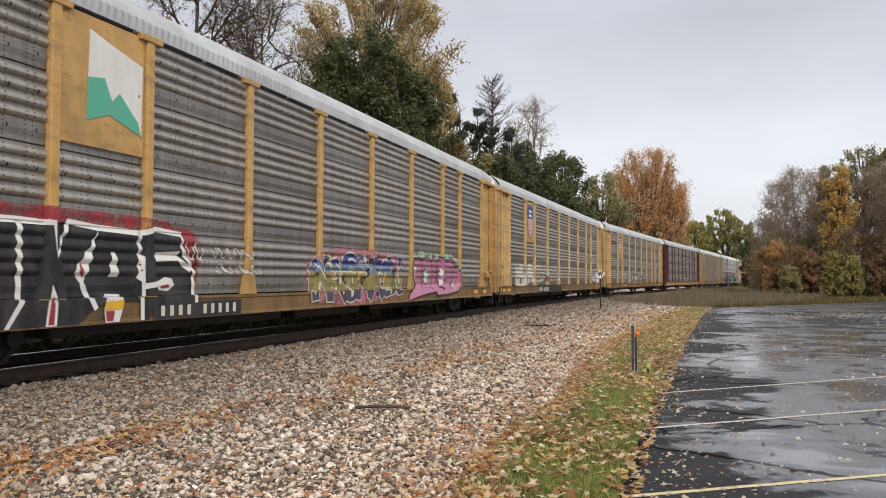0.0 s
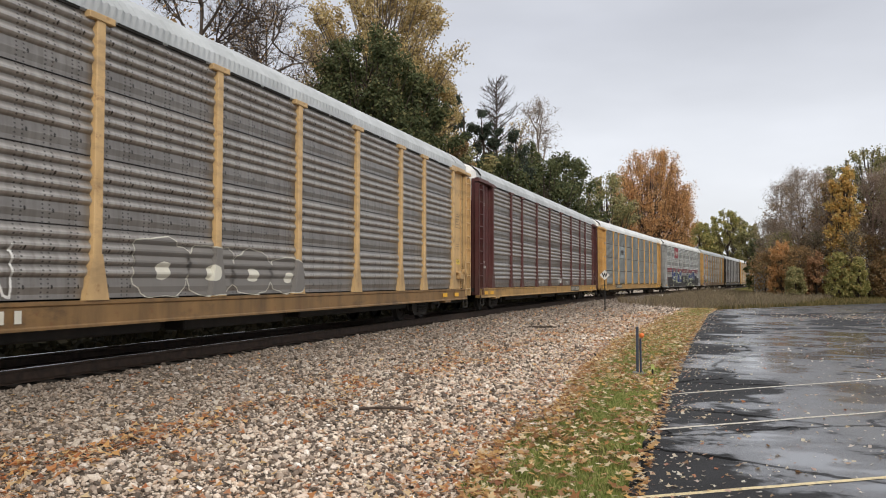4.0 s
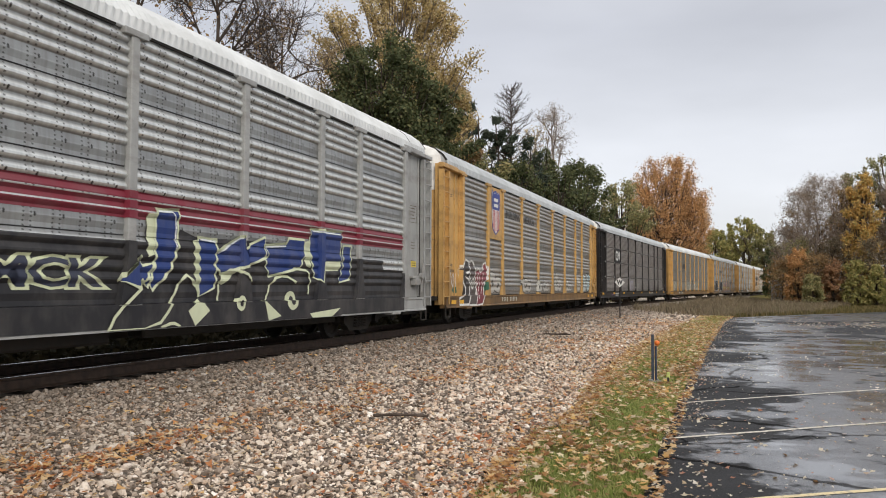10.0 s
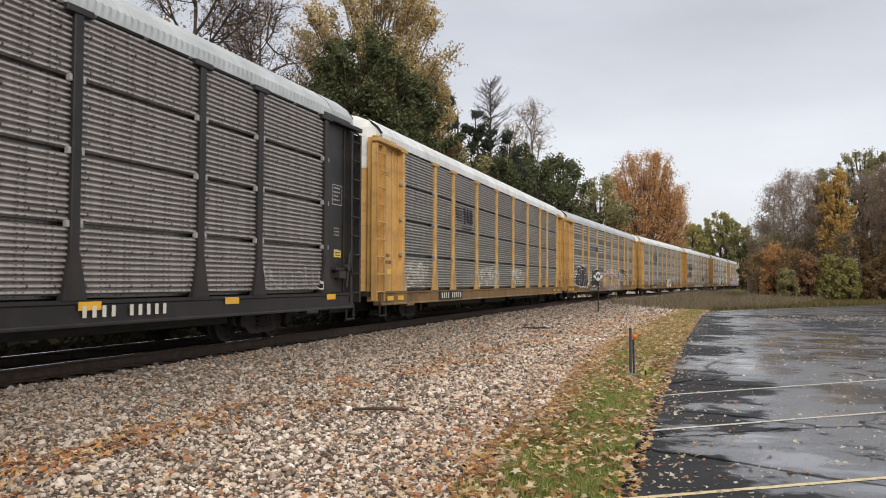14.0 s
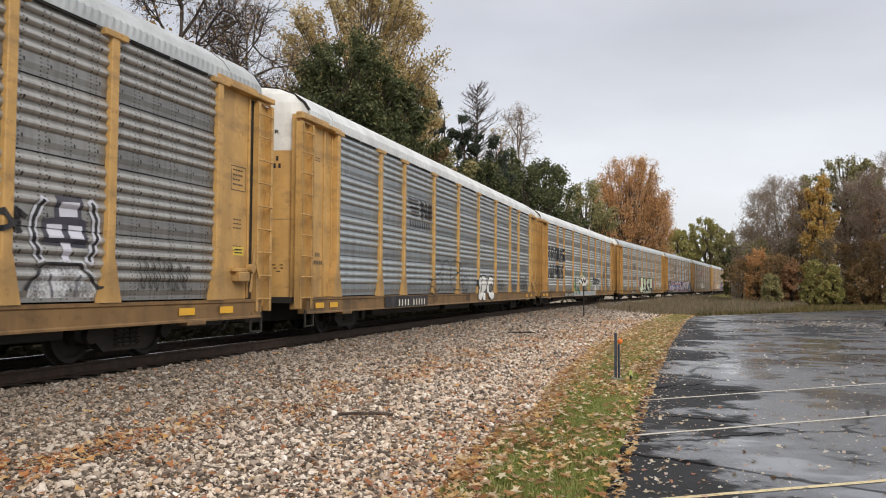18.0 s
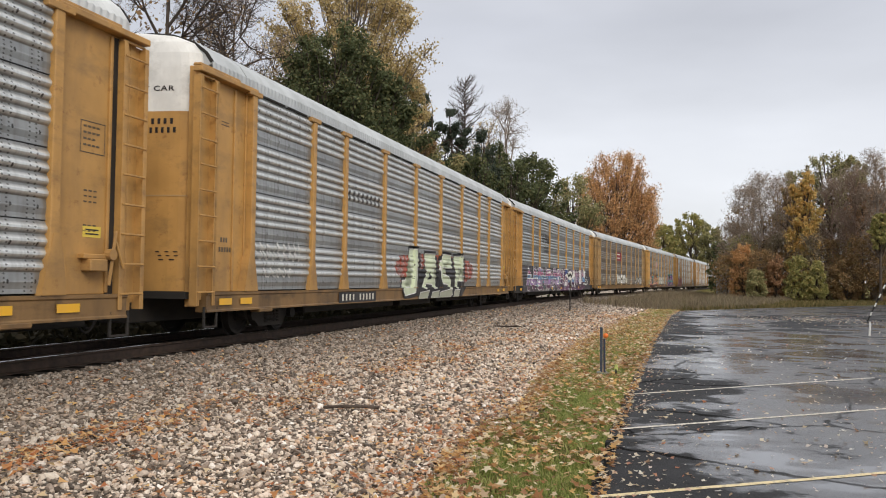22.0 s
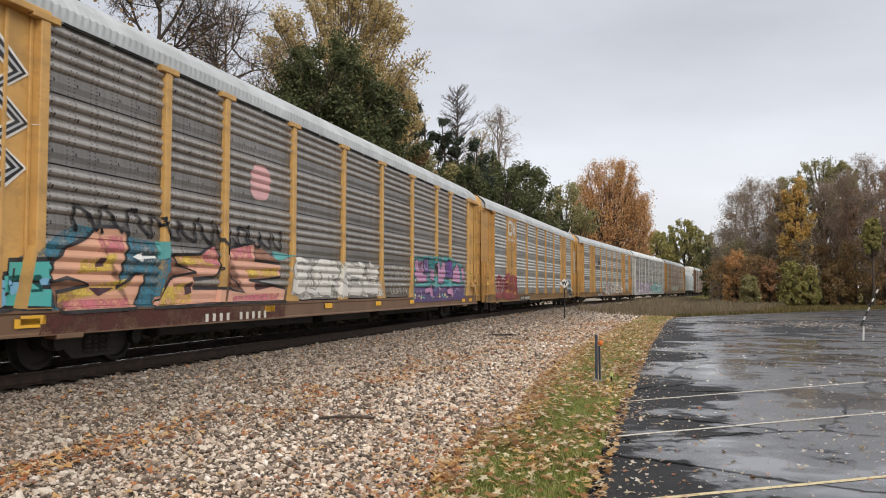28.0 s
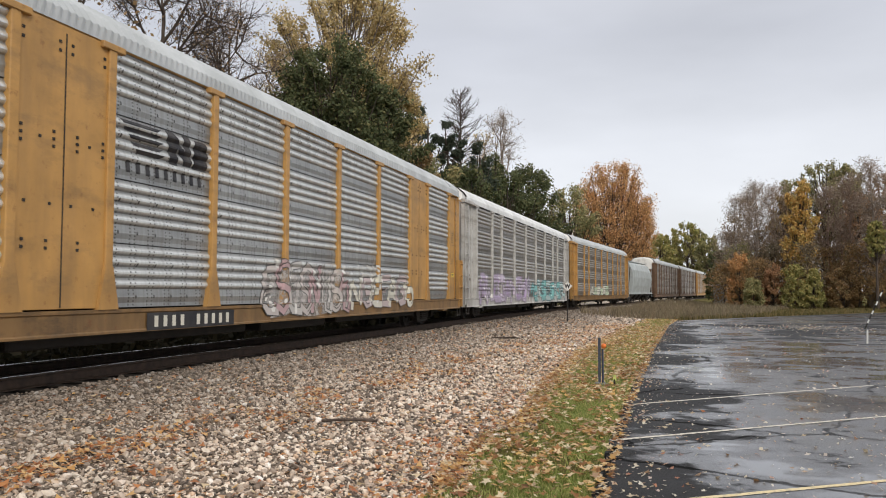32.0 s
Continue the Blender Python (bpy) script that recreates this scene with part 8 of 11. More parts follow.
def graffiti_letters():
    """Blue block graffiti with pale green edges on black."""
    top = None
    top = daub(5, (0.016, 0.04, 0.17), [(5.89, 2.5), (6.6, 2.39), (6.59, 1.43), (5.93, 1.35)], top, 1)
    top = daub(5, (0.016, 0.04, 0.17), [(6.7, 1.44), (6.68, 1.93), (6.84, 2.13), (7.17, 2.23), (7.64, 2.23), (8.2, 2.08), (8.3, 1.93), (8.05, 1.47), (7.95, 1), (7.26, 1.01), (7.06, 1.23), (6.73, 1.3)], top, 2)
    top = daub(5, (0.016, 0.04, 0.17), [(8.2, 2.04), (8.32, 2.21), (8.52, 2.52), (8.82, 2.13), (8.76, 1.83), (8.48, 1.48), (8.65, 1.24), (8.85, 1.03), (8.35, 1.24), (8.27, 1.64), (8.63, 1.82)], top, 3)
    top = daub(5, (0.016, 0.04, 0.17), [(8.85, 2.18), (9.06, 2.67), (9.42, 2.44), (9.33, 2.17), (9.36, 1.86), (9.52, 1.42), (9.46, 1.07), (9.05, 1.03), (8.97, 1.5), (9.09, 1.76)], top, 4)
    top = daub(5, (0.016, 0.04, 0.17), [(9.29, 2.03), (9.57, 2.14), (9.86, 2.16), (10.03, 1.8), (10.76, 1.79), (10.85, 1.55), (10.95, 1.2), (11.22, 1.06), (10.45, 0.97), (9.9, 1.06), (9.6, 0.98), (9.59, 1.51)], top, 5)
    top = daub(5, (0.016, 0.04, 0.17), [(9.94, 2.17), (10.01, 2.29), (10.44, 2.22), (10.34, 1.96), (10.1, 1.85)], top, 6)
    top = daub(5, (0.016, 0.04, 0.17), [(10.67, 1.83), (11.1, 2.15), (12.24, 2.53), (12.42, 1.91), (12.06, 1.74), (11.11, 1.65), (11.21, 1.36), (11.67, 1.47), (12.27, 1.37), (12.28, 1.05), (10.95, 1.01), (10.85, 1.55)], top, 7)
    top = daub(5, (0.62, 0.66, 0.46), [(7.03, 1.63), (7.19, 1.71), (7.82, 1.69), (7.81, 1.23), (7.36, 1.08), (7.25, 1.38), (7.05, 1.45)], top, 8)
    top = daub(5, (0.62, 0.66, 0.46), [(8.98, 1.35), (8.96, 1.26), (8.9, 1.19), (8.81, 1.16), (8.72, 1.19), (8.65, 1.26), (8.62, 1.35), (8.64, 1.44), (8.71, 1.51), (8.8, 1.54), (8.89, 1.51), (8.96, 1.45)], top, 9)
    top = daub(5, (0.62, 0.66, 0.46), [(6.18, 1.19), (6.55, 1.4), (6.78, 1.3), (6.71, 1.01), (6.51, 1.15)], top, 10)
    top = daub(5, (0.62, 0.66, 0.46), [(10.03, 1.53), (10.27, 1.63), (10.76, 1.59), (10.52, 1.25), (10.19, 1.44)], top, 11)
    top = daub(5, (0.62, 0.66, 0.46), [(11.11, 1.5), (11.38, 1.64), (11.86, 1.78), (11.67, 1.41)], top, 12)
    top = daub(5, (0.62, 0.66, 0.46), [(6.07, 0.79), (6.44, 0.84), (6.58, 0.6), (6.28, 0.65)], top, 13)
    top = daub(5, BLACK, [(7.33, 1.53), (7.66, 1.56), (7.65, 1.23), (7.36, 1.15)], top, 14)
    top = daub(5, BLACK, [(8.9, 1.35), (8.89, 1.29), (8.86, 1.24), (8.8, 1.22), (8.75, 1.24), (8.71, 1.28), (8.7, 1.35), (8.71, 1.41), (8.75, 1.46), (8.8, 1.48), (8.85, 1.46), (8.89, 1.41)], top, 15)
    top = daub(5, BLACK, [(6.3, 1.17), (6.53, 1.29), (6.64, 1.23), (6.59, 1.08)], top, 16)
    top = brush(5, (0.62, 0.66, 0.46), 0.06, [(5.89, 2.5), (6.6, 2.39), (6.59, 1.43), (5.93, 1.35)], top, 17, closed=True)
    top = brush(5, (0.62, 0.66, 0.46), 0.06, [(6.7, 1.44), (6.68, 1.93), (6.84, 2.13), (7.17, 2.23), (7.64, 2.23), (8.2, 2.08), (8.3, 1.93), (8.05, 1.47), (7.95, 1), (7.26, 1.01), (7.06, 1.23), (6.73, 1.3)], top, 18, closed=True)
    top = brush(5, (0.62, 0.66, 0.46), 0.06, [(8.2, 2.04), (8.32, 2.21), (8.52, 2.52), (8.82, 2.13), (8.76, 1.83), (8.48, 1.48), (8.65, 1.24), (8.85, 1.03), (8.35, 1.24), (8.27, 1.64), (8.63, 1.82)], top, 19, closed=True)
    top = brush(5, (0.62, 0.66, 0.46), 0.06, [(8.85, 2.18), (9.06, 2.67), (9.42, 2.44), (9.33, 2.17), (9.36, 1.86), (9.52, 1.42), (9.46, 1.07), (9.05, 1.03), (8.97, 1.5), (9.09, 1.76)], top, 20, closed=True)
    top = brush(5, (0.62, 0.66, 0.46), 0.06, [(9.29, 2.03), (9.57, 2.14), (9.86, 2.16), (10.03, 1.8), (10.76, 1.79), (10.85, 1.55), (10.95, 1.2), (11.22, 1.06), (10.45, 0.97), (9.9, 1.06), (9.6, 0.98), (9.59, 1.51)], top, 21, closed=True)
    top = brush(5, (0.62, 0.66, 0.46), 0.06, [(9.94, 2.17), (10.01, 2.29), (10.44, 2.22), (10.34, 1.96), (10.1, 1.85)], top, 22, closed=True)
    top = brush(5, (0.62, 0.66, 0.46), 0.06, [(10.67, 1.83), (11.1, 2.15), (12.24, 2.53), (12.42, 1.91), (12.06, 1.74), (11.11, 1.65), (11.21, 1.36), (11.67, 1.47), (12.27, 1.37), (12.28, 1.05), (10.95, 1.01), (10.85, 1.55)], top, 23, closed=True)
    top = brush(5, (0.55, 0.66, 0.74), 0.03, [(5.93, 2.46), (6.54, 2.36), (6.54, 1.64)], top, 24, closed=False)
    top = brush(5, (0.55, 0.66, 0.74), 0.03, [(6.75, 1.65), (6.76, 1.92), (6.92, 2.1), (7.22, 2.18), (7.75, 2.17)], top, 25, closed=False)
    top = brush(5, (0.55, 0.66, 0.74), 0.03, [(8.94, 2.18), (9.09, 2.59), (9.32, 2.43)], top, 26, closed=False)
    top = brush(5, (0.55, 0.66, 0.74), 0.03, [(10.75, 1.89), (11.19, 2.14), (12.14, 2.46)], top, 27, closed=False)
    top["label"] = "blue block graffiti with pale green edges on black"


def graffiti_arrows():
    """Long pink, blue and purple graffiti with white edges."""
    top = None
    top = daub(13, (0.13, 0.05, 0.12), [(13.42, 2.04), (13.94, 1.76), (14.5, 2.06), (14.92, 1.82), (15.26, 2.05), (16.75, 2.03), (17.07, 1.77), (17.72, 2.05), (18.64, 2.01), (20.38, 1.94), (23, 2.14), (23.7, 1.42), (23.57, 0.74), (22.04, 0.57), (13.5, 0.57)], top, 0)
    top = daub(13, (0.50, 0.20, 0.28), [(16.68, 1.8), (23.68, 1.84), (23.76, 1.63), (16.7, 1.53)], top, 1)
    top = daub(13, (0.13, 0.27, 0.45), [(16.63, 1.46), (23.76, 1.53), (23.72, 1.15), (16.72, 1.12)], top, 2)
    top = daub(13, (0.25, 0.45, 0.38), [(13.48, 1.8), (13.84, 1.75), (13.99, 1.65), (13.53, 1.63)], top, 3)
    top = daub(13, (0.33, 0.10, 0.16), [(13.53, 1.63), (14.24, 1.63), (14.15, 1.36), (13.77, 1.39)], top, 4)
    top = daub(13, (0.05, 0.07, 0.20), [(13.46, 1.24), (14.21, 1.07), (14.4, 1.33), (14.54, 1.72), (14.66, 1.57), (14.32, 0.99), (13.83, 1.02)], top, 5)
    top = daub(13, (0.66, 0.62, 0.64), [(14.59, 1.92), (14.93, 1.74), (14.78, 1.34), (14.46, 1.18), (14.66, 1.57)], top, 6)
    top = daub(13, (0.45, 0.30, 0.46), [(14.52, 1.11), (14.96, 1.11), (14.85, 0.94)], top, 7)
    top = daub(13, (0.33, 0.10, 0.16), [(14.72, 1.34), (15.35, 1.6), (15.24, 1.27), (14.84, 1.15)], top, 8)
    top = daub(13, (0.66, 0.62, 0.64), [(15.14, 0.87), (15.42, 1.36), (15.41, 1.11), (15.63, 0.86)], top, 9)
    top = daub(13, (0.66, 0.62, 0.64), [(16.08, 1.03), (16.49, 1.25), (16.64, 1.12), (16.4, 0.8)], top, 10)
    top = daub(13, (0.13, 0.27, 0.45), [(15.9, 2.02), (16.52, 2.02), (16.39, 1.78), (15.88, 1.8)], top, 11)
    top = daub(13, (0.05, 0.07, 0.20), [(15.33, 1.89), (15.83, 1.97), (15.85, 1.71), (15.4, 1.69)], top, 12)
    top = daub(13, (0.25, 0.45, 0.38), [(16.12, 1.55), (16.62, 1.61), (16.48, 1.46), (16.2, 1.47)], top, 13)
    top = daub(13, (0.25, 0.45, 0.38), [(14.96, 1.03), (15.21, 0.79), (15.09, 0.67), (14.86, 0.87)], top, 14)
    top = daub(13, (0.62, 0.58, 0.60), [(13.54, 0.57), (13.85, 0.57), (14, 0.57)], top, 15)
    top = daub(13, (0.62, 0.58, 0.60), [(14.76, 0.68), (14.98, 0.63), (15.23, 0.57), (14.99, 0.57)], top, 16)
    top = daub(13, (0.62, 0.58, 0.60), [(16.3, 0.69), (16.74, 0.71), (16.83, 0.57), (16.53, 0.57)], top, 17)
    top = daub(13, (0.62, 0.58, 0.60), [(17.2, 0.65), (17.53, 0.69), (17.89, 0.57), (17.63, 0.57)], top, 18)
    top = daub(13, (0.055, 0.025, 0.05), [(16.87, 1.03), (23.55, 1.12), (23.9, 0.9), (21.46, 0.71), (16.96, 0.77)], top, 19)
    top = daub(13, (0.16, 0.055, 0.15), [(17.64, 1.9), (18.12, 1.78), (18.08, 1.07), (17.8, 1.02)], top, 19.5)
    top = daub(13, (0.16, 0.055, 0.15), [(18.74, 1.86), (19.15, 1.83), (19.25, 1.07), (18.89, 1.02)], top, 20)
    top = daub(13, (0.16, 0.055, 0.15), [(20.14, 1.87), (20.83, 1.85), (20.79, 1.08), (20.38, 1.04)], top, 20.5)
    top = daub(13, (0.16, 0.055, 0.15), [(21.81, 1.95), (22.54, 2.05), (22.46, 1.21), (22, 1.14)], top, 21)
    top = daub(13, (0.60, 0.55, 0.58), [(17.32, 1.88), (17.65, 1.94), (17.75, 1.42), (17.99, 0.8), (17.71, 0.81), (17.51, 1.36)], top, 21.5)
    top = daub(13, (0.60, 0.55, 0.58), [(18.33, 1.94), (18.68, 1.96), (18.67, 1.28), (18.94, 0.79), (18.54, 0.84)], top, 22)
    top = daub(13, (0.42, 0.30, 0.42), [(19.47, 1.9), (19.95, 1.94), (20.17, 1.42), (20, 0.96), (19.64, 1.02)], top, 22.5)
    top = daub(13, (0.60, 0.55, 0.58), [(20.97, 1.97), (21.61, 2.06), (21.48, 1.44), (21.72, 1.01), (21.13, 0.98)], top, 23)
    top = daub(13, (0.60, 0.55, 0.58), [(22.69, 2.13), (23.1, 2.19), (23.59, 1.56), (23.34, 1.35), (23, 1.61)], top, 23.5)
    top = daub(13, (0.60, 0.55, 0.58), [(15.2, 1.31), (15.55, 1.15), (15.8, 0.87), (15.52, 0.85), (15.26, 1.05)], top, 24)
    top = daub(13, (0.42, 0.30, 0.42), [(15.83, 1.27), (16.17, 1.41), (16.38, 1.07), (16.09, 0.84)], top, 24.5)
    top = daub(13, (0.60, 0.55, 0.58), [(14.86, 0.83), (15.15, 0.8), (15.2, 0.57), (14.99, 0.57)], top, 25)
    top = daub(13, (0.60, 0.55, 0.58), [(17.04, 0.71), (17.61, 0.71), (17.74, 0.57), (17.33, 0.57)], top, 25.5)
    top = daub(13, (0.055, 0.025, 0.05), [(13.47, 1.06), (14.02, 0.99), (14.64, 0.86), (14.03, 0.78), (13.48, 0.82)], top, 26)
    top = daub(13, (0.16, 0.055, 0.15), [(16.35, 1.83), (16.69, 1.66), (16.63, 1.3), (16.4, 1.25)], top, 26.5)
    top = daub(13, (0.05, 0.07, 0.20), [(15.26, 2.01), (15.51, 2.04), (15.52, 1.36), (15.25, 1.23)], top, 27)
    top = daub(13, (0.34, 0.36, 0.37), [(14.18, 1.96), (14.16, 1.93), (14.1, 1.9), (14.03, 1.89), (13.95, 1.89), (13.89, 1.91), (13.87, 1.94), (13.89, 1.97), (13.94, 1.99), (14.02, 2.01), (14.1, 2.01), (14.16, 1.99)], top, 27.5)
    top = daub(13, (0.34, 0.36, 0.37), [(14.17, 2.09), (14.15, 2.07), (14.1, 2.05), (14.03, 2.04), (13.96, 2.04), (13.91, 2.05), (13.89, 2.06), (13.91, 2.08), (13.96, 2.1), (14.03, 2.11), (14.09, 2.11), (14.15, 2.1)], top, 28)
    top = daub(13, (0.34, 0.36, 0.37), [(14.67, 2.09), (14.65, 2.07), (14.62, 2.06), (14.58, 2.05), (14.54, 2.05), (14.51, 2.06), (14.49, 2.07), (14.51, 2.09), (14.54, 2.1), (14.58, 2.11), (14.62, 2.11), (14.65, 2.1)], top, 28.5)
    top = daub(13, (0.34, 0.36, 0.37), [(14.98, 2.06), (14.97, 2.05), (14.95, 2.04), (14.91, 2.03), (14.88, 2.03), (14.85, 2.04), (14.84, 2.05), (14.85, 2.06), (14.88, 2.07), (14.91, 2.08), (14.95, 2.08), (14.97, 2.07)], top, 29)
    top = daub(13, (0.34, 0.36, 0.37), [(13.72, 2.07), (13.71, 2.05), (13.68, 2.04), (13.64, 2.03), (13.6, 2.03), (13.57, 2.04), (13.55, 2.05), (13.56, 2.07), (13.59, 2.08), (13.63, 2.09), (13.67, 2.09), (13.7, 2.08)], top, 29.5)
    top = daub(13, (0.34, 0.36, 0.37), [(15.79, 2.04), (15.78, 2.03), (15.75, 2.02), (15.7, 2.01), (15.66, 2.01), (15.62, 2.02), (15.61, 2.03), (15.62, 2.04), (15.65, 2.05), (15.7, 2.06), (15.74, 2.06), (15.78, 2.05)], top, 30)
    top = daub(13, (0.34, 0.36, 0.37), [(16.18, 2.02), (16.17, 2), (16.14, 1.99), (16.1, 1.99), (16.06, 1.99), (16.03, 1.99), (16.02, 2.01), (16.03, 2.02), (16.06, 2.03), (16.1, 2.04), (16.14, 2.04), (16.17, 2.03)], top, 30.5)
    top = daub(13, (0.34, 0.36, 0.37), [(16.76, 2.01), (16.75, 1.99), (16.72, 1.98), (16.67, 1.97), (16.63, 1.97), (16.6, 1.98), (16.58, 1.99), (16.6, 2.01), (16.63, 2.02), (16.67, 2.03), (16.72, 2.03), (16.75, 2.02)], top, 31)
    top = daub(13, (0.34, 0.36, 0.37), [(17.46, 2.01), (17.45, 1.99), (17.42, 1.98), (17.38, 1.97), (17.34, 1.97), (17.31, 1.98), (17.3, 2), (17.31, 2.01), (17.34, 2.02), (17.38, 2.03), (17.42, 2.03), (17.45, 2.02)], top, 31.5)
    top = daub(13, (0.34, 0.36, 0.37), [(19.14, 2.07), (19.13, 2.06), (19.09, 2.04), (19.04, 2.03), (18.99, 2.04), (18.95, 2.05), (18.93, 2.06), (18.95, 2.08), (18.98, 2.09), (19.03, 2.1), (19.09, 2.1), (19.12, 2.09)], top, 32)
    top = daub(13, (0.34, 0.36, 0.37), [(20.25, 2.1), (20.23, 2.08), (20.19, 2.06), (20.13, 2.06), (20.07, 2.06), (20.03, 2.07), (20.02, 2.08), (20.03, 2.1), (20.07, 2.12), (20.13, 2.12), (20.19, 2.12), (20.23, 2.11)], top, 32.5)
    top = daub(13, (0.34, 0.36, 0.37), [(24.45, 1.94), (24.43, 1.91), (24.36, 1.88), (24.27, 1.87), (24.18, 1.88), (24.12, 1.89), (24.09, 1.92), (24.12, 1.95), (24.18, 1.97), (24.27, 1.99), (24.36, 1.98), (24.43, 1.96)], top, 33)
    top = daub(13, (0.34, 0.36, 0.37), [(24.66, 1.51), (24.64, 1.47), (24.59, 1.44), (24.52, 1.42), (24.44, 1.43), (24.39, 1.46), (24.37, 1.51), (24.38, 1.55), (24.44, 1.58), (24.51, 1.59), (24.58, 1.58), (24.64, 1.55)], top, 33.5)
    top = daub(13, (0.34, 0.36, 0.37), [(24.57, 1.22), (24.52, 1.2), (24.4, 1.18), (24.24, 1.18), (24.08, 1.18), (23.96, 1.2), (23.92, 1.22), (23.96, 1.24), (24.08, 1.26), (24.24, 1.26), (24.4, 1.26), (24.52, 1.24)], top, 34)
    top = brush(13, WHITE, 0.055, [(13.42, 2.01), (13.7, 1.89), (13.94, 1.72), (14.18, 1.78), (14.5, 2.04), (14.92, 1.81), (15.2, 2.02), (16.1, 1.99), (16.67, 2.01), (17.07, 1.73), (17.39, 1.79), (17.72, 2.05), (17.9, 1.12), (18.14, 0.72)], top, 35, closed=False)
    top = brush(13, WHITE, 0.055, [(13.44, 1.66), (13.72, 1.39), (14.1, 1.34), (14.25, 1.44)], top, 36, closed=False)
    top = brush(13, WHITE, 0.055, [(13.46, 1.17), (13.83, 1.02), (14.27, 1.03), (14.65, 1.65), (14.54, 1.88)], top, 37, closed=False)
    top = brush(13, WHITE, 0.055, [(14.47, 1.14), (14.96, 1.11), (14.86, 0.91), (14.53, 0.95)], top, 38, closed=False)
    top = brush(13, WHITE, 0.055, [(14.95, 1.19), (15.36, 1.36), (15.53, 1.61), (15.42, 1.28), (15.26, 0.95), (15.57, 0.86)], top, 39, closed=False)
    top = brush(13, WHITE, 0.055, [(15.55, 1.24), (16.2, 1.45), (16.69, 1.66), (16.56, 1.3), (16.29, 0.94)], top, 40, closed=False)
    top = brush(13, WHITE, 0.045, [(17.42, 1.12), (17.66, 1.51), (17.75, 2.01)], top, 41, closed=False)
    top = brush(13, WHITE, 0.045, [(18.08, 1.93), (18.35, 2.04), (18.55, 1.75), (18.45, 1.12), (18.67, 0.57)], top, 42, closed=False)
    top = brush(13, WHITE, 0.045, [(18.75, 1.75), (18.94, 2.03), (19.25, 1.89), (19.48, 1.68), (19.9, 2.03), (20.26, 1.82)], top, 43, closed=False)
    top = brush(13, WHITE, 0.045, [(19.5, 1.13), (19.96, 0.91), (20.06, 1.24), (20.44, 0.67)], top, 44, closed=False)
    top = brush(13, WHITE, 0.045, [(20.39, 1.71), (20.62, 1.96), (21.14, 1.8), (21.39, 2.06), (21.68, 1.88)], top, 45, closed=False)
    top = brush(13, WHITE, 0.045, [(21.41, 1.69), (22.09, 2.09), (22.26, 1.72), (23, 2.14), (23.53, 1.56)], top, 46, closed=False)
    top = brush(13, WHITE, 0.045, [(21.32, 0.77), (21.42, 1.5), (21.71, 1.14), (22.59, 1.14)], top, 47, closed=False)
    top = brush(13, WHITE, 0.045, [(23.22, 1.15), (23.88, 1.22), (24.61, 1.08), (23.9, 0.87), (23.39, 1.01)], top, 48, closed=False)
    top = brush(13, WHITE, 0.045, [(18.91, 0.57), (19.21, 0.64), (19.28, 0.57)], top, 49, closed=False)
    top = brush(13, WHITE, 0.045, [(21.75, 0.57), (22.02, 0.7), (22.27, 0.57)], top, 50, closed=False)
    top = brush(13, WHITE, 0.06, [(19.12, 0.57), (19.2, 0.78), (19.34, 1.06)], top, 51, closed=False)
    top = brush(13, WHITE, 0.06, [(17.69, 0.81), (17.78, 1.37), (17.69, 1.9)], top, 52, closed=False)
    top = brush(13, WHITE, 0.06, [(18.04, 0.8), (18.14, 1.42), (18.05, 1.82), (18.35, 1.94)], top, 53, closed=False)
    top = brush(13, WHITE, 0.06, [(18.94, 0.79), (18.75, 1.39), (18.74, 1.91), (19.15, 1.83), (19.42, 1.02), (19.57, 1.9)], top, 54, closed=False)
    top = brush(13, WHITE, 0.06, [(20.07, 0.96), (20.21, 1.48), (20.05, 1.93), (20.53, 1.81), (20.92, 1.02), (20.97, 1.97)], top, 55, closed=False)
    top = brush(13, WHITE, 0.06, [(21.72, 1.01), (21.53, 1.51), (21.67, 2.03), (22.2, 1.65), (22.14, 1.08)], top, 56, closed=False)
    top = brush(13, WHITE, 0.06, [(22.65, 1.17), (22.49, 1.79), (22.91, 2.18), (23.66, 1.56)], top, 57, closed=False)
    top = brush(13, WHITE, 0.06, [(23.88, 1.36), (24.67, 1.27), (25.38, 1.08), (24.25, 0.94), (22.9, 1.01)], top, 58, closed=False)
    top["label"] = "long pink, blue and purple graffiti with white edges"


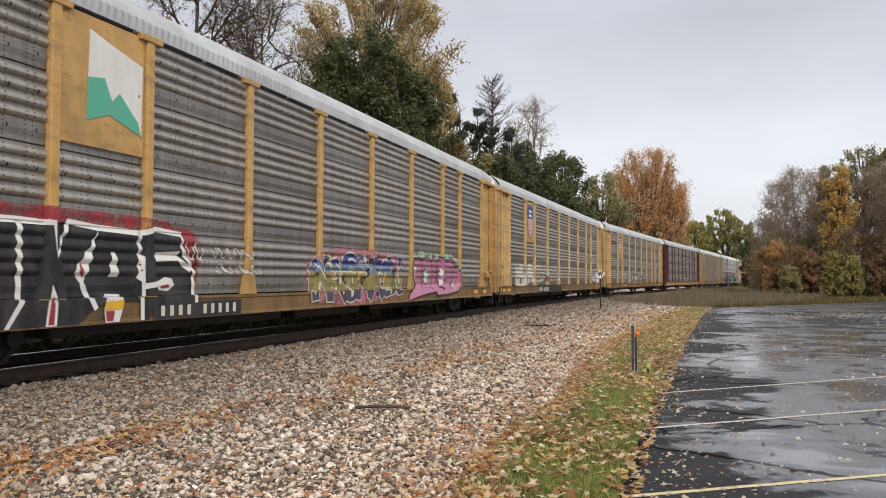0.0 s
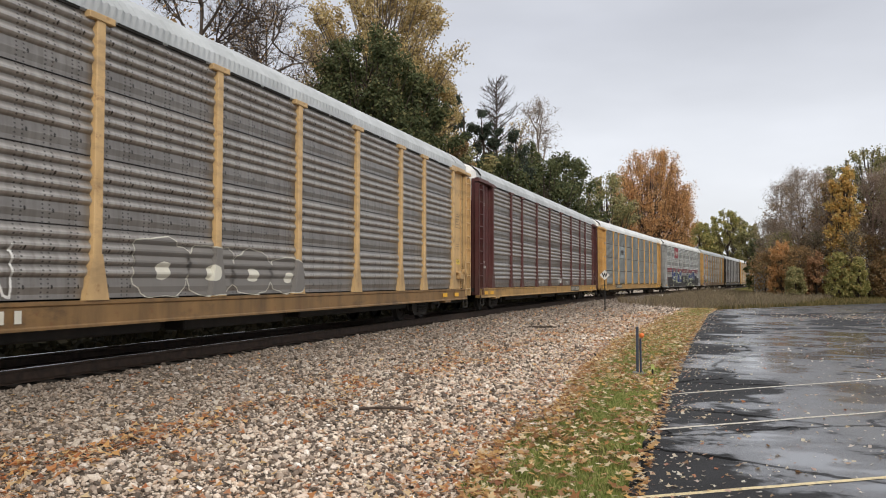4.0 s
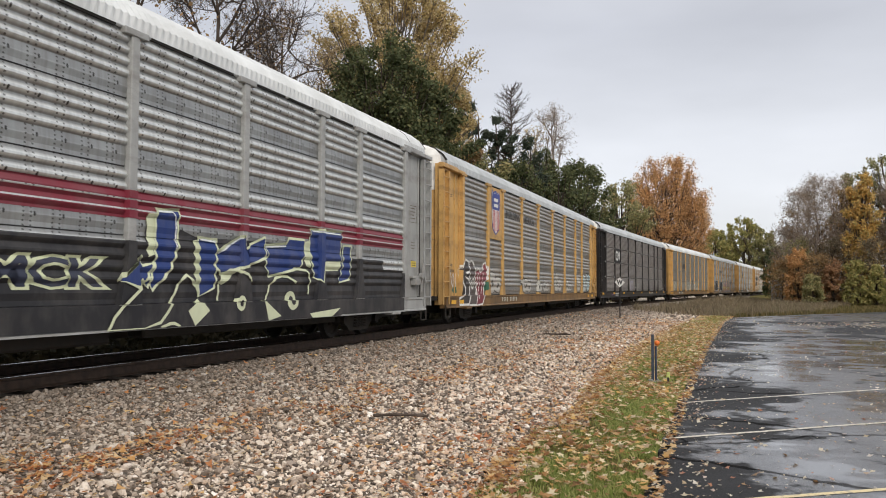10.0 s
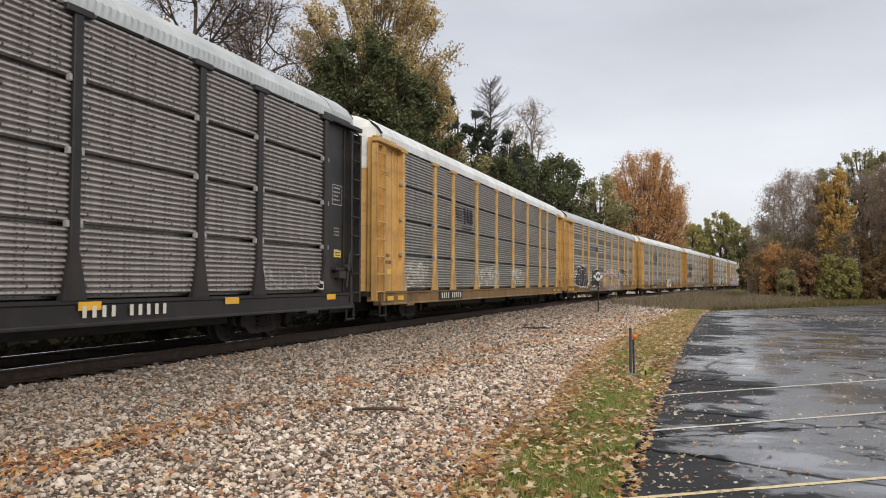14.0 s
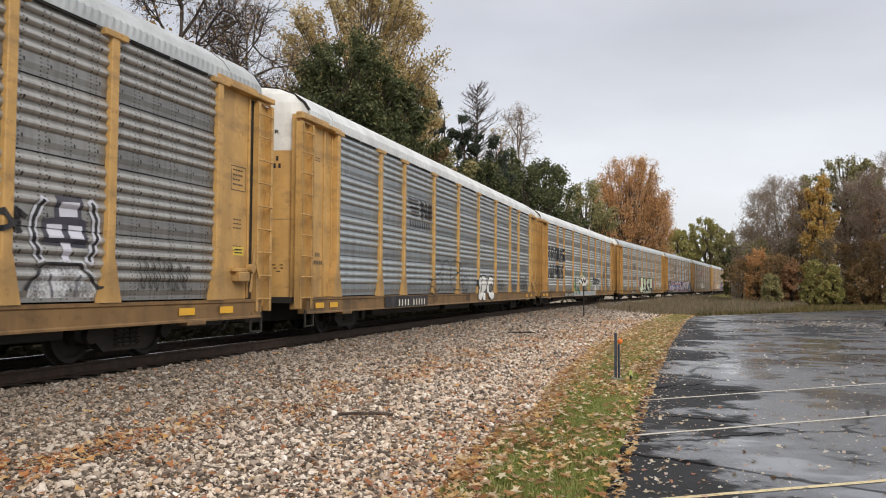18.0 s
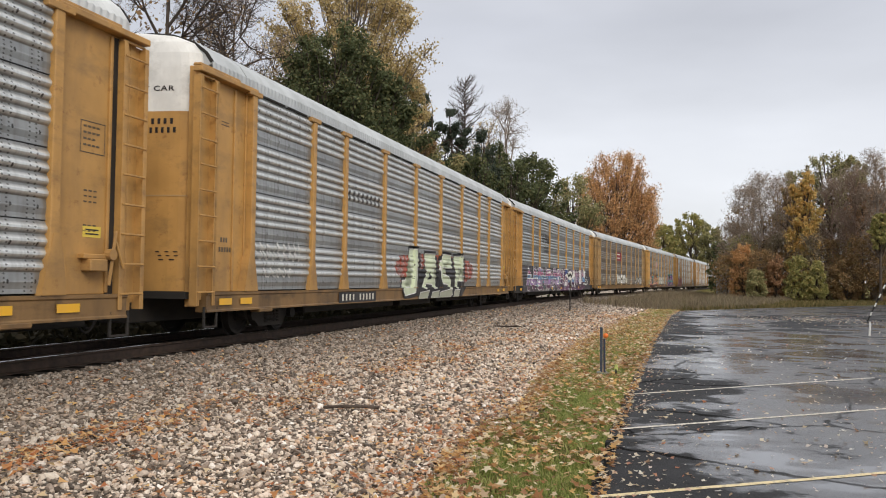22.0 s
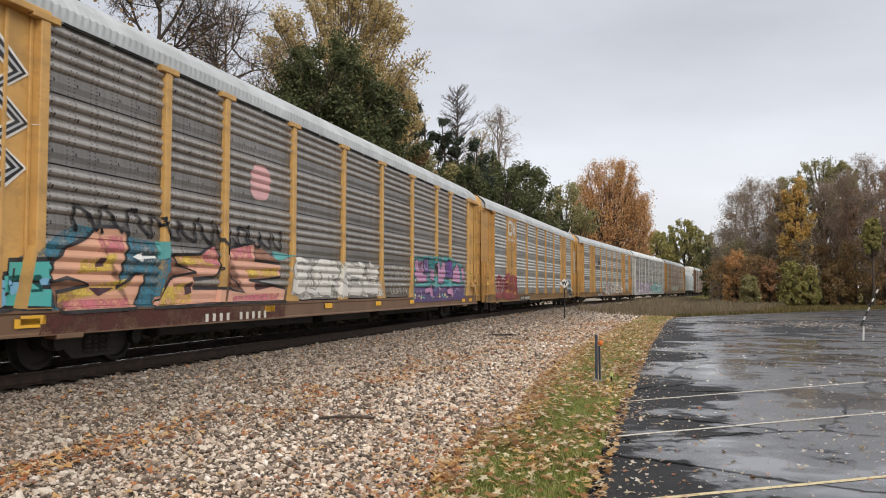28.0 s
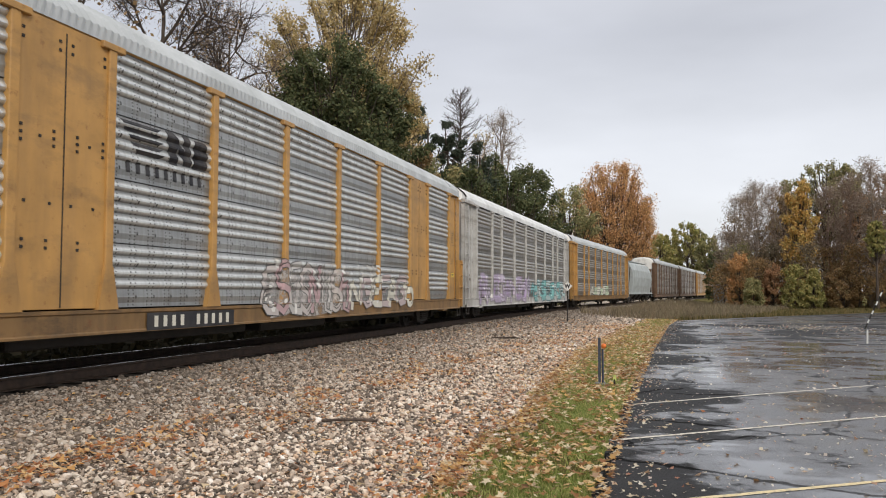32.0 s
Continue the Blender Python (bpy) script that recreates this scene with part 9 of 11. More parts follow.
def graffiti_violet():
    """Purple and pink graffiti with black edges in turquoise mist."""
    top = None
    top = daub(15, (0.10, 0.40, 0.42), [(18.64, 2.05), (18.94, 2.24), (20.46, 2.32), (20.47, 1.9), (21.29, 1.95), (21.46, 2.25), (23.26, 2.38), (25.28, 2.15), (25.58, 1.02), (23.52, 0.87), (20.34, 0.79), (18.61, 0.84)], top, 0, worn="mist")
    top = daub(15, (0.09, 0.055, 0.17), [(18.69, 1.41), (18.84, 1.25), (20.41, 1.25), (22.04, 1.26), (25.58, 1.34), (25.44, 0.77), (20.34, 0.75), (18.67, 0.76)], top, 1)
    top = daub(15, (0.50, 0.25, 0.42), [(18.69, 1.65), (19.01, 1.79), (18.94, 2.08), (19.19, 2.19), (19.39, 2.11), (19.37, 1.85), (19.6, 1.82), (19.66, 2.04), (19.87, 2.14), (20.04, 2.06), (19.88, 1.7), (20.4, 1.67), (20.18, 1.43), (19.21, 1.37), (19.08, 1.58), (18.86, 1.49), (18.9, 1.29), (18.72, 1.29)], top, 2)
    top = daub(15, (0.50, 0.25, 0.42), [(20.64, 1.54), (20.68, 1.82), (20.92, 1.93), (21.21, 1.79), (21.18, 1.45)], top, 3)
    top = daub(15, (0.50, 0.25, 0.42), [(21.39, 1.65), (21.34, 2.05), (21.5, 2.26), (21.87, 2.18), (22.03, 1.88), (22.31, 2.21), (22.73, 2.13), (22.67, 1.69), (22.23, 1.36), (21.39, 1.4)], top, 4)
    top = daub(15, (0.50, 0.25, 0.42), [(23.51, 1.49), (23.62, 1.95), (23.97, 1.91), (24.34, 2.22), (24.73, 2), (24.88, 1.39)], top, 5)
    top = daub(15, (0.50, 0.25, 0.42), [(25, 2.01), (25.42, 2.09), (25.57, 1.65), (25.15, 1.46)], top, 6)
    top = daub(15, (0.50, 0.25, 0.42), [(20.11, 1.21), (20.49, 1.25), (20.8, 1.35), (21.05, 1.16), (21.14, 0.92), (20.9, 0.82), (20.65, 1.07), (20.19, 1.02)], top, 7)
    top = daub(15, (0.50, 0.25, 0.42), [(22.85, 1.15), (23.29, 1.26), (23.75, 1.04), (23.52, 0.81), (23.07, 0.99)], top, 8)
    top = daub(15, (0.14, 0.08, 0.25), [(19.87, 2.14), (20.46, 2.26), (20.55, 1.81), (20.17, 1.66), (19.91, 1.79)], top, 9)
    top = daub(15, (0.14, 0.08, 0.25), [(22.73, 2.13), (23.04, 2.31), (23.45, 2.17), (23.39, 1.6), (22.8, 1.53)], top, 10)
    top = daub(15, (0.66, 0.58, 0.34), [(18.86, 1.49), (19.02, 1.5), (19, 1.35), (18.86, 1.36)], top, 11)
    top = daub(15, (0.66, 0.58, 0.34), [(18.67, 1), (18.79, 1.04), (18.87, 0.88), (18.73, 0.86)], top, 12)
    top = daub(15, (0.66, 0.58, 0.34), [(19.35, 0.95), (19.51, 0.99), (19.57, 0.86), (19.41, 0.84)], top, 13)
    top = daub(15, (0.66, 0.58, 0.34), [(21.58, 1.01), (21.71, 1.08), (21.82, 0.9), (21.64, 0.86)], top, 14)
    top = daub(15, (0.66, 0.58, 0.34), [(22.54, 0.99), (22.71, 1.05), (22.81, 0.88), (22.63, 0.83)], top, 15)
    top = daub(15, (0.66, 0.58, 0.34), [(23.5, 2.06), (23.64, 2.12), (23.73, 2), (23.59, 1.95)], top, 16)
    top = daub(15, (0.12, 0.40, 0.40), [(19.59, 0.9), (19.75, 1.03), (19.87, 0.85)], top, 17)
    top = daub(15, (0.12, 0.40, 0.40), [(20.65, 0.92), (20.78, 1.02), (20.85, 0.83)], top, 18)
    top = daub(15, (0.12, 0.40, 0.40), [(22.14, 0.9), (22.34, 1.05), (22.44, 0.86)], top, 19)
    top = brush(15, BLACK, 0.04, [(18.69, 1.65), (19.01, 1.79), (18.94, 2.08), (19.19, 2.19), (19.39, 2.11), (19.37, 1.85), (19.6, 1.82), (19.66, 2.04), (19.87, 2.14), (20.04, 2.06), (19.88, 1.7), (20.4, 1.67), (20.18, 1.43), (19.21, 1.37), (19.08, 1.58), (18.86, 1.49), (18.9, 1.29), (18.72, 1.29)], top, 20, closed=True)
    top = brush(15, BLACK, 0.04, [(20.64, 1.54), (20.68, 1.82), (20.92, 1.93), (21.21, 1.79), (21.18, 1.45)], top, 21, closed=True)
    top = brush(15, BLACK, 0.04, [(21.39, 1.65), (21.34, 2.05), (21.5, 2.26), (21.87, 2.18), (22.03, 1.88), (22.31, 2.21), (22.73, 2.13), (22.67, 1.69), (22.23, 1.36), (21.39, 1.4)], top, 22, closed=True)
    top = brush(15, BLACK, 0.04, [(23.51, 1.49), (23.62, 1.95), (23.97, 1.91), (24.34, 2.22), (24.73, 2), (24.88, 1.39)], top, 23, closed=True)
    top = brush(15, BLACK, 0.04, [(25, 2.01), (25.42, 2.09), (25.57, 1.65), (25.15, 1.46)], top, 24, closed=True)
    top = brush(15, BLACK, 0.04, [(20.11, 1.21), (20.49, 1.25), (20.8, 1.35), (21.05, 1.16), (21.14, 0.92), (20.9, 0.82), (20.65, 1.07), (20.19, 1.02)], top, 25, closed=True)
    top = brush(15, BLACK, 0.04, [(22.85, 1.15), (23.29, 1.26), (23.75, 1.04), (23.52, 0.81), (23.07, 0.99)], top, 26, closed=True)
    top = brush(15, BLACK, 0.04, [(19.87, 2.14), (20.46, 2.26), (20.55, 1.81), (20.17, 1.66), (19.91, 1.79)], top, 27, closed=True)
    top = brush(15, BLACK, 0.04, [(22.73, 2.13), (23.04, 2.31), (23.45, 2.17), (23.39, 1.6), (22.8, 1.53)], top, 28, closed=True)
    top = brush(15, (0.60, 0.45, 0.60), 0.028, [(19.03, 0.87), (19.09, 1.12), (19.28, 1.08)], top, 29, closed=False)
    top = brush(15, (0.60, 0.45, 0.60), 0.028, [(21.48, 1.26), (21.76, 1.06), (22.04, 1.21)], top, 30, closed=False)
    top = brush(15, (0.60, 0.45, 0.60), 0.028, [(23.99, 1.03), (24.36, 1.27), (24.75, 1.09)], top, 31, closed=False)
    top = brush(15, (0.60, 0.45, 0.60), 0.028, [(19.13, 2.09), (19.24, 1.93), (19.17, 1.8)], top, 32, closed=False)
    top = brush(15, (0.60, 0.45, 0.60), 0.028, [(20.79, 1.78), (20.92, 1.83), (21.06, 1.69)], top, 33, closed=False)
    top = brush(15, (0.60, 0.45, 0.60), 0.028, [(22.22, 2.04), (22.42, 2.11), (22.46, 1.79)], top, 34, closed=False)
    top = brush(15, (0.60, 0.45, 0.60), 0.028, [(19.94, 2.1), (20.05, 1.88), (20.32, 1.85), (20.39, 2.18)], top, 35, closed=False)
    top = brush(15, (0.60, 0.45, 0.60), 0.028, [(19.48, 1.08), (19.64, 1.16), (19.7, 0.94)], top, 36, closed=False)
    top["label"] = "purple and pink graffiti with black edges in turquoise mist"


def graffiti_chalk():
    """Cream-white block graffiti along the car's foot."""
    top = None
    top = daub(1, (0.60, 0.57, 0.50), [(3.6, 1.78), (3.89, 1.76), (4.03, 1.52), (4.2, 1.81), (4.57, 1.89), (5.03, 1.84), (5.09, 1.32), (5.36, 1.56), (5.76, 1.66), (5.93, 1.87), (6.37, 1.95), (6.75, 1.78), (6.86, 1.43), (7.08, 1.08), (5.83, 1.01), (5.37, 0.9), (3.62, 0.91)], top, 0, worn=0.3)
    top = daub(1, (0.13, 0.12, 0.11), [(4.35, 1.24), (4.73, 1.28), (4.71, 0.99), (4.38, 0.99)], top, 1)
    top = daub(1, (0.13, 0.12, 0.11), [(4.94, 1.25), (5.14, 1.32), (5.04, 1.06)], top, 2)
    top = daub(1, (0.13, 0.12, 0.11), [(6.23, 1.25), (6.39, 1.3), (6.55, 1.04), (6.36, 1.04)], top, 3)
    top = daub(1, (0.13, 0.12, 0.11), [(3.86, 1.24), (4.12, 1.38), (3.99, 1.17)], top, 4)
    top = daub(1, (0.13, 0.12, 0.11), [(5.25, 1.33), (5.53, 1.53), (5.42, 1.01)], top, 5)
    top = daub(1, (0.17, 0.085, 0.075), [(9.36, 1.16), (9.5, 1.48), (9.83, 1.43), (10.04, 1.11)], top, 6)
    top = brush(1, CREAM, 0.075, [(6.86, 1.52), (6.99, 1.75), (7.36, 1.85)], top, 7, closed=False)
    top = brush(1, CREAM, 0.075, [(7.6, 1.45), (7.52, 1.72), (7.91, 1.88), (8.16, 1.84), (7.92, 1.64), (8.17, 1.46), (7.92, 1.17)], top, 8, closed=False)
    top = brush(1, CREAM, 0.075, [(8.33, 1.7), (8.6, 1.76), (8.69, 1.47), (9.06, 1.57), (8.88, 1.26), (8.52, 1.16)], top, 9, closed=False)
    top = brush(1, CREAM, 0.075, [(9.17, 1.16), (9.35, 1.69), (9.76, 1.75), (10.08, 1.38)], top, 10, closed=False)
    top = brush(1, CREAM, 0.075, [(9.36, 1.48), (9.97, 1.43)], top, 11, closed=False)
    top = brush(1, CREAM, 0.075, [(10.76, 1.16), (10.64, 1.61), (11.11, 1.8), (11.24, 1.39), (11, 1.04)], top, 12, closed=False)
    top = brush(1, CREAM, 0.075, [(11.49, 1.1), (11.61, 1.76), (12.14, 1.83), (12.01, 1.16)], top, 13, closed=False)
    top = brush(1, CREAM, 0.075, [(12.14, 1.77), (12.56, 1.41), (12.71, 1.16)], top, 14, closed=False)
    top = brush(1, CREAM, 0.075, [(7.53, 1.12), (8.35, 1.09), (8.88, 1.16)], top, 15, closed=False)
    top = brush(1, CREAM, 0.075, [(6.93, 1.17), (6.79, 1.34), (6.95, 1.57)], top, 16, closed=False)
    top["label"] = "cream-white block graffiti along the car's foot"


def paint_train():
    # 0: block letters in black with white edges on a red cloud
    n = 0
    p = plate_box(n, 5.39, 7.04, 3.0, 4.80, M["yellow"], "tan plate with a white and green flag emblem")
    for pts, col, dx in (([(5.85, 3.35), (6.3, 3.5), (6.98, 3.3), (7.0, 4.35), (6.35, 4.5), (5.9, 4.62)], WHITE, 0.0), ([(5.85, 3.35), (6.3, 3.5), (6.98, 3.3), (6.9, 3.5), (6.5, 3.85), (6.35, 3.7), (6.2, 4.0), (5.87, 3.95)], (0.10, 0.42, 0.30), 0.004)):
        bm = bmesh.new()
        ring_face(bm, pts)
        flat_on_plate(bm, FACE - 0.004 + dx, col, "emblem", p)
    cloud = blob(n, 3.2, 8.6, 0.95, 2.13, (0.36, 0.05, 0.065), 3, 0.003, None, "bold black letters with white edges in a red mist of spray", 0.10, "mist")
    body = [(3.4, 1.9), (4.7, 1.92), (5.28, 1.91), (5.33, 1.5), (5.6, 1.95), (6.1, 1.9), (7.0, 1.87), (7.35, 1.95), (8.0, 1.9), (8.04, 1.64), (8.33, 1.3), (8.36, 0.84), (7.3, 0.82), (7.2, 0.58), (7.03, 0.58), (7.0, 0.86), (6.55, 0.88), (6.3, 0.86), (6.04, 0.8), (5.75, 0.58), (3.4, 0.58)]
    draw(n, [body], BLACK, "fill", 0.008, cloud)
    draw(n, [[(6.13, 1.87), (6.01, 1.44), (5.86, 1.08), (5.69, 1.28), (6.0, 1.66)], [(5.26, 1.12), (5.38, 0.88), (5.36, 0.58), (5.17, 0.58)], [(6.42, 1.57), (6.50, 1.57), (6.56, 1.22), (6.36, 1.22)], [(6.30, 0.98), (6.6, 0.97), (6.62, 0.82), (6.53, 0.58), (6.25, 0.58), (6.22, 0.78)], [(7.36, 1.6), (7.95, 1.63), (7.9, 1.54), (7.39, 1.48)], [(7.43, 1.14), (7.62, 1.22), (7.80, 1.2), (7.85, 1.09), (7.71, 1.0), (7.48, 1.02)]], WHITE, "highlight", 0.013, cloud)
    draw(n, [[(5.83, 1.42), (5.88, 1.20), (5.77, 1.28)], [(5.27, 0.98), (5.33, 0.86), (5.31, 0.60), (5.21, 0.60)], [(7.5, 1.08), (7.7, 1.11), (7.74, 1.06), (7.55, 1.04)], [(6.25, 0.74), (6.43, 0.74), (6.40, 0.6), (6.27, 0.6)]], (0.30, 0.03, 0.04), "fill", 0.018, cloud)
    draw(n, [[(6.24, 0.87), (6.62, 0.89), (6.60, 0.77), (6.22, 0.75)]], (0.75, 0.42, 0.02), "fill", 0.023, cloud)
    edge = body[:12]
    for pts in (edge, [(4.77, 1.88), (4.79, 0.9), (4.58, 0.58)], [(5.86, 1.1), (6.05, 0.8)], [(6.99, 1.86), (7.03, 0.58)], [(7.05, 1.08), (7.45, 1.12)], [(7.39, 1.5), (7.9, 1.52), (8.2, 1.35)]):
        bm = bmesh.new()
        strip(bm, pts, 0.085)
        lay(n, bm, "outline", WHITE, 0.016, cloud)
    scrawl(n, 8.12, 8.55, 1.5, 1.88, WHITE, 4, "thin white scrawled tag", 0.03, 2)
    scrawl(n, 8.85, 10.1, 1.55, 1.75, WHITE, 5, "thin white scrawled tag", 0.022, 6)
    scrawl(n, 8.9, 10.4, 1.28, 1.46, WHITE, 6, "thin white scrawled tag", 0.022, 5)
    wild(n, 12.6, 17.8, 0.66, 1.8, (BLUE, BLUE, SKY), CREAM, 7, "blue and olive graffiti with pale edges in pink mist", 7, (0.52, 0.20, 0.24), (CREAM, GOLD, BLACK), 0.035, bands=((0.0, (0.07, 0.06, 0.10)), (0.95, (0.26, 0.22, 0.08)), (1.35, (0.16, 0.22, 0.34)), (1.55, (0.03, 0.05, 0.20))), fat=1.1, soft=True)
    graffiti_pink()
    scrawl(n, 23.6, 25.9, 1.1, 1.75, WHITE, 9, "faint white scrawled tag", 0.02, 4, 0.4)
    number_box(n, 7.4, 9.6, 0.62, 0.78)
    # 1: pale block letters along the bottom
    n = 1
    shield(n)
    graffiti_chalk()
    wild(n, 23.9, 26.0, 1.0, 1.55, (WHITE,), (0.10, 0.09, 0.09), 16, "small bold white tag", 5, None, (WHITE,), 0.02)
    rects(n, [(7.7, 13.4, SILL_LOW + 0.02, SILL_TOP - 0.02)], BLACK, "number_panel", "black number panel", 0.003)
    number_box(n, 7.85, 10.1, 0.62, 0.80, dark=False)
    # 2
    n = 2
    shield(n)
    scrawl(n, 7.5, 8.6, 0.95, 1.8, WHITE, 21, "thin white scrawled tag", 0.035, 4)
    bubbles(n, 10.8, 16.0, 0.95, 1.85, 4, (0.17, 0.16, 0.15), CREAM, 22, "thin pale outline graffiti", 0.018)
    number_box(n, 6.2, 8.8, 0.66, 0.82, dark=False)
    # 3: scuffs
    n = 3
    for k, u in enumerate((10.4, 11.2, 13.0, 15.1, 17.3, 21.6)):
        blob(n, u, u + 0.5, 1.05, 1.2 + 0.15 * (k % 2), (0.55, 0.54, 0.52), 30 + k, 0.003, None, "chalky white scuff", 0.7, "mist", "scuff")
    scrawl(n, 18.5, 21.0, 1.05, 1.6, (0.55, 0.54, 0.52), 31, "faint white tag", 0.03, 5, 0.4)
    number_box(n, 18.5, 20.9, 0.66, 0.84)
    # 4: pale panel with dark lettering bars
    n = 4
    rects(n, [(7.3, 9.9, 2.92, 3.84)], (0.42, 0.46, 0.48), "pale_panel", "pale repainted panel with black emblem", 0.003)
    rects(n, [(7.9, 8.0, 3.1, 3.72), (7.9, 8.1, 3.68, 3.74), (7.9, 8.1, 3.08, 3.14), (9.4, 9.5, 3.1, 3.72), (9.3, 9.5, 3.68, 3.74), (9.3, 9.5, 3.08, 3.14), (8.2, 8.5, 3.22, 3.58), (8.55, 8.85, 3.22, 3.58), (8.9, 9.2, 3.22, 3.58)], BLACK, "emblem", "black bracketed emblem", 0.007, None, 0.2)
    number_box(n, 6.1, 8.1, 0.68, 0.88)
    # 5: maroon stripes, emblem plate, blue letters
    n = 5
    for z in (2.16, 1.19):
        for k in range(3):
            rects(n, [(2.62, 26.0, z + 0.14 * k, z + 0.14 * k + 0.115)], (0.19, 0.025, 0.042), "stripe", "maroon stripe", 0.004)
    p = plate_box(n, 7.28, 9.88, 3.72, 4.80, spray((0.24, 0.02, 0.04)), "maroon emblem plate with white markings")
    bm = bmesh.new()
    ribbon(bm, [(7.95, 4.5), (7.7, 4.4), (7.65, 4.2), (7.8, 4.05), (8.0, 4.0)], 0.12)
    for k in range(7):
        ring_face(bm, [(8.2 + k * 0.19, 4.12), (8.33 + k * 0.19, 4.12), (8.33 + k * 0.19, 4.40), (8.2 + k * 0.19, 4.40)])
    ring_face(bm, [(8.6, 3.95), (9.3, 3.95), (9.3, 4.01), (8.6, 4.01)])
    tagged(flat_on_plate(bm, FACE - 0.004, WHITE, "emblem", p), kind="stuff")
    rects(n, [(3.2, 26.0, 0.60, 1.62)], (0.022, 0.022, 0.025), "dark_band", "black painted-over band", 0.006)
    graffiti_letters()
    rects(n, [(12.6, 24.7, 0.60, 1.84)], (0.022, 0.022, 0.025), "dark_band", "black painted-over band", 0.008)
    lime = (0.60, 0.64, 0.42)
    letters(n, "MCK", 13.3, 15.25, 1.18, 1.56, (0.03, 0.035, 0.06), "small dark letters with pale green edges", lime, 0.07, 0.02, 0.010)
    graffiti_blue()
    sill_marks(n, (2.1, 4.0, 14.4, 20.6), 0.74)
    # 6
    n = 6
    shield(n, mat="yellow")
    graffiti_maroon()
    scrawl(n, 1.15, 2.1, 1.2, 1.75, WHITE, 63, "white scrawled tag", 0.04, 4)
    letters(n, "BUILDING", 7.75, 9.85, 3.86, 4.14, BLACK, "faded black lettering", bold=0.02, name="lettering", worn=0.25)
    letters(n, "AMERICA", 10.15, 12.2, 3.86, 4.14, BLACK, "faded black lettering", bold=0.02, name="lettering", worn=0.25)
    for k, (a, b, c) in enumerate(((5.5, 6.9, 1.75), (9.9, 11.6, 1.6), (12.6, 13.6, 1.5), (14.0, 15.0, 1.55), (16.4, 17.8, 1.9), (19.1, 20.4, 1.62), (21.6, 22.8, 1.85))):
        bubbles(n, a, b, 1.02, c, 2 + k % 2, (0.47, 0.455, 0.42), (0.07, 0.065, 0.06), 64 + k * 5, "dusty white bubble graffiti", 0.03)
    wild(n, 23.6, 25.7, 0.95, 2.0, ((0.40, 0.50, 0.52), (0.52, 0.56, 0.55)), BLACK, 69, "pale blue-grey graffiti", 3, None, (WHITE,))
    number_box(n, 6.9, 9.1, 0.68, 0.84, dark=False)
    # 7: black plate with white ribbon emblem
    n = 7
    p = plate_box(n, 5.39, 7.04, 2.92, 3.90, spray(BLACK), "black plate with a white ribbon emblem")
    wave_mark(n, 5.6, 6.85, 3.12, 3.68, p, FACE - 0.004)
    rects(n, [(10.8, 11.15, 1.0, 1.7), (11.2, 11.7, 1.55, 1.75), (11.4, 11.6, 1.0, 1.6)], (0.50, 0.47, 0.55), "graffiti", "pale violet block tag", 0.006)
    number_box(n, 18.7, 20.6, 0.68, 0.84, dark=False)
    scrawl(n, 12.6, 14.2, 0.95, 1.75, (0.55, 0.54, 0.52), 72, "faint white tag", 0.03, 5, 0.3)
    scrawl(n, 23.4, 26.0, 1.0, 1.55, (0.55, 0.54, 0.52), 73, "faint white tag", 0.03, 6, 0.3)
    sill_marks(n, (1.6, 4.85, 8.2, 11.8, 15.2, 18.9, 22.4, 26.4), 0.84)
    rects(n, [(5.3, 6.4, 0.80, 0.86), (5.3, 6.3, 0.68, 0.74)], (0.45, 0.44, 0.43), "stencil", "", 0.006)
    scrawl(n, 4.0, 4.6, 0.66, 0.90, LILAC, 74, "small pink tag", 0.02, 3)
    # 8
    n = 8
    for a, b, z, s in ((2.6, 4.6, 1.8, 81), (10.2, 13.4, 1.8, 82), (15.6, 18.0, 1.75, 83)):
        blob(n, a, b, 1.0, z, CREAM, s, 0.004, None, "dusty white block graffiti", 0.55, "mist")
        scrawl(n, a + 0.1, b - 0.1, 1.1, z - 0.1, (0.25, 0.24, 0.22), s, "thin dark strokes on white", 0.02, 4)
    horse_mark(n, 7.3, 9.5, 3.2, 3.75, ((8.2, 9.4, 2.98, 3.1),), 0.4)
    number_box(n, 5.8, 8.0, 0.66, 0.84)
    # 9
    n = 9
    graffiti_bubble()
    scrawl(n, 7.35, 8.1, 1.25, 1.75, WHITE, 92, "white scrawled tag", 0.025, 3)
    bars(n, 7.6, 10.0, 3.25, 3.62, 8, BLACK, "lettering", "faded black lettering", 0.005)
    wild(n, 12.2, 19.4, 0.66, 2.1, (PINK,), (0.16, 0.12, 0.12), 95, "faded pink, yellow and orange graffiti with a cream edge", 10, (0.60, 0.54, 0.48), (CREAM, GOLD, (0.10, 0.12, 0.16)), 0.035, bands=((0.0, (0.22, 0.22, 0.26)), (0.92, (0.50, 0.30, 0.16)), (1.2, (0.52, 0.40, 0.14)), (1.45, (0.46, 0.22, 0.22)), (1.7, (0.54, 0.38, 0.38))), fat=1.1, soft=True)
    halo = draw(n, [[(21.85, 1.0), (21.9, 1.3), (22.3, 1.52), (22.8, 1.5), (23.12, 1.25), (23.1, 1.0)]], (0.62, 0.63, 0.66), "graffiti", 0.004, None, "black and white crowned figure graffiti", "mist")
    draw(n, [[(22.28, 2.36), (22.78, 2.38), (22.78, 2.08), (22.88, 2.05), (22.88, 1.68), (22.07, 1.70), (22.07, 2.03), (22.28, 2.06)]], (0.05, 0.05, 0.07), "fill", 0.006, halo)
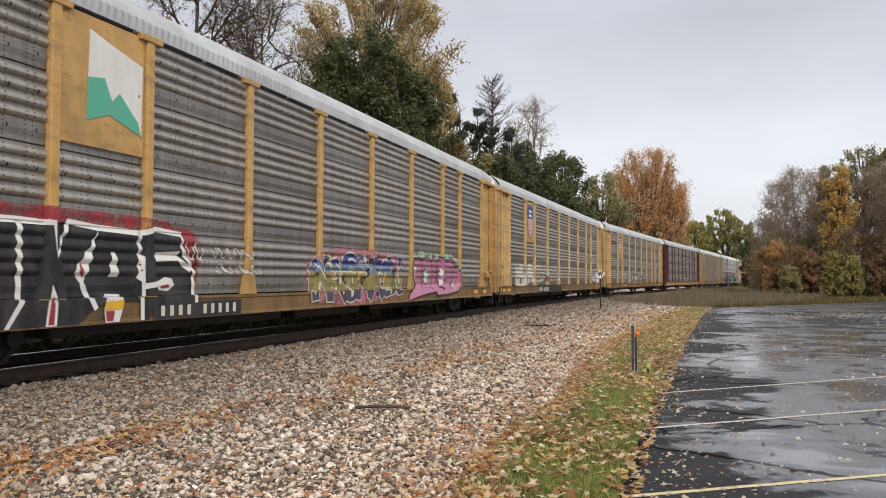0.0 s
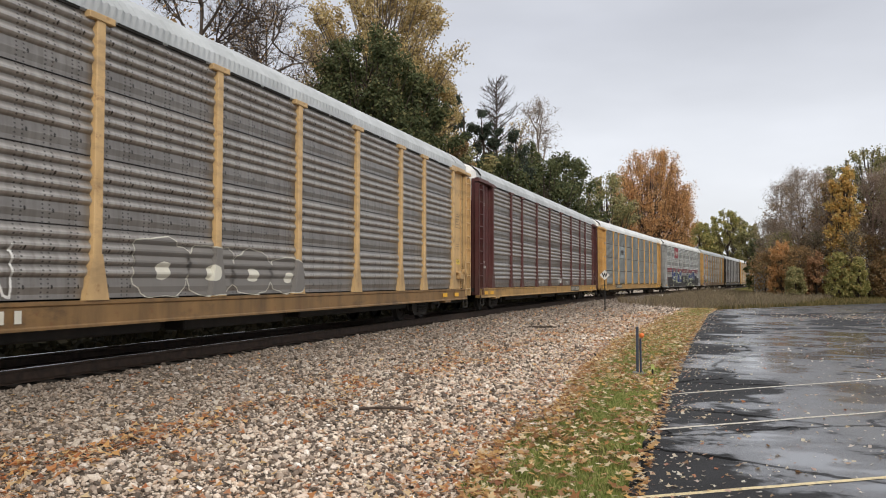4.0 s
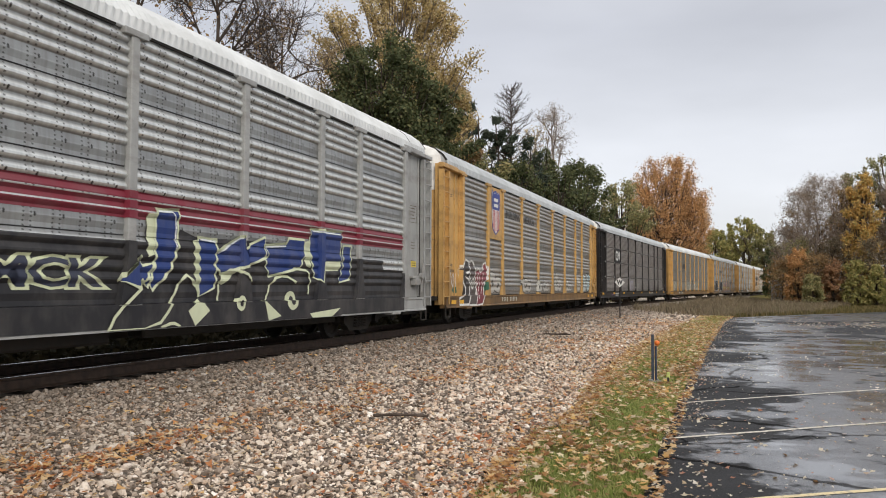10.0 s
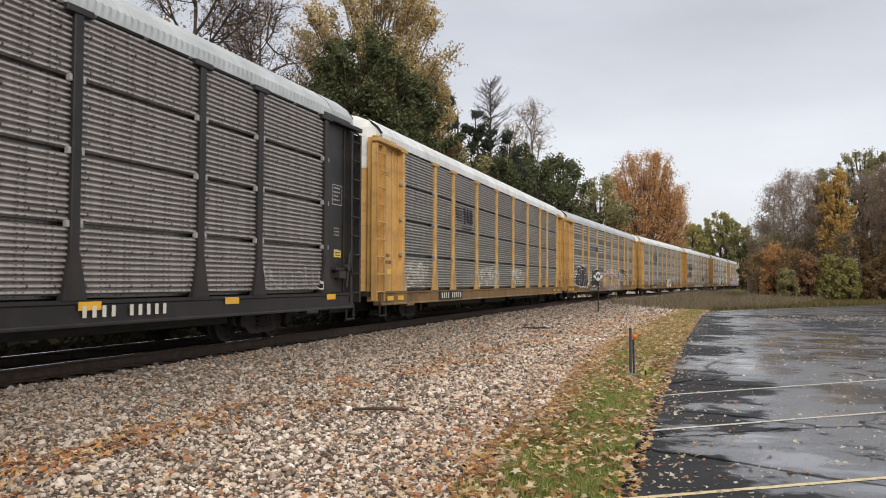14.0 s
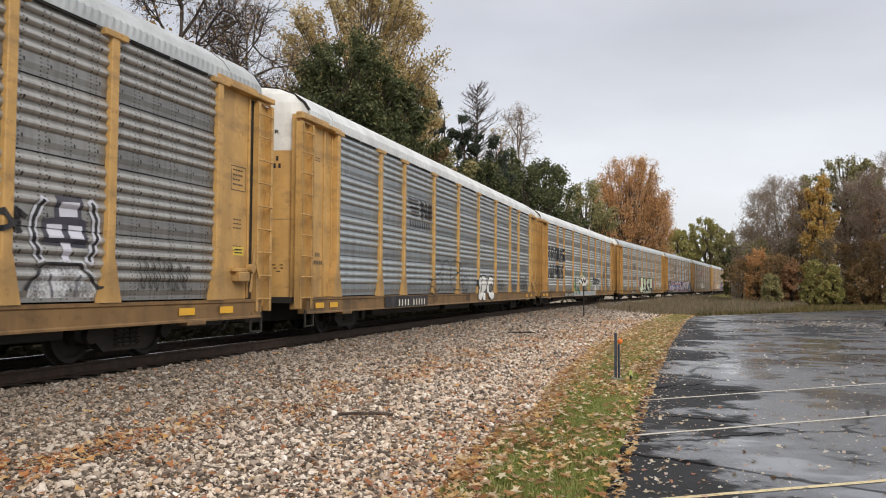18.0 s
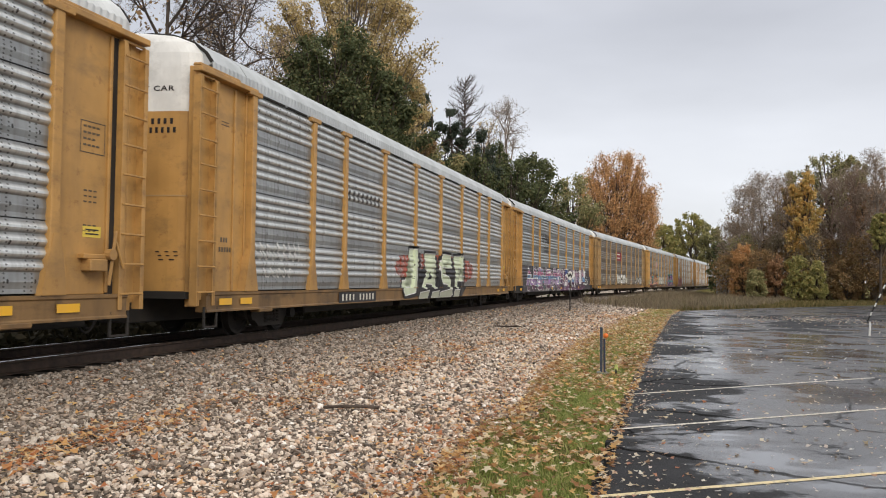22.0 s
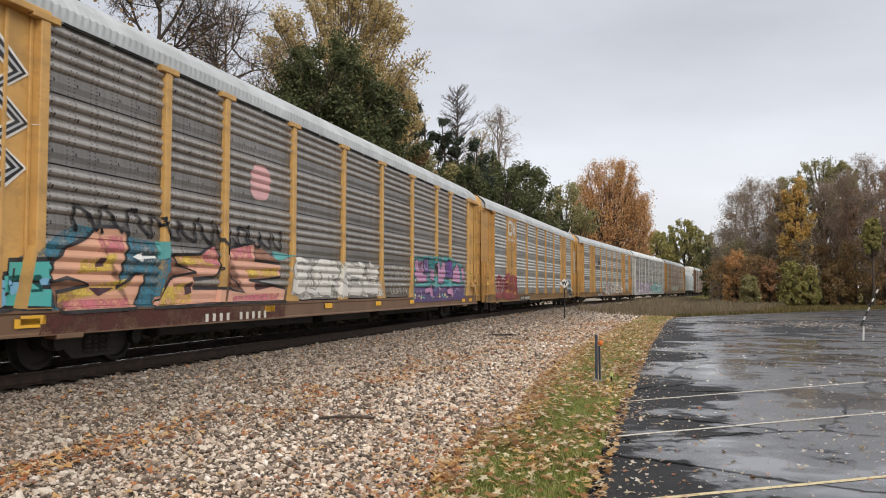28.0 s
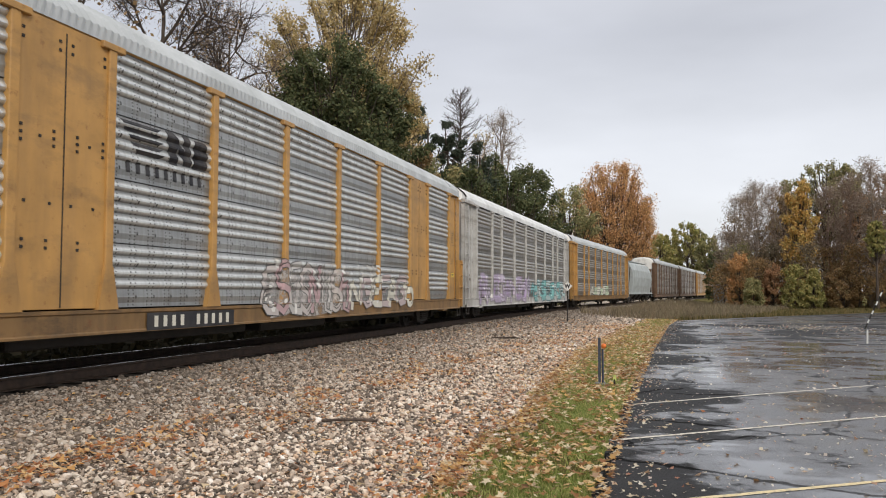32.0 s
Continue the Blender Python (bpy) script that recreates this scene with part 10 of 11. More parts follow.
    draw(n, [[(22.36, 2.28), (22.70, 2.30), (22.70, 2.10), (22.36, 2.08)], [(22.15, 1.97), (22.42, 1.98), (22.42, 1.80), (22.15, 1.79)], [(22.54, 1.98), (22.80, 1.98), (22.80, 1.80), (22.54, 1.80)], [(22.40, 1.74), (22.58, 1.74), (22.55, 1.50), (22.43, 1.50)]], (0.60, 0.60, 0.68), "highlight", 0.011, halo)
    for pts, w, col in (([(22.05, 2.26), (21.92, 2.05), (21.90, 1.8), (22.02, 1.52)], 0.14, (0.55, 0.56, 0.62)), ([(22.05, 2.26), (21.92, 2.05), (21.90, 1.8), (22.02, 1.52)], 0.06, BLACK), ([(22.95, 2.3), (23.06, 2.1), (23.07, 1.85), (22.93, 1.52)], 0.16, (0.55, 0.56, 0.62)), ([(22.95, 2.3), (23.06, 2.1), (23.07, 1.85), (22.93, 1.52)], 0.06, BLACK), ([(21.82, 1.12), (22.1, 1.45), (22.75, 1.45), (23.12, 1.14)], 0.05, BLACK), ([(22.2, 1.3), (22.28, 1.02)], 0.04, (0.15, 0.15, 0.18)), ([(22.75, 1.3), (22.7, 1.02)], 0.04, (0.15, 0.15, 0.18))):
        bm = bmesh.new()
        strip(bm, pts, w)
        lay(n, bm, "stroke", col, 0.014 if col != BLACK else 0.018, halo)
    scrawl(n, 20.2, 21.8, 1.85, 2.25, BLACK, 97, "black scrawled tag", 0.07, 4)
    scrawl(n, 24.0, 25.3, 1.1, 1.65, (0.06, 0.06, 0.06), 98, "black scrawled tag", 0.025, 7)
    number_box(n, 7.3, 9.7, 0.62, 0.78)
    # 10
    n = 10
    horse_mark(n, 7.55, 9.85, 3.25, 3.85, ((7.7, 9.7, 2.98, 3.16),))
    graffiti_outline()
    for u, tall in ((9.85, 0.0), (13.75, 0.1)):
        scrawl(n, u - 0.1, u + 0.5, 0.66, 1.3 - tall, BLACK, int(u * 9), "black loops over a post", 0.03, 2)
    letters(n, "SPC", 15.6, 18.2, 0.64, 1.6, WHITE, "white bubble letters with black edges", BLACK, 0.05, 0.08)
    for a, col in ((18.8, BLACK), (21.6, (0.05, 0.10, 0.22)), (23.7, BLACK)):
        scrawl(n, a, a + (1.3 if a < 23 else 1.7), 1.05, 1.55 if a < 23 else 1.75, col, int(a * 7), "dark scrawled tag", 0.05, 3 if a < 23 else 6)
    rects(n, [(5.6, 9.3, SILL_LOW + 0.02, SILL_TOP - 0.02)], BLACK, "number_panel", "black number panel", 0.003)
    number_box(n, 6.6, 9.1, 0.62, 0.80, dark=False)
    # 11
    n = 11
    strokes = {"T": ((0, 1, 0.78, 1), (0.36, 0.70, 0, 0.78)), "R": ((0, 0.3, 0, 1), (0.3, 0.8, 0.8, 1), (0.66, 0.9, 0.5, 0.8), (0.3, 0.8, 0.36, 0.54)), "O": ((0, 0.3, 0, 1), (0.7, 1, 0, 1), (0.3, 0.7, 0.78, 1), (0.3, 0.7, 0, 0.22)), "U": ((0, 0.32, 0, 1), (0.68, 1, 0, 1), (0.32, 0.68, 0, 0.26)), "S": ((0, 1, 0.78, 1), (0, 0.34, 0.45, 0.78), (0.34, 1, 0.42, 0.6), (0.66, 1, 0.2, 0.42), (0, 1, 0, 0.2)), "W": ((0, 0.2, 0.4, 1), (0.4, 0.6, 0.4, 1), (0.8, 1, 0.4, 1), (0, 1, 0, 0.4)), "9": ((0, 0.3, 0.4, 1), (0.3, 0.68, 0.8, 1), (0.3, 0.68, 0.36, 0.54), (0.68, 1, 0, 1))}
    strokes["0"], strokes["5"] = strokes["O"], strokes["S"]
    for word, spans, z0, z1 in (("TROUS", ((2.72, 3.38), (3.54, 4.4), (4.58, 5.38), (5.55, 6.3), (6.43, 7.1)), 2.74, 3.52), ("W905", ((3.26, 4.34), (4.63, 5.38), (5.44, 6.15), (6.42, 7.02)), 1.68, 2.48)):
        for ch, (a, b) in zip(word, spans):
            first = None
            for k, (x0, x1, y0, y1) in enumerate(strokes[ch]):
                tilt = 0.025 * math.sin(a * 5 + k * 2)
                pts = [(a + (b - a) * x0, z0 + (z1 - z0) * y0 - tilt), (a + (b - a) * x1, z0 + (z1 - z0) * y0 + tilt), (a + (b - a) * x1 + 0.015, z0 + (z1 - z0) * y1 + tilt), (a + (b - a) * x0 - 0.01, z0 + (z1 - z0) * y1)]
                ob = draw(n, [pts], BLACK, "stroke" if first else "graffiti", 0.006 + 0.0007 * k, first, "" if first else "large rough black block letter", 0.05)
                first = first or ob
            if ch == "R":
                draw(n, [[(a + 0.35, 3.02), (a + 0.6, 3.06), (b + 0.05, 2.76), (b - 0.25, 2.72)]], BLACK, "stroke", 0.0095, first, "", 0.05)
    rects(n, [(2.6, 2.78, 2.94, 3.2), (2.58, 2.76, 1.68, 2.03), (2.84, 3.04, 1.68, 2.05), (7.33, 7.5, 2.78, 2.96), (7.56, 7.72, 2.76, 2.96), (7.3, 7.42, 2.1, 2.36), (7.5, 7.64, 2.1, 2.36)], BLACK, "graffiti", "rough black marks", 0.006)
    bars(n, 7.6, 9.9, 3.15, 3.45, 8, (0.10, 0.10, 0.10), "lettering", "faded black lettering", 0.005)
    rects(n, [(10.0, 18.5, SILL_LOW + 0.02, SILL_TOP - 0.02)], (0.36, 0.37, 0.37), "grey_patch", "grey overpainted sill", 0.003)
    graffiti_green()
    scrawl(n, 10.35, 10.95, 1.78, 2.12, WHITE, 114, "white scrawled tag", 0.035, 3)
    bubbles(n, 17.5, 20.4, 1.35, 1.95, 5, BLACK, (0.50, 0.50, 0.50), 117, "small black bubble graffiti", 0.03)
    blob(n, 17.3, 20.5, 0.95, 1.35, (0.60, 0.60, 0.58), 119, 0.004, None, "pale spray below the black letters", 0.3, "mist")
    scrawl(n, 21.3, 24.4, 1.1, 3.2, (0.05, 0.05, 0.05), 118, "loose black line drawing", 0.04, 5)
    number_box(n, 7.3, 9.7, 0.62, 0.78)
    # 12
    n = 12
    blob(n, 11.2, 20.6, 0.95, 2.05, (0.42, 0.11, 0.07), 121, 0.003, None, "red cloud of spray behind pale letters", 0.18, "mist")
    graffiti_cream()
    scrawl(n, 2.7, 4.7, 1.55, 1.95, WHITE, 122, "white scrawled tag", 0.04, 7)
    scrawl(n, 3.0, 4.3, 1.2, 1.45, WHITE, 123, "white scrawled tag", 0.03, 5)
    bars(n, 7.3, 9.7, 3.2, 3.45, 8, (0.08, 0.08, 0.08), "lettering", "faded black lettering", 0.005)
    number_box(n, 6.9, 9.2, 0.64, 0.80)
    # 13
    n = 13
    rects(n, [(2.7, 26.0, SILL_LOW + 0.02, 2.02)], (0.045, 0.04, 0.05), "dark_band", "black band along the car's foot", 0.003, None, 0.1)
    wild(n, 4.2, 13.7, 0.62, 2.0, (PURPLE, (0.30, 0.18, 0.38), (0.10, 0.26, 0.42), WINE, (0.42, 0.14, 0.28)), WHITE, 131, "pink, blue and purple graffiti with white arrows", 8, None, (TEAL, WHITE), 0.045, 0.5, bands=BANDS_A, fat=1.35)
    graffiti_arrows()
    horse_mark(n, 7.6, 9.9, 3.45, 4.0, ((8.5, 9.8, 3.12, 3.28), (8.5, 9.9, 2.9, 3.06)), 0.3)
    number_box(n, 7.5, 9.7, 0.60, 0.74, dark=False)
    sill_marks(n, (2.2, 10.6, 13.6, 17.0, 20.5), 0.74)
    # 14
    n = 14
    p = plate_box(n, 10.1, 12.77, 3.2, 4.0, spray((0.25, 0.035, 0.05)), "small maroon emblem plate")
    bm = bmesh.new()
    for z in (3.75, 3.40):
        ring_face(bm, [(10.4, z), (11.9, z), (11.9, z + 0.1), (10.4, z + 0.1)])
    tagged(flat_on_plate(bm, FACE - 0.004, WHITE, "emblem", p), kind="stuff")
    for a in (2.7, 5.4, 7.4):
        scrawl(n, a, a + 1.7, 0.95, 1.95, CREAM, int(a * 11), "tall pale scrawled tag", 0.05, 3)
    wild(n, 10.2, 15.6, 1.0, 1.95, (CREAM, WHITE), (0.12, 0.10, 0.09), 141, "white block graffiti", 7, None, (CREAM,))
    scrawl(n, 16.0, 19.5, 1.0, 1.6, CREAM, 142, "pale scrawled tag", 0.03, 7, 0.3)
    wild(n, 21.4, 25.8, 0.95, 1.75, ((0.40, 0.38, 0.36), (0.50, 0.48, 0.46)), BLACK, 143, "grey and white graffiti with black edges", 6, None, (WHITE,))
    # 15
    n = 15
    shapes = [[(2.75, 1.52), (3.05, 1.78), (3.45, 1.92), (3.65, 2.1), (4.1, 2.12), (4.35, 2.06), (4.35, 1.8), (4.2, 1.46), (4.1, 1.2), (4.55, 1.42), (4.8, 1.42), (4.5, 0.88), (2.9, 0.86), (2.85, 1.14), (3.5, 1.24), (3.05, 1.34), (2.75, 1.28)], [(5.55, 1.76), (6.3, 1.8), (6.85, 2.0), (7.05, 1.56), (6.8, 1.4), (6.15, 1.36), (6.15, 1.2), (7.15, 1.2), (7.1, 0.92), (4.95, 0.88), (5.35, 1.36), (6.2, 1.48), (5.6, 1.6)], [(7.25, 1.94), (8.35, 2.12), (8.3, 1.76), (9.45, 1.72), (9.4, 1.44), (8.1, 1.36), (9.7, 1.2), (9.65, 0.92), (7.15, 0.92), (7.2, 1.2), (7.95, 1.12), (7.3, 1.46)]]
    draw(n, [[(2.2, 0.9), (2.2, 1.55), (3.2, 2.1), (5.5, 1.9), (5.5, 0.9)]], (0.06, 0.20, 0.28), "graffiti", 0.003, None, "blue mist of spray behind the letters", "mist")
    top = draw(n, shapes[:1], (0.66, 0.36, 0.24), "graffiti", 0.009, None, "peach, pink and yellow graffiti with black edges")
    draw(n, shapes[1:], (0.66, 0.36, 0.26), "fill", 0.009, top)
    draw(n, [[(2.9, 1.14), (4.45, 1.36), (4.35, 1.2), (2.9, 1.0)], [(3.35, 1.6), (4.1, 1.72), (4.0, 1.46), (3.25, 1.4)], [(5.15, 1.2), (6.1, 1.32), (6.1, 0.96), (5.1, 0.9)], [(5.65, 1.74), (6.3, 1.76), (6.8, 1.6), (5.65, 1.6)], [(7.95, 1.56), (9.3, 1.64), (9.3, 1.46), (8.1, 1.4)]], (0.66, 0.48, 0.10), "highlight", 0.013, top, "", "mist")
    draw(n, [[(3.7, 1.95), (4.25, 2.0), (4.25, 1.75), (3.7, 1.72)], [(3.0, 0.9), (4.4, 0.92), (4.4, 1.05), (3.0, 1.02)], [(6.4, 1.84), (6.85, 1.96), (6.95, 1.62), (6.5, 1.66)], [(7.4, 1.95), (8.2, 2.05), (8.2, 1.8), (7.5, 1.74)], [(7.4, 0.96), (9.4, 0.96), (9.4, 1.1), (7.6, 1.05)]], (0.60, 0.20, 0.24), "highlight", 0.0145, top, "", "mist")
    draw(n, [[(3.7, 1.64), (3.85, 1.64), (3.8, 1.52), (3.6, 1.5)], [(3.5, 1.2), (4.05, 1.2), (3.7, 1.08)], [(5.9, 1.26), (6.1, 1.32), (6.1, 1.12), (5.9, 1.08)], [(8.3, 1.3), (9.2, 1.24), (8.4, 1.16)]], (0.06, 0.02, 0.03), "slit", 0.017, top)
    for pts in shapes:
        bm = bmesh.new()
        strip(bm, pts + pts[:1], 0.055)
        lay(n, bm, "outline", BLACK, 0.019, top)
    draw(n, [[(5.05, 1.96), (5.5, 1.96), (5.45, 1.72), (5.15, 1.66)], [(9.1, 1.98), (10.05, 1.92), (9.2, 1.76)]], (0.10, 0.36, 0.36), "highlight", 0.008, top)
    draw(n, [[(4.45, 1.68), (4.7, 1.76), (4.7, 1.7), (5.05, 1.72), (5.05, 1.68), (4.7, 1.66), (4.7, 1.6)]], WHITE, "arrow", 0.023, top)
    draw(n, [[(2.5, 0.58), (2.6, 0.86), (9.6, 0.84), (9.6, 0.60)]], (0.10, 0.035, 0.03), "shade", 0.006, top, "", "mist")
    scrawl(n, 3.0, 9.6, 2.0, 2.45, BLACK, 152, "row of black scrawled tags", 0.05, 12)
    blob(n, 8.15, 8.95, 3.0, 3.7, (0.66, 0.38, 0.38), 153, 0.004, None, "pink oval sticker-like patch", 0.08)
    blob(n, 9.9, 15.6, 0.95, 1.85, (0.68, 0.66, 0.60), 154, 0.004, None, "chalky white block of spray", 0.35, "mist")
    wild(n, 10.0, 15.4, 1.0, 1.9, ((0.66, 0.64, 0.60),), (0.30, 0.29, 0.27), 154, "white block graffiti", 8, None, (CREAM,), 0.02)
    scrawl(n, 16.4, 18.2, 1.55, 1.95, CREAM, 155, "white scrawled tag", 0.03, 5)
    scrawl(n, 16.5, 18.3, 1.02, 1.42, CREAM, 160, "white scrawled tag", 0.03, 6)
    graffiti_violet()
    wild(n, 1.55, 2.6, 0.95, 1.5, (SKY, TEAL), BLACK, 157, "blue scribbled patch", 2, None, (SKY,))
    zig, top = [(1.70, 4.35), (2.2, 4.0), (1.75, 3.7), (2.25, 3.35), (1.75, 3.05), (2.2, 2.75), (1.8, 2.5)], None
    for w, col in ((0.34, WHITE), (0.22, BLACK), (0.06, (0.45, 0.47, 0.50))):
        bm = bmesh.new()
        strip(bm, zig, w)
        ob = lay(n, bm, "stroke" if top else "graffiti", col, 0.03 - w * 0.05, top, "" if top else "black and white zigzag tag")
        top = top or ob
    number_box(n, 6.4, 8.8, 0.60, 0.74, dark=False)
    sill_marks(n, (2.4, 8.9, 11.9, 15.4, 18.5), 0.78)
    # 16
    n = 16
    wave_mark(n, 5.45, 7.0, 3.95, 4.62, w=0.17)
    bars(n, 5.42, 6.98, 3.62, 3.76, 8, WHITE, "lettering", "small white lettering", 0.006)
    wild(n, 2.9, 7.4, 0.66, 1.95, ((0.25, 0.045, 0.055), (0.20, 0.035, 0.045)), (0.23, 0.042, 0.05), 161, "flat dark red graffiti letters", 5, None, ((0.50, 0.27, 0.075),), 0.03, 0.3)
    scrawl(n, 2.9, 4.4, 0.95, 1.7, (0.55, 0.45, 0.45), 162, "thin pale strokes over red", 0.03, 3)
    for k in range(4):
        a = 24.45 + 0.36 * k
        first = blob(n, a, a + 0.40, 0.60 + 0.03 * k, 1.92 - 0.05 * k, (0.50, 0.60, 0.66), 163 + k, 0.006 + 0.001 * k, None, "tall black and pale blue finger-like graffiti", 0.15)
        blob(n, a + 0.05, a + 0.36, 0.68, 1.2, BLACK, 168 + k, 0.012 + 0.001 * k, first, "", 0.2, 0.0, "fill")
        blob(n, a + 0.06, a + 0.35, 1.28, 1.82 - 0.05 * k, (0.05, 0.06, 0.08), 173 + k, 0.012 + 0.001 * k, first, "", 0.2, 0.0, "fill")
    scrawl(n, 22.4, 23.4, 1.42, 1.76, BLACK, 164, "black scrawled tag", 0.045, 5)
    scrawl(n, 22.4, 23.4, 1.06, 1.38, BLACK, 165, "black scrawled tag", 0.045, 4)
    number_box(n, 8.2, 10.6, 0.62, 0.78)
    # 17
    n = 17
    horse_mark(n, 7.45, 9.8, 3.30, 3.85, ((7.5, 9.7, 3.02, 3.20),))
    blob(n, 12.0, 16.4, 0.66, 1.7, (0.50, 0.47, 0.45), 170, 0.003, None, "thin pale overspray", 0.4, "mist")
    wild(n, 11.9, 16.4, 0.64, 1.85, ((0.50, 0.46, 0.44), (0.46, 0.32, 0.33), (0.52, 0.50, 0.48)), (0.05, 0.05, 0.05), 171, "pale grey and pink graffiti with thin black edges", 8, None, (WHITE,), 0.022, 0.5, fat=0.62)
    wild(n, 16.6, 21.6, 0.72, 1.65, (CREAM, (0.48, 0.40, 0.40)), (0.14, 0.13, 0.13), 172, "pale graffiti letters", 7, None, (WHITE,), 0.02, fat=0.6)
    scrawl(n, 17.0, 18.6, 1.62, 1.95, WHITE, 177, "white scrawled tag", 0.03, 5)
    number_box(n, 8.2, 10.6, 0.62, 0.80)
    # 18, 19
    wild(18, 3.0, 13.8, 0.66, 2.0, ((0.40, 0.33, 0.46), (0.50, 0.44, 0.54)), (0.30, 0.27, 0.32), 181, "faded purple graffiti", 9, None, (WHITE, LILAC))
    wild(18, 14.6, 25.8, 0.66, 1.9, ((0.20, 0.42, 0.42), (0.40, 0.50, 0.50)), (0.10, 0.20, 0.22), 182, "teal graffiti", 8, None, (WHITE,))
    wild(19, 8.0, 16.0, 0.95, 1.7, (CREAM, (0.45, 0.52, 0.40)), (0.2, 0.2, 0.18), 191, "greenish white graffiti", 6, None, (WHITE,))
    for k in range(20):
        end_stencils(k, (0.45, 0.44, 0.42) if k in (3, 7) else (0.10, 0.07, 0.04))
    for k in (0, 1, 2, 3, 4, 6, 8, 9, 10, 11, 12, 14, 15):
        sill_marks(k, (1.55, 2.3, 25.2, 26.4), 0.74)
def build_train():
    c = CARS
    c[0] = autorack(0, "yellow", "panel_dark", "sill_dirty", "yellow-posted car carrier with grimy dark grey panels and graffiti")
    c[1] = autorack(1, "yellow_faded", "panel_dark", "sill_dirty", "yellow-posted car carrier with dark panels and pale graffiti letters")
    c[2] = autorack(2, "yellow_faded", "panel_dark", "sill_dirty", "yellow-posted car carrier with weathered brownish-grey panels")
    c[3] = autorack(3, "maroon", "panel_dark", "sill_clean", "maroon-posted car carrier with grey panels and yellow sill")
    c[4] = autorack(4, "yellow_clean", "panel_blue", "sill_clean", "bright yellow car carrier with pale bluish banded panels", style="banded", roof="roof_white")
    c[5] = autorack(5, "silver", "panel_light", "silver", "silver-grey car carrier with maroon stripes and blue graffiti", roof="roof_white", top="white_paint")
    c[6] = autorack(6, "yellow", "panel_mid", "sill_dirty", "yellow-posted car carrier with beige-grey panels and graffiti")
    c[7] = autorack(7, "black_paint", "panel_black", "black_paint", "black-framed car carrier with dark grey banded panels", style="banded")
    c[8] = autorack(8, "yellow_clean", "panel_mid", "sill_dirty", "yellow-posted car carrier with pale grey banded panels", roof="roof_white", style="banded")
    c[9] = autorack(9, "yellow", "panel_mid", "sill_dirty", "yellow-posted car carrier with grey panels and bold graffiti")
    c[10] = autorack(10, "yellow", "panel_blue", "sill_dirty", "yellow-posted car carrier with bluish-grey panels and outline graffiti", roof="roof_white")
    c[11] = autorack(11, "ochre", "panel_light", "sill_dirty", "ochre-posted car carrier with pale panels and large black letters", roof="roof_white")
    c[12] = autorack(12, "ochre", "panel_light", "sill_dirty", "ochre-posted car carrier with pale panels and block-letter graffiti")
    c[13] = autorack(13, "ochre", "panel_blue", "dark_grime", "ochre-posted car carrier with a long pink and blue graffiti")
    c[14] = autorack(14, "old_yellow", "panel_brown", "sill_dirty", "brown car carrier with stained panels and white graffiti", ends="old_yellow")
    c[15] = autorack(15, "yellow_clean", "panel_dark", "brown", "yellow-posted car carrier with orange and pink graffiti")
    c[16] = autorack(16, "ochre", "panel_light", "sill_dirty", "ochre car carrier with wide flat side plates and red graffiti", plates=((5.2, 7.2), (21.4, 23.4)), fascia="ochre", beams=False)
    c[17] = autorack(17, "ochre", "panel_light", "sill_dirty", "ochre car carrier with wide flat side plates", plates=((5.2, 7.2), (21.4, 23.4)), fascia="ochre", beams=False)
    c[18] = autorack(18, "white_dusty", "panel_mid", "white_dusty", "white-posted car carrier with purple and teal graffiti", roof="roof_white")
    c[19] = autorack(19, "ochre", "panel_dark", "sill_dirty", "ochre-posted car carrier with dark panels")
    for n in (21, 22, 23, 24, 25):
        mats = {21: ("brown", "panel_brown"), 22: ("brown", "panel_dark"), 23: ("ochre", "panel_dark"), 24: ("brown", "panel_brown"), 25: ("ochre", "panel_dark")}[n]
        c[n] = autorack(n, mats[0], mats[1], mats[0], "distant brown car carrier near the train's end")


build_train()
paint_train()
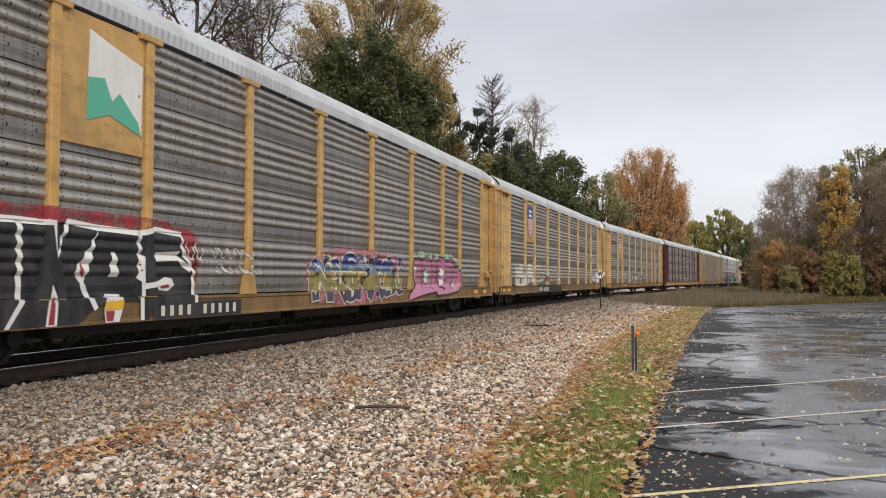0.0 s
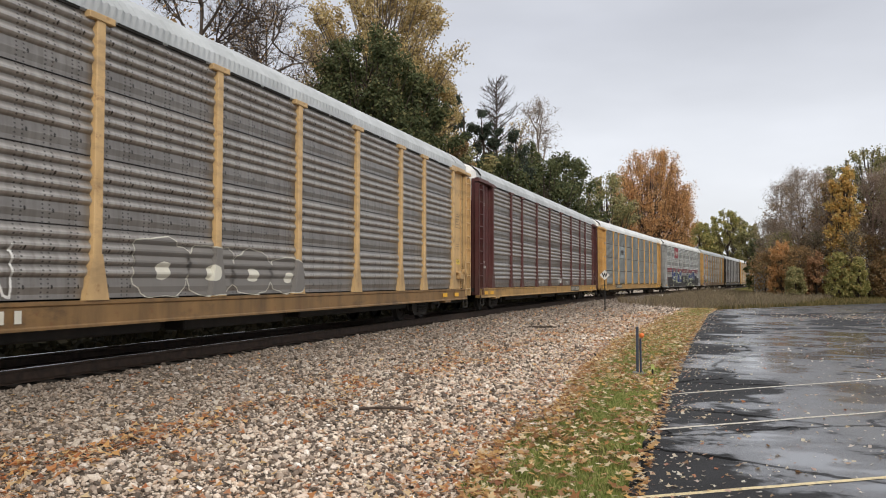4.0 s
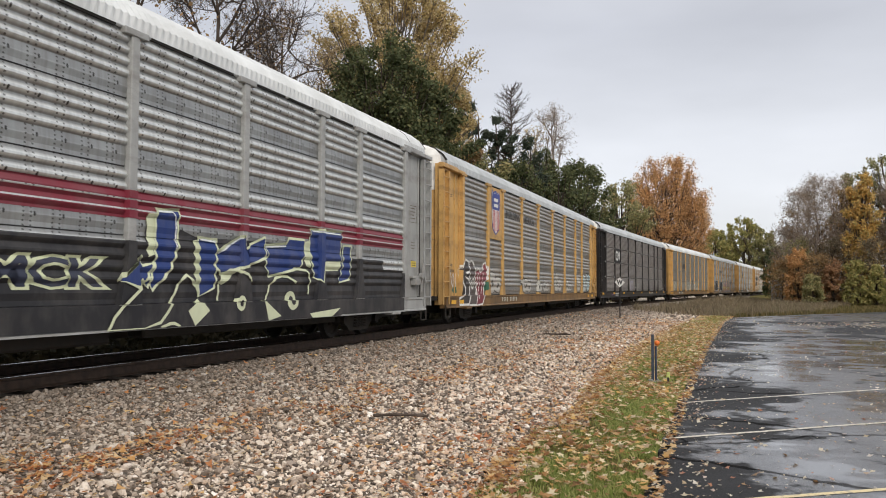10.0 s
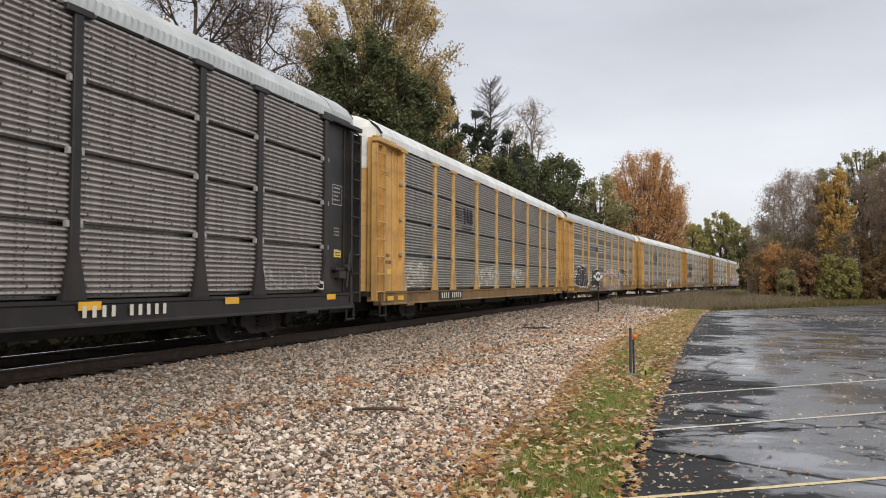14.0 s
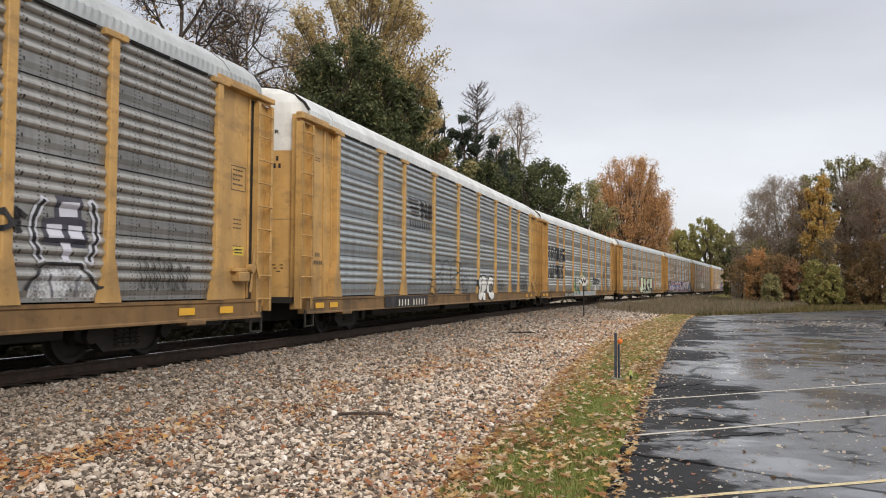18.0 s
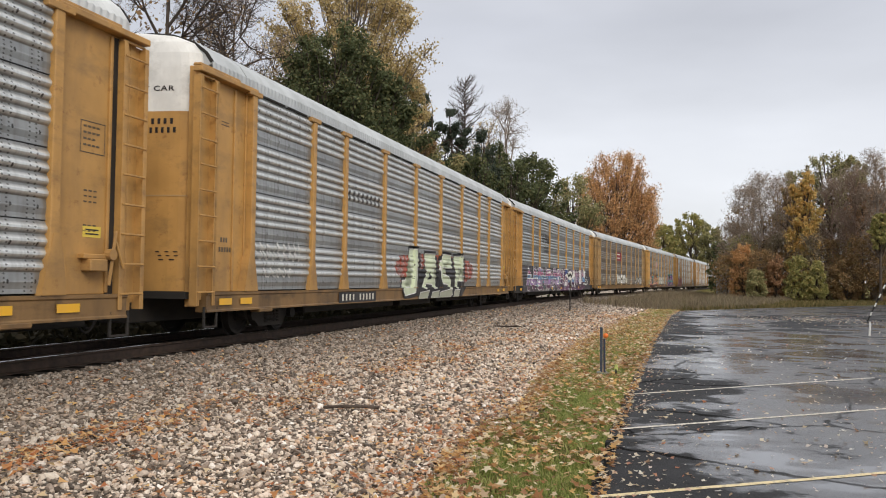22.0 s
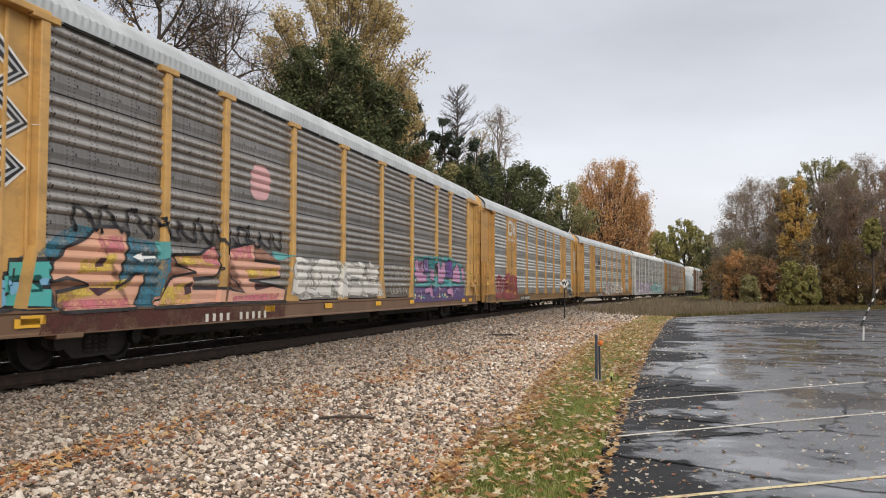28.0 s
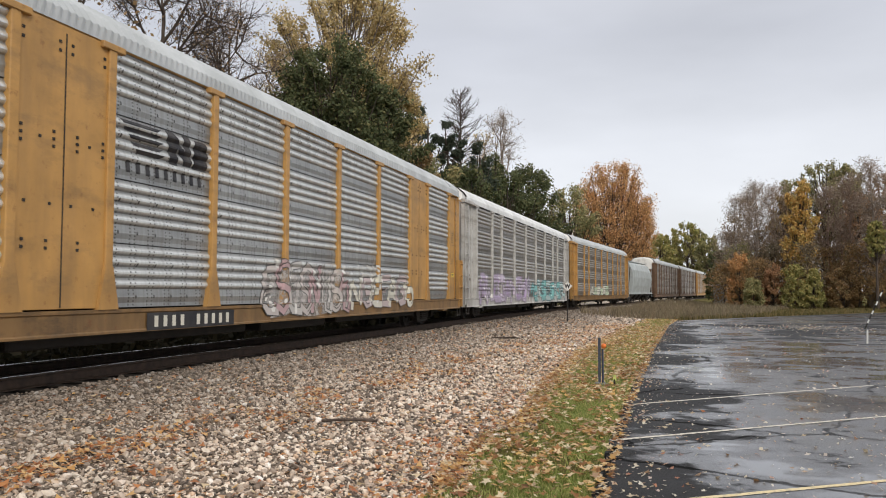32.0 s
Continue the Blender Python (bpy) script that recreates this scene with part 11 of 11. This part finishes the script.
# ---- covered hopper near the train's end ----
def build_hopper():
    car = empty("hopper_car")
    tagged(car, "pale grey covered hopper car with outward-bulging sides", "railway car", "cars of the freight train")
    grey = paint("pale_grey_paint", (0.42, 0.46, 0.47), wear=0.35, rust=0.1)
    half = [(0.0, 4.55), (0.7, 4.5), (1.15, 4.3), (1.5, 3.6), (1.58, 2.8), (1.52, 1.9), (1.38, 1.15), (0.0, 1.15)]
    prof = half + [(-x, z) for x, z in half[-2:0:-1]]
    bm = extrude_profile(bmesh.new(), prof, -6.9, 6.9)
    bmesh.ops.recalc_face_normals(bm, faces=bm.faces)
    part("body", bm, grey, car)
    for s in (-1, 1):
        bm = bmesh.new()
        a = [bm.verts.new((x * 1.3, s * 6.9, z)) for x, z in ((-1, 4.1), (1, 4.1), (1, 3.6), (-1, 3.6))]
        b = [bm.verts.new((x * 1.3, s * y, z)) for x, y, z in ((-1, 5.0, 1.2), (1, 5.0, 1.2), (1, 4.6, 1.1), (-1, 4.6, 1.1))]
        bm.faces.new(a), bm.faces.new(b)
        for i in range(4):
            bm.faces.new((a[i], a[(i + 1) % 4], b[(i + 1) % 4], b[i]))
        bmesh.ops.recalc_face_normals(bm, faces=bm.faces)
        part("end_slope", bm, grey, car)
        bm = box(bmesh.new(), -1.4, 1.4, s * 8.5 - 0.1, s * 8.5 + 0.1, 0.85, 1.15, 0.02)
        for x in (-1.3, 1.3):
            box(bm, x - 0.06, x + 0.06, min(s * 6.9, s * 8.4), max(s * 6.9, s * 8.4), 0.95, 1.10)
            tube(bm, (x, s * 8.4, 1.1), (x, s * 6.95, 3.9), 0.05, sides=6)
        part("end_platform", bm, M["dark_grime"], car)
        bm = bmesh.new()
        for x in (0.95, 1.4):
            tube(bm, (x, s * 8.45, 0.6), (x, s * 8.45, 4.3), 0.025, sides=6)
        for k in range(9):
            tube(bm, (0.95, s * 8.45, 0.8 + k * 0.4), (1.4, s * 8.45, 0.8 + k * 0.4), 0.016, sides=5)
        part("ladder", bm, grey, car)
        part("coupler", bm=box(bmesh.new(), -0.12, 0.12, min(s * 8.4, s * 8.95), max(s * 8.4, s * 8.95), 0.62, 0.82, 0.03), material=M["dark_grime"], parent=car)
        add_truck(car, s * 6.6, 20)
    for y in (-3.2, 0.0, 3.2):
        bm = bmesh.new()
        a = [bm.verts.new((x, y + dy, 1.2)) for x, dy in ((-1.2, -1.5), (1.2, -1.5), (1.2, 1.5), (-1.2, 1.5))]
        b = [bm.verts.new((x, y + dy, 0.35)) for x, dy in ((-0.5, -0.4), (0.5, -0.4), (0.5, 0.4), (-0.5, 0.4))]
        bm.faces.new(b)
        for i in range(4):
            bm.faces.new((a[i], a[(i + 1) % 4], b[(i + 1) % 4], b[i]))
        bmesh.ops.recalc_face_normals(bm, faces=bm.faces)
        part("hopper_outlet", bm, M["dark_grime"], car)
    bm = bmesh.new()
    box(bm, 0.35, 0.75, -8.6, 8.6, 4.62, 4.67)
    for k in range(5):
        tube(bm, (-0.1, -5 + k * 2.5, 4.5), (-0.1, -5 + k * 2.5, 4.68), 0.38, sides=14)
    part("roof_walkway", bm, grey, car)
    part("side_sill", box(bmesh.new(), 1.30, 1.45, -8.5, 8.5, 0.95, 1.15, 0.01), grey, car)
    CARS[20] = car


build_hopper()


# ---- small things beside the track ----
def on_ground(x, y):
    return pose(x, y, ground_z(x, y))


def build_sign():
    sign = empty("whistle_post", on_ground(-5.6, 44.6))
    tagged(sign, "white diamond track sign with a black letter on a thin post", "sign")
    part("post", tube(bmesh.new(), (0, 0, -0.3), (0, 0, 2.0), 0.032, sides=8), M["dark_grime"], sign)
    bm = bmesh.new()
    r = 0.27
    f = [bm.verts.new((x, -0.045, 1.95 + z)) for x, z in ((-r, 0), (0, -r), (r, 0), (0, r))]
    b = [bm.verts.new((x, -0.033, 1.95 + z)) for x, z in ((-r, 0), (0, -r), (r, 0), (0, r))]
    bm.faces.new(f), bm.faces.new(b[::-1])
    for i in range(4):
        bm.faces.new((f[i], b[i], b[(i + 1) % 4], f[(i + 1) % 4]))
    board = part("board", bm, M["white_paint"], sign, "white diamond board")
    bm = text_flat("W", 0.05)
    xs, ys = [v.co.x for v in bm.verts], [v.co.y for v in bm.verts]
    for v in bm.verts:
        v.co = Vector(((v.co.x - (min(xs) + max(xs)) / 2) * 0.27, -0.049, 1.95 + (v.co.y - (min(ys) + max(ys)) / 2) * 0.33))
    part("letter", bm, spray(BLACK), board)


def build_stakes():
    x, y = -1.5, 17.1
    stake = empty("marker_stake", on_ground(x, y))
    tagged(stake, "blue-grey steel channel stake standing in leafy grass", "stake")
    bm = bmesh.new()
    prof = [(-0.027, -0.012), (0.027, -0.012), (0.027, 0.02), (0.020, 0.02), (0.016, -0.002), (-0.016, -0.002), (-0.020, 0.02), (-0.027, 0.02)]
    a = [bm.verts.new((px, py, -0.2)) for px, py in prof]
    b = [bm.verts.new((px, py, 0.97)) for px, py in prof]
    bm.faces.new(a), bm.faces.new(b)
    for i in range(len(prof)):
        bm.faces.new((a[i], a[(i + 1) % 8], b[(i + 1) % 8], b[i]))
    bmesh.ops.recalc_face_normals(bm, faces=bm.faces)
    part("channel", bm, plain("blue_grey_steel", (0.065, 0.078, 0.105), 0.5, 0.3), stake)
    pipe = part("pipe", tube(bmesh.new(), (0.065, 0.02, -0.1), (0.06, 0.02, 0.74), 0.022, sides=10), plain("dark_blue_pipe", (0.035, 0.045, 0.075), 0.4), stake)
    bm = bmesh.new()
    bmesh.ops.create_uvsphere(bm, u_segments=14, v_segments=8, radius=0.055, matrix=pose(0.09, 0.0, 0.80))
    part("cap", bm, plain("orange_plastic", (0.80, 0.20, 0.04), 0.4), pipe, "round orange cap")
    bm = bmesh.new()
    for i in range(5):
        a0 = i * 1.26
        box(bm, 0.03 + 0.09 * math.cos(a0) - 0.06, 0.03 + 0.09 * math.cos(a0) + 0.05, 0.09 * math.sin(a0) - 0.05, 0.09 * math.sin(a0) + 0.05, -0.03, 0.05 + 0.02 * (i % 2), 0.018)
    part("footing", bm, plain("broken_concrete", (0.22, 0.21, 0.20), 0.9), stake)
    peg = empty("marker_peg", on_ground(x + 0.32, y - 0.3))
    tagged(peg, "short dark peg with a pale yellow-green flag", "marker")
    part("peg", tube(bmesh.new(), (0, 0, -0.1), (0, 0, 0.16), 0.018, sides=8), M["dark_grime"], peg)
    bm = box(bmesh.new(), -0.03, 0.035, -0.012, 0.012, 0.13, 0.25, 0.008)
    part("flag", bm, plain("yellow_green_plastic", (0.55, 0.60, 0.20), 0.5), peg)
    # fallen stick on the gravel
    bm = bmesh.new()
    pts = [(-0.36, 0.02, 0.04), (-0.1, -0.02, 0.06), (0.15, 0.01, 0.055), (0.38, -0.03, 0.045)]
    for p, q in zip(pts, pts[1:]):
        tube(bm, p, q, 0.022, 0.018, 7)
    stick = part("fallen_stick", bm, BARK_DARK, None, m=on_ground(-4.18, 10.17) @ pose(0, 0, 0.03, 0, 0, 18))
    tagged(stick, "dark wet stick lying on the gravel", "stick")
    bm = bmesh.new()
    for p, q in (((-0.5, 0, 0.05), (0.5, 0.08, 0.06)), ((0.1, 0.03, 0.06), (0.45, -0.1, 0.09))):
        tube(bm, p, q, 0.03, 0.022, 7)
    stick = part("fallen_stick", bm, BARK_DARK, None, m=on_ground(-5.6, 27.5) @ pose(0, 0, 0.03, 0, 0, -10))
    tagged(stick, "dark wet stick lying on the gravel", "stick")


def build_far_things():
    # signal hut
    x, y = 6.9, 129.8
    hut = empty("signal_hut", on_ground(x, y))
    tagged(hut, "small grey metal signal hut beyond the weeds", "hut")
    metal = plain("dull_grey_metal", (0.33, 0.33, 0.33), 0.6, vary=0.15, scale=2.0)
    part("wall", box(bmesh.new(), -1.15, 1.15, -1.2, 1.2, -0.2, 2.95, 0.02), metal, hut)
    part("roof", box(bmesh.new(), -1.3, 1.3, -1.35, 1.35, 2.95, 3.12, 0.03), metal, hut)
    door = part("door", box(bmesh.new(), -0.45, 0.45, -1.24, -1.2, 0.1, 2.2, 0.01), metal, hut)
    part("handle", box(bmesh.new(), 0.3, 0.36, -1.28, -1.24, 1.0, 1.2), M["dark_grime"], door)
    # striped leaning pole at the lot's far side
    pole = empty("leaning_pole", pose(9.2, 45.5, LOT_TOP, 0, 24, 0))
    tagged(pole, "thin dark pole with pale bands leaning at the lot's edge", "pole")
    part("shaft", tube(bmesh.new(), (0, 0, 0.02), (0, 0, 2.2), 0.035, sides=8), M["dark_grime"], pole)
    for k in range(4):
        part("band", tube(bmesh.new(), (0, 0, 0.35 + k * 0.5), (0, 0, 0.55 + k * 0.5), 0.037, sides=8), M["white_paint"], pole)
    post = empty("lot_marker", pose(6.75, 33.0, LOT_TOP))
    tagged(post, "short white marker post on the wet asphalt", "post")
    part("shaft", tube(bmesh.new(), (0, 0, 0), (0.02, 0, 0.5), 0.035, 0.03, 8), M["white_paint"], post)


def leaf_litter(name, places, sizes, rng, mat, label, k=10):
    """Fallen leaves: flat lobed stars, a little curled."""
    n = len(places)
    ang = np.arange(k) * 2 * math.pi / k
    rad = np.where(np.arange(k) % 2 == 0, 1.0, 0.52)
    rad[k // 2] *= 0.5
    base = np.column_stack((np.cos(ang) * rad, np.sin(ang) * rad * 0.9, np.zeros(k)))
    base = np.vstack((np.zeros((1, 3)), base))
    curl = rng.uniform(-0.35, 0.5, n)
    v = np.repeat(base[None], n, 0)
    v[:, :, 2] = curl[:, None] * (v[:, :, 0] ** 2 + v[:, :, 1] ** 2) * 0.5
    rz = rng.uniform(0, 6.283, n)
    tilt = rng.normal(0, 0.28, (n, 2))
    c, s = np.cos(rz), np.sin(rz)
    x, y = v[:, :, 0] * c[:, None] - v[:, :, 1] * s[:, None], v[:, :, 0] * s[:, None] + v[:, :, 1] * c[:, None]
    z = v[:, :, 2] + x * tilt[:, :1] + y * tilt[:, 1:]
    v = np.stack((x, y, z), 2) * sizes[:, None, None] + places[:, None, :]
    tri = np.array([(0, 1 + i, 1 + (i + 1) % k) for i in range(k)])
    faces = (tri[None] + (np.arange(n) * (k + 1))[:, None, None]).reshape(-1, 3)
    ob = put_mesh(name, np_mesh(name, v.reshape(-1, 3), faces), mat)
    tagged(ob, label, "leaves", kind="stuff")


def build_litter():
    rng = np.random.default_rng(21)
    dry = leafy("fallen_maple_leaves", ((0.22, 0.10, 0.045), (0.50, 0.26, 0.10), (0.80, 0.58, 0.30), (0.90, 0.80, 0.58), (0.36, 0.16, 0.07), (0.80, 0.52, 0.18)), 0.55)
    # grassy strip: drifts along the stones and the asphalt, open turf between; thicker further off
    pts, sizes = [], []
    for y0, y1, count in ((4, 9, 1700), (9, 16, 2700), (16, 26, 4200), (26, 40, 5000), (40, 58, 4200)):
        for yy in rng.uniform(y0, y1, count):
            lo, hi = gravel_border(yy) - 0.15, lot_edge_x(yy)
            ff = rng.beta(0.8, 0.95)
            x = lo + (hi + 0.14 - lo) * ff
            drift = noise.noise((x * 1.1, yy * 0.75, 21)) + 0.5 * noise.noise((x * 3.1, yy * 2.3, 4)) + (0.30 if ff < 0.25 or ff > 0.9 else 0.0) + min(max(yy - 14, 0) * 0.02, 0.3)
            if drift < rng.uniform(-0.6, 0.4):
                continue
            pts.append((x, yy, ground_z(x, yy) + 0.045 + 0.035 * rng.uniform() if x < hi else LOT_TOP + 0.012))
            sizes.append(rng.uniform(0.024, 0.070) * (1 + max(yy - 14, 0) * 0.010))
    leaf_litter("leaf_litter", np.array(pts), np.array(sizes), rng, dry, "yellow and tan fallen leaves covering the grass")
    # gravel: loose drifts in a line, strays, and a fringe beside the grass
    pts, sizes = [], []
    for i in range(15500):
        y = 4 + 44 * rng.uniform() ** 1.6
        pick = rng.uniform()
        if pick < 0.46:
            x = -5.9 + 0.36 * rng.normal() + 0.2 * math.sin(y * 0.9) + 0.05 * y
            if noise.noise((x * 1.3, y * 0.8, 11)) < -0.02:
                continue
        elif pick < 0.72:
            x = gravel_border(y) + 0.2 - abs(rng.normal(0, 0.75))
        else:
            x = rng.uniform(-8.2, gravel_border(y))
        if x < -1.12 * y - 0.6 or x > gravel_border(y) + 0.2 or x < -8.3:
            continue
        pts.append((x, y, ground_z(x, y) + 0.035 + 0.025 * rng.uniform()))
        sizes.append(rng.uniform(0.022, 0.060) * (1 + max(y - 14, 0) * 0.01))
    rusty = leafy("rusty_fallen_leaves", ((0.30, 0.13, 0.07), (0.62, 0.27, 0.11), (0.76, 0.50, 0.22), (0.82, 0.68, 0.46), (0.50, 0.18, 0.08), (0.70, 0.40, 0.15)), 0.5)
    leaf_litter("leaf_litter", np.array(pts), np.array(sizes), rng, rusty, "rust-brown and yellow leaves strewn on the gravel", 6)
    # asphalt: scattered wet leaves
    pts, sizes = [], []
    for i in range(9000):
        y = 4 + 56 * rng.uniform() ** 1.5
        x = lot_edge_x(y) + abs(rng.normal(0, 0.35)) if rng.uniform() < 0.22 else rng.uniform(lot_edge_x(y), lot_edge_x(y) + 3 + y * 0.45)
        if y > 56 + x * 1.6 or (noise.noise((x * 0.5, y * 0.35, 8)) < -0.15 and rng.uniform() < 0.6):
            continue
        pts.append((x, y, LOT_TOP + 0.012))
        sizes.append(min(rng.lognormal(-3.75, 0.40), 0.045))
    for i in range(420):
        x, y = rng.normal(6.5, 2.4), rng.normal(47, 2.2)
        pts.append((x, y, LOT_TOP + 0.012))
        sizes.append(rng.uniform(0.04, 0.08))
    wet = leafy("wet_fallen_leaves", ((0.34, 0.20, 0.10), (0.66, 0.54, 0.36), (0.84, 0.80, 0.70), (0.76, 0.66, 0.48), (0.45, 0.16, 0.07), (0.86, 0.84, 0.78)), 0.3)
    leaf_litter("leaf_litter", np.array(pts), np.array(sizes), rng, wet, "pale wet leaves scattered on the asphalt", 8)


def blades(name, places, height, width, rng, mat, label, category="grass"):
    """Upright narrow blades, each a bent pair of quads."""
    n = len(places)
    a = rng.uniform(0, 6.283, n)
    side = np.column_stack((np.cos(a), np.sin(a), np.zeros(n))) * (width * rng.uniform(0.6, 1.3, n))[:, None]
    bend = rng.normal(0, 0.38, (n, 2))
    h = height * rng.uniform(0.5, 1.25, n)
    mid = places + np.column_stack((bend[:, 0] * h * 0.25, bend[:, 1] * h * 0.25, h * 0.55))
    tip = places + np.column_stack((bend[:, 0] * h, bend[:, 1] * h, h))
    v = np.stack((places - side, places + side, mid + side * 0.7, mid - side * 0.7, tip + side * 0.1, tip - side * 0.1), 1)
    quad = np.array(((0, 1, 2, 3), (3, 2, 4, 5)))
    faces = (quad[None] + (np.arange(n) * 6)[:, None, None]).reshape(-1, 4)
    ob = put_mesh(name, np_mesh(name, v.reshape(-1, 3), faces), mat)
    tagged(ob, label, category, kind="stuff")


def build_grass():
    rng = np.random.default_rng(31)
    turf = leafy("grass_blades", ((0.15, 0.20, 0.05), (0.26, 0.32, 0.085), (0.40, 0.43, 0.14), (0.55, 0.49, 0.23)), 0.6)
    pts = []
    for y0, y1, count in ((4, 9, 16000), (9, 16, 20000), (16, 28, 18000), (28, 58, 12000)):
        for yy, ff in zip(rng.uniform(y0, y1, count), rng.uniform(0, 1, count)):
            lo, hi = gravel_border(yy) + 0.5 * noise.noise((yy * 0.9, 3, 7)), lot_edge_x(yy) - 0.02
            x = lo + (hi - lo) * ff
            if noise.noise((x * 1.4, yy * 0.8, 2)) > -0.20 + 0.5 * rng.uniform() - 0.25:
                pts.append((x, yy, ground_z(x, yy)))
    pts = np.array(pts)
    blades("grass", pts, 0.046 + 0.0010 * pts[:, 1], 0.005 + 0.00035 * pts[:, 1], rng, turf, "short green grass among fallen leaves")
    # dry weeds and brush between the lot and the bend
    pts = []
    for i in range(16000):
        y = rng.uniform(57, 125)
        lo = track_at(y) + 3.2 + 2.0 * noise.noise((y * 0.2, 1, 1))
        x = lo + rng.uniform(0, 1) ** 1.3 * (10 + (y - 57) * 0.1)
        if y < 57 + max(x, 0) * 1.65:
            continue
        pts.append((x, y, ground_z(x, y)))
    pts = np.array(pts)
    tall = 0.45 + 0.7 * np.array([abs(noise.noise((p[0] * 0.3, p[1] * 0.15, 4))) for p in pts])
    blades("dry_weeds", pts, tall, 0.022, rng, LEAF["weeds"], "tangle of dry brown weeds beyond the lot", "weeds")
    pts = []
    for i in range(14000):
        x = rng.uniform(0, 42)
        y = 57 + x * 1.6 + 26 * rng.uniform() ** 1.8
        pts.append((x, y, ground_z(x, y)))
    pts = np.array(pts)
    meadow = leafy("meadow_grass", ((0.06, 0.062, 0.022), (0.12, 0.105, 0.04), (0.20, 0.155, 0.065), (0.26, 0.19, 0.09)), 0.7)
    blades("meadow_grass", pts, 0.28, 0.03, rng, meadow, "rough yellowing grass at the wood's foot")


build_sign()
build_stakes()
build_far_things()
build_litter()
build_grass()
build_gravel()
# ---- how the train moves ----
HOPPER_LENGTH = 18.0
# slack in the couplers: how far a car sits behind its even place, in metres
SLACK = {0: 0.42, 3: 0.15, 7: 0.10, 10: 0.12, 12: 0.30, 13: 0.14, 15: 0.28, 16: 0.40, 17: 0.50}


def car_centre(number, t):
    """Place along the track of a car's middle at t seconds."""
    s = START + PITCH * (number - 0.5) - SPEED * t + SLACK.get(number, 0.0)
    if number > 20:
        s -= PITCH - HOPPER_LENGTH
    if number == 20:
        s -= (PITCH - HOPPER_LENGTH) / 2
    return s


def car_pose(number, t, half=10.05):
    s = car_centre(number, t)
    a, b = Vector((track_at(s - half), s - half, 0)), Vector((track_at(s + half), s + half, 0))
    d = b - a
    return Matrix.Translation((a + b) / 2) @ pose(0, 0, 0, 0, 0, math.degrees(math.atan2(-d.x, d.y)))


def motions():
    for number, car in CARS.items():
        half = 6.0 if number == 20 else 10.05
        walk(car, [(float(t), car_pose(number, t, half)) for t in range(33)])
    # wheels roll while they are near enough to be seen turning
    for wheel, number, y, dy in WHEELSETS:
        t_far = (car_centre(number, 0.0) + y - 45.0) / SPEED
        t_near = (car_centre(number, 0.0) + y - 3.0) / SPEED
        if t_near < 0.1 or t_far > 31.9:
            continue
        f0, f1 = max(math.ceil(t_far * FPS), 1), min(math.floor(t_near * FPS), 32 * FPS - 1)
        step = math.degrees(SPEED / FPS / 0.419)
        rows = [(0.0, pose(0, dy, 0.419, 0, 0, 0))]
        rows += [(f / FPS, pose(0, dy, 0.419, step * (f - f0), 0, 0)) for f in range(f0, f1 + 1)]
        rows.append((32.0, rows[-1][1]))
        walk(wheel, rows)


motions()
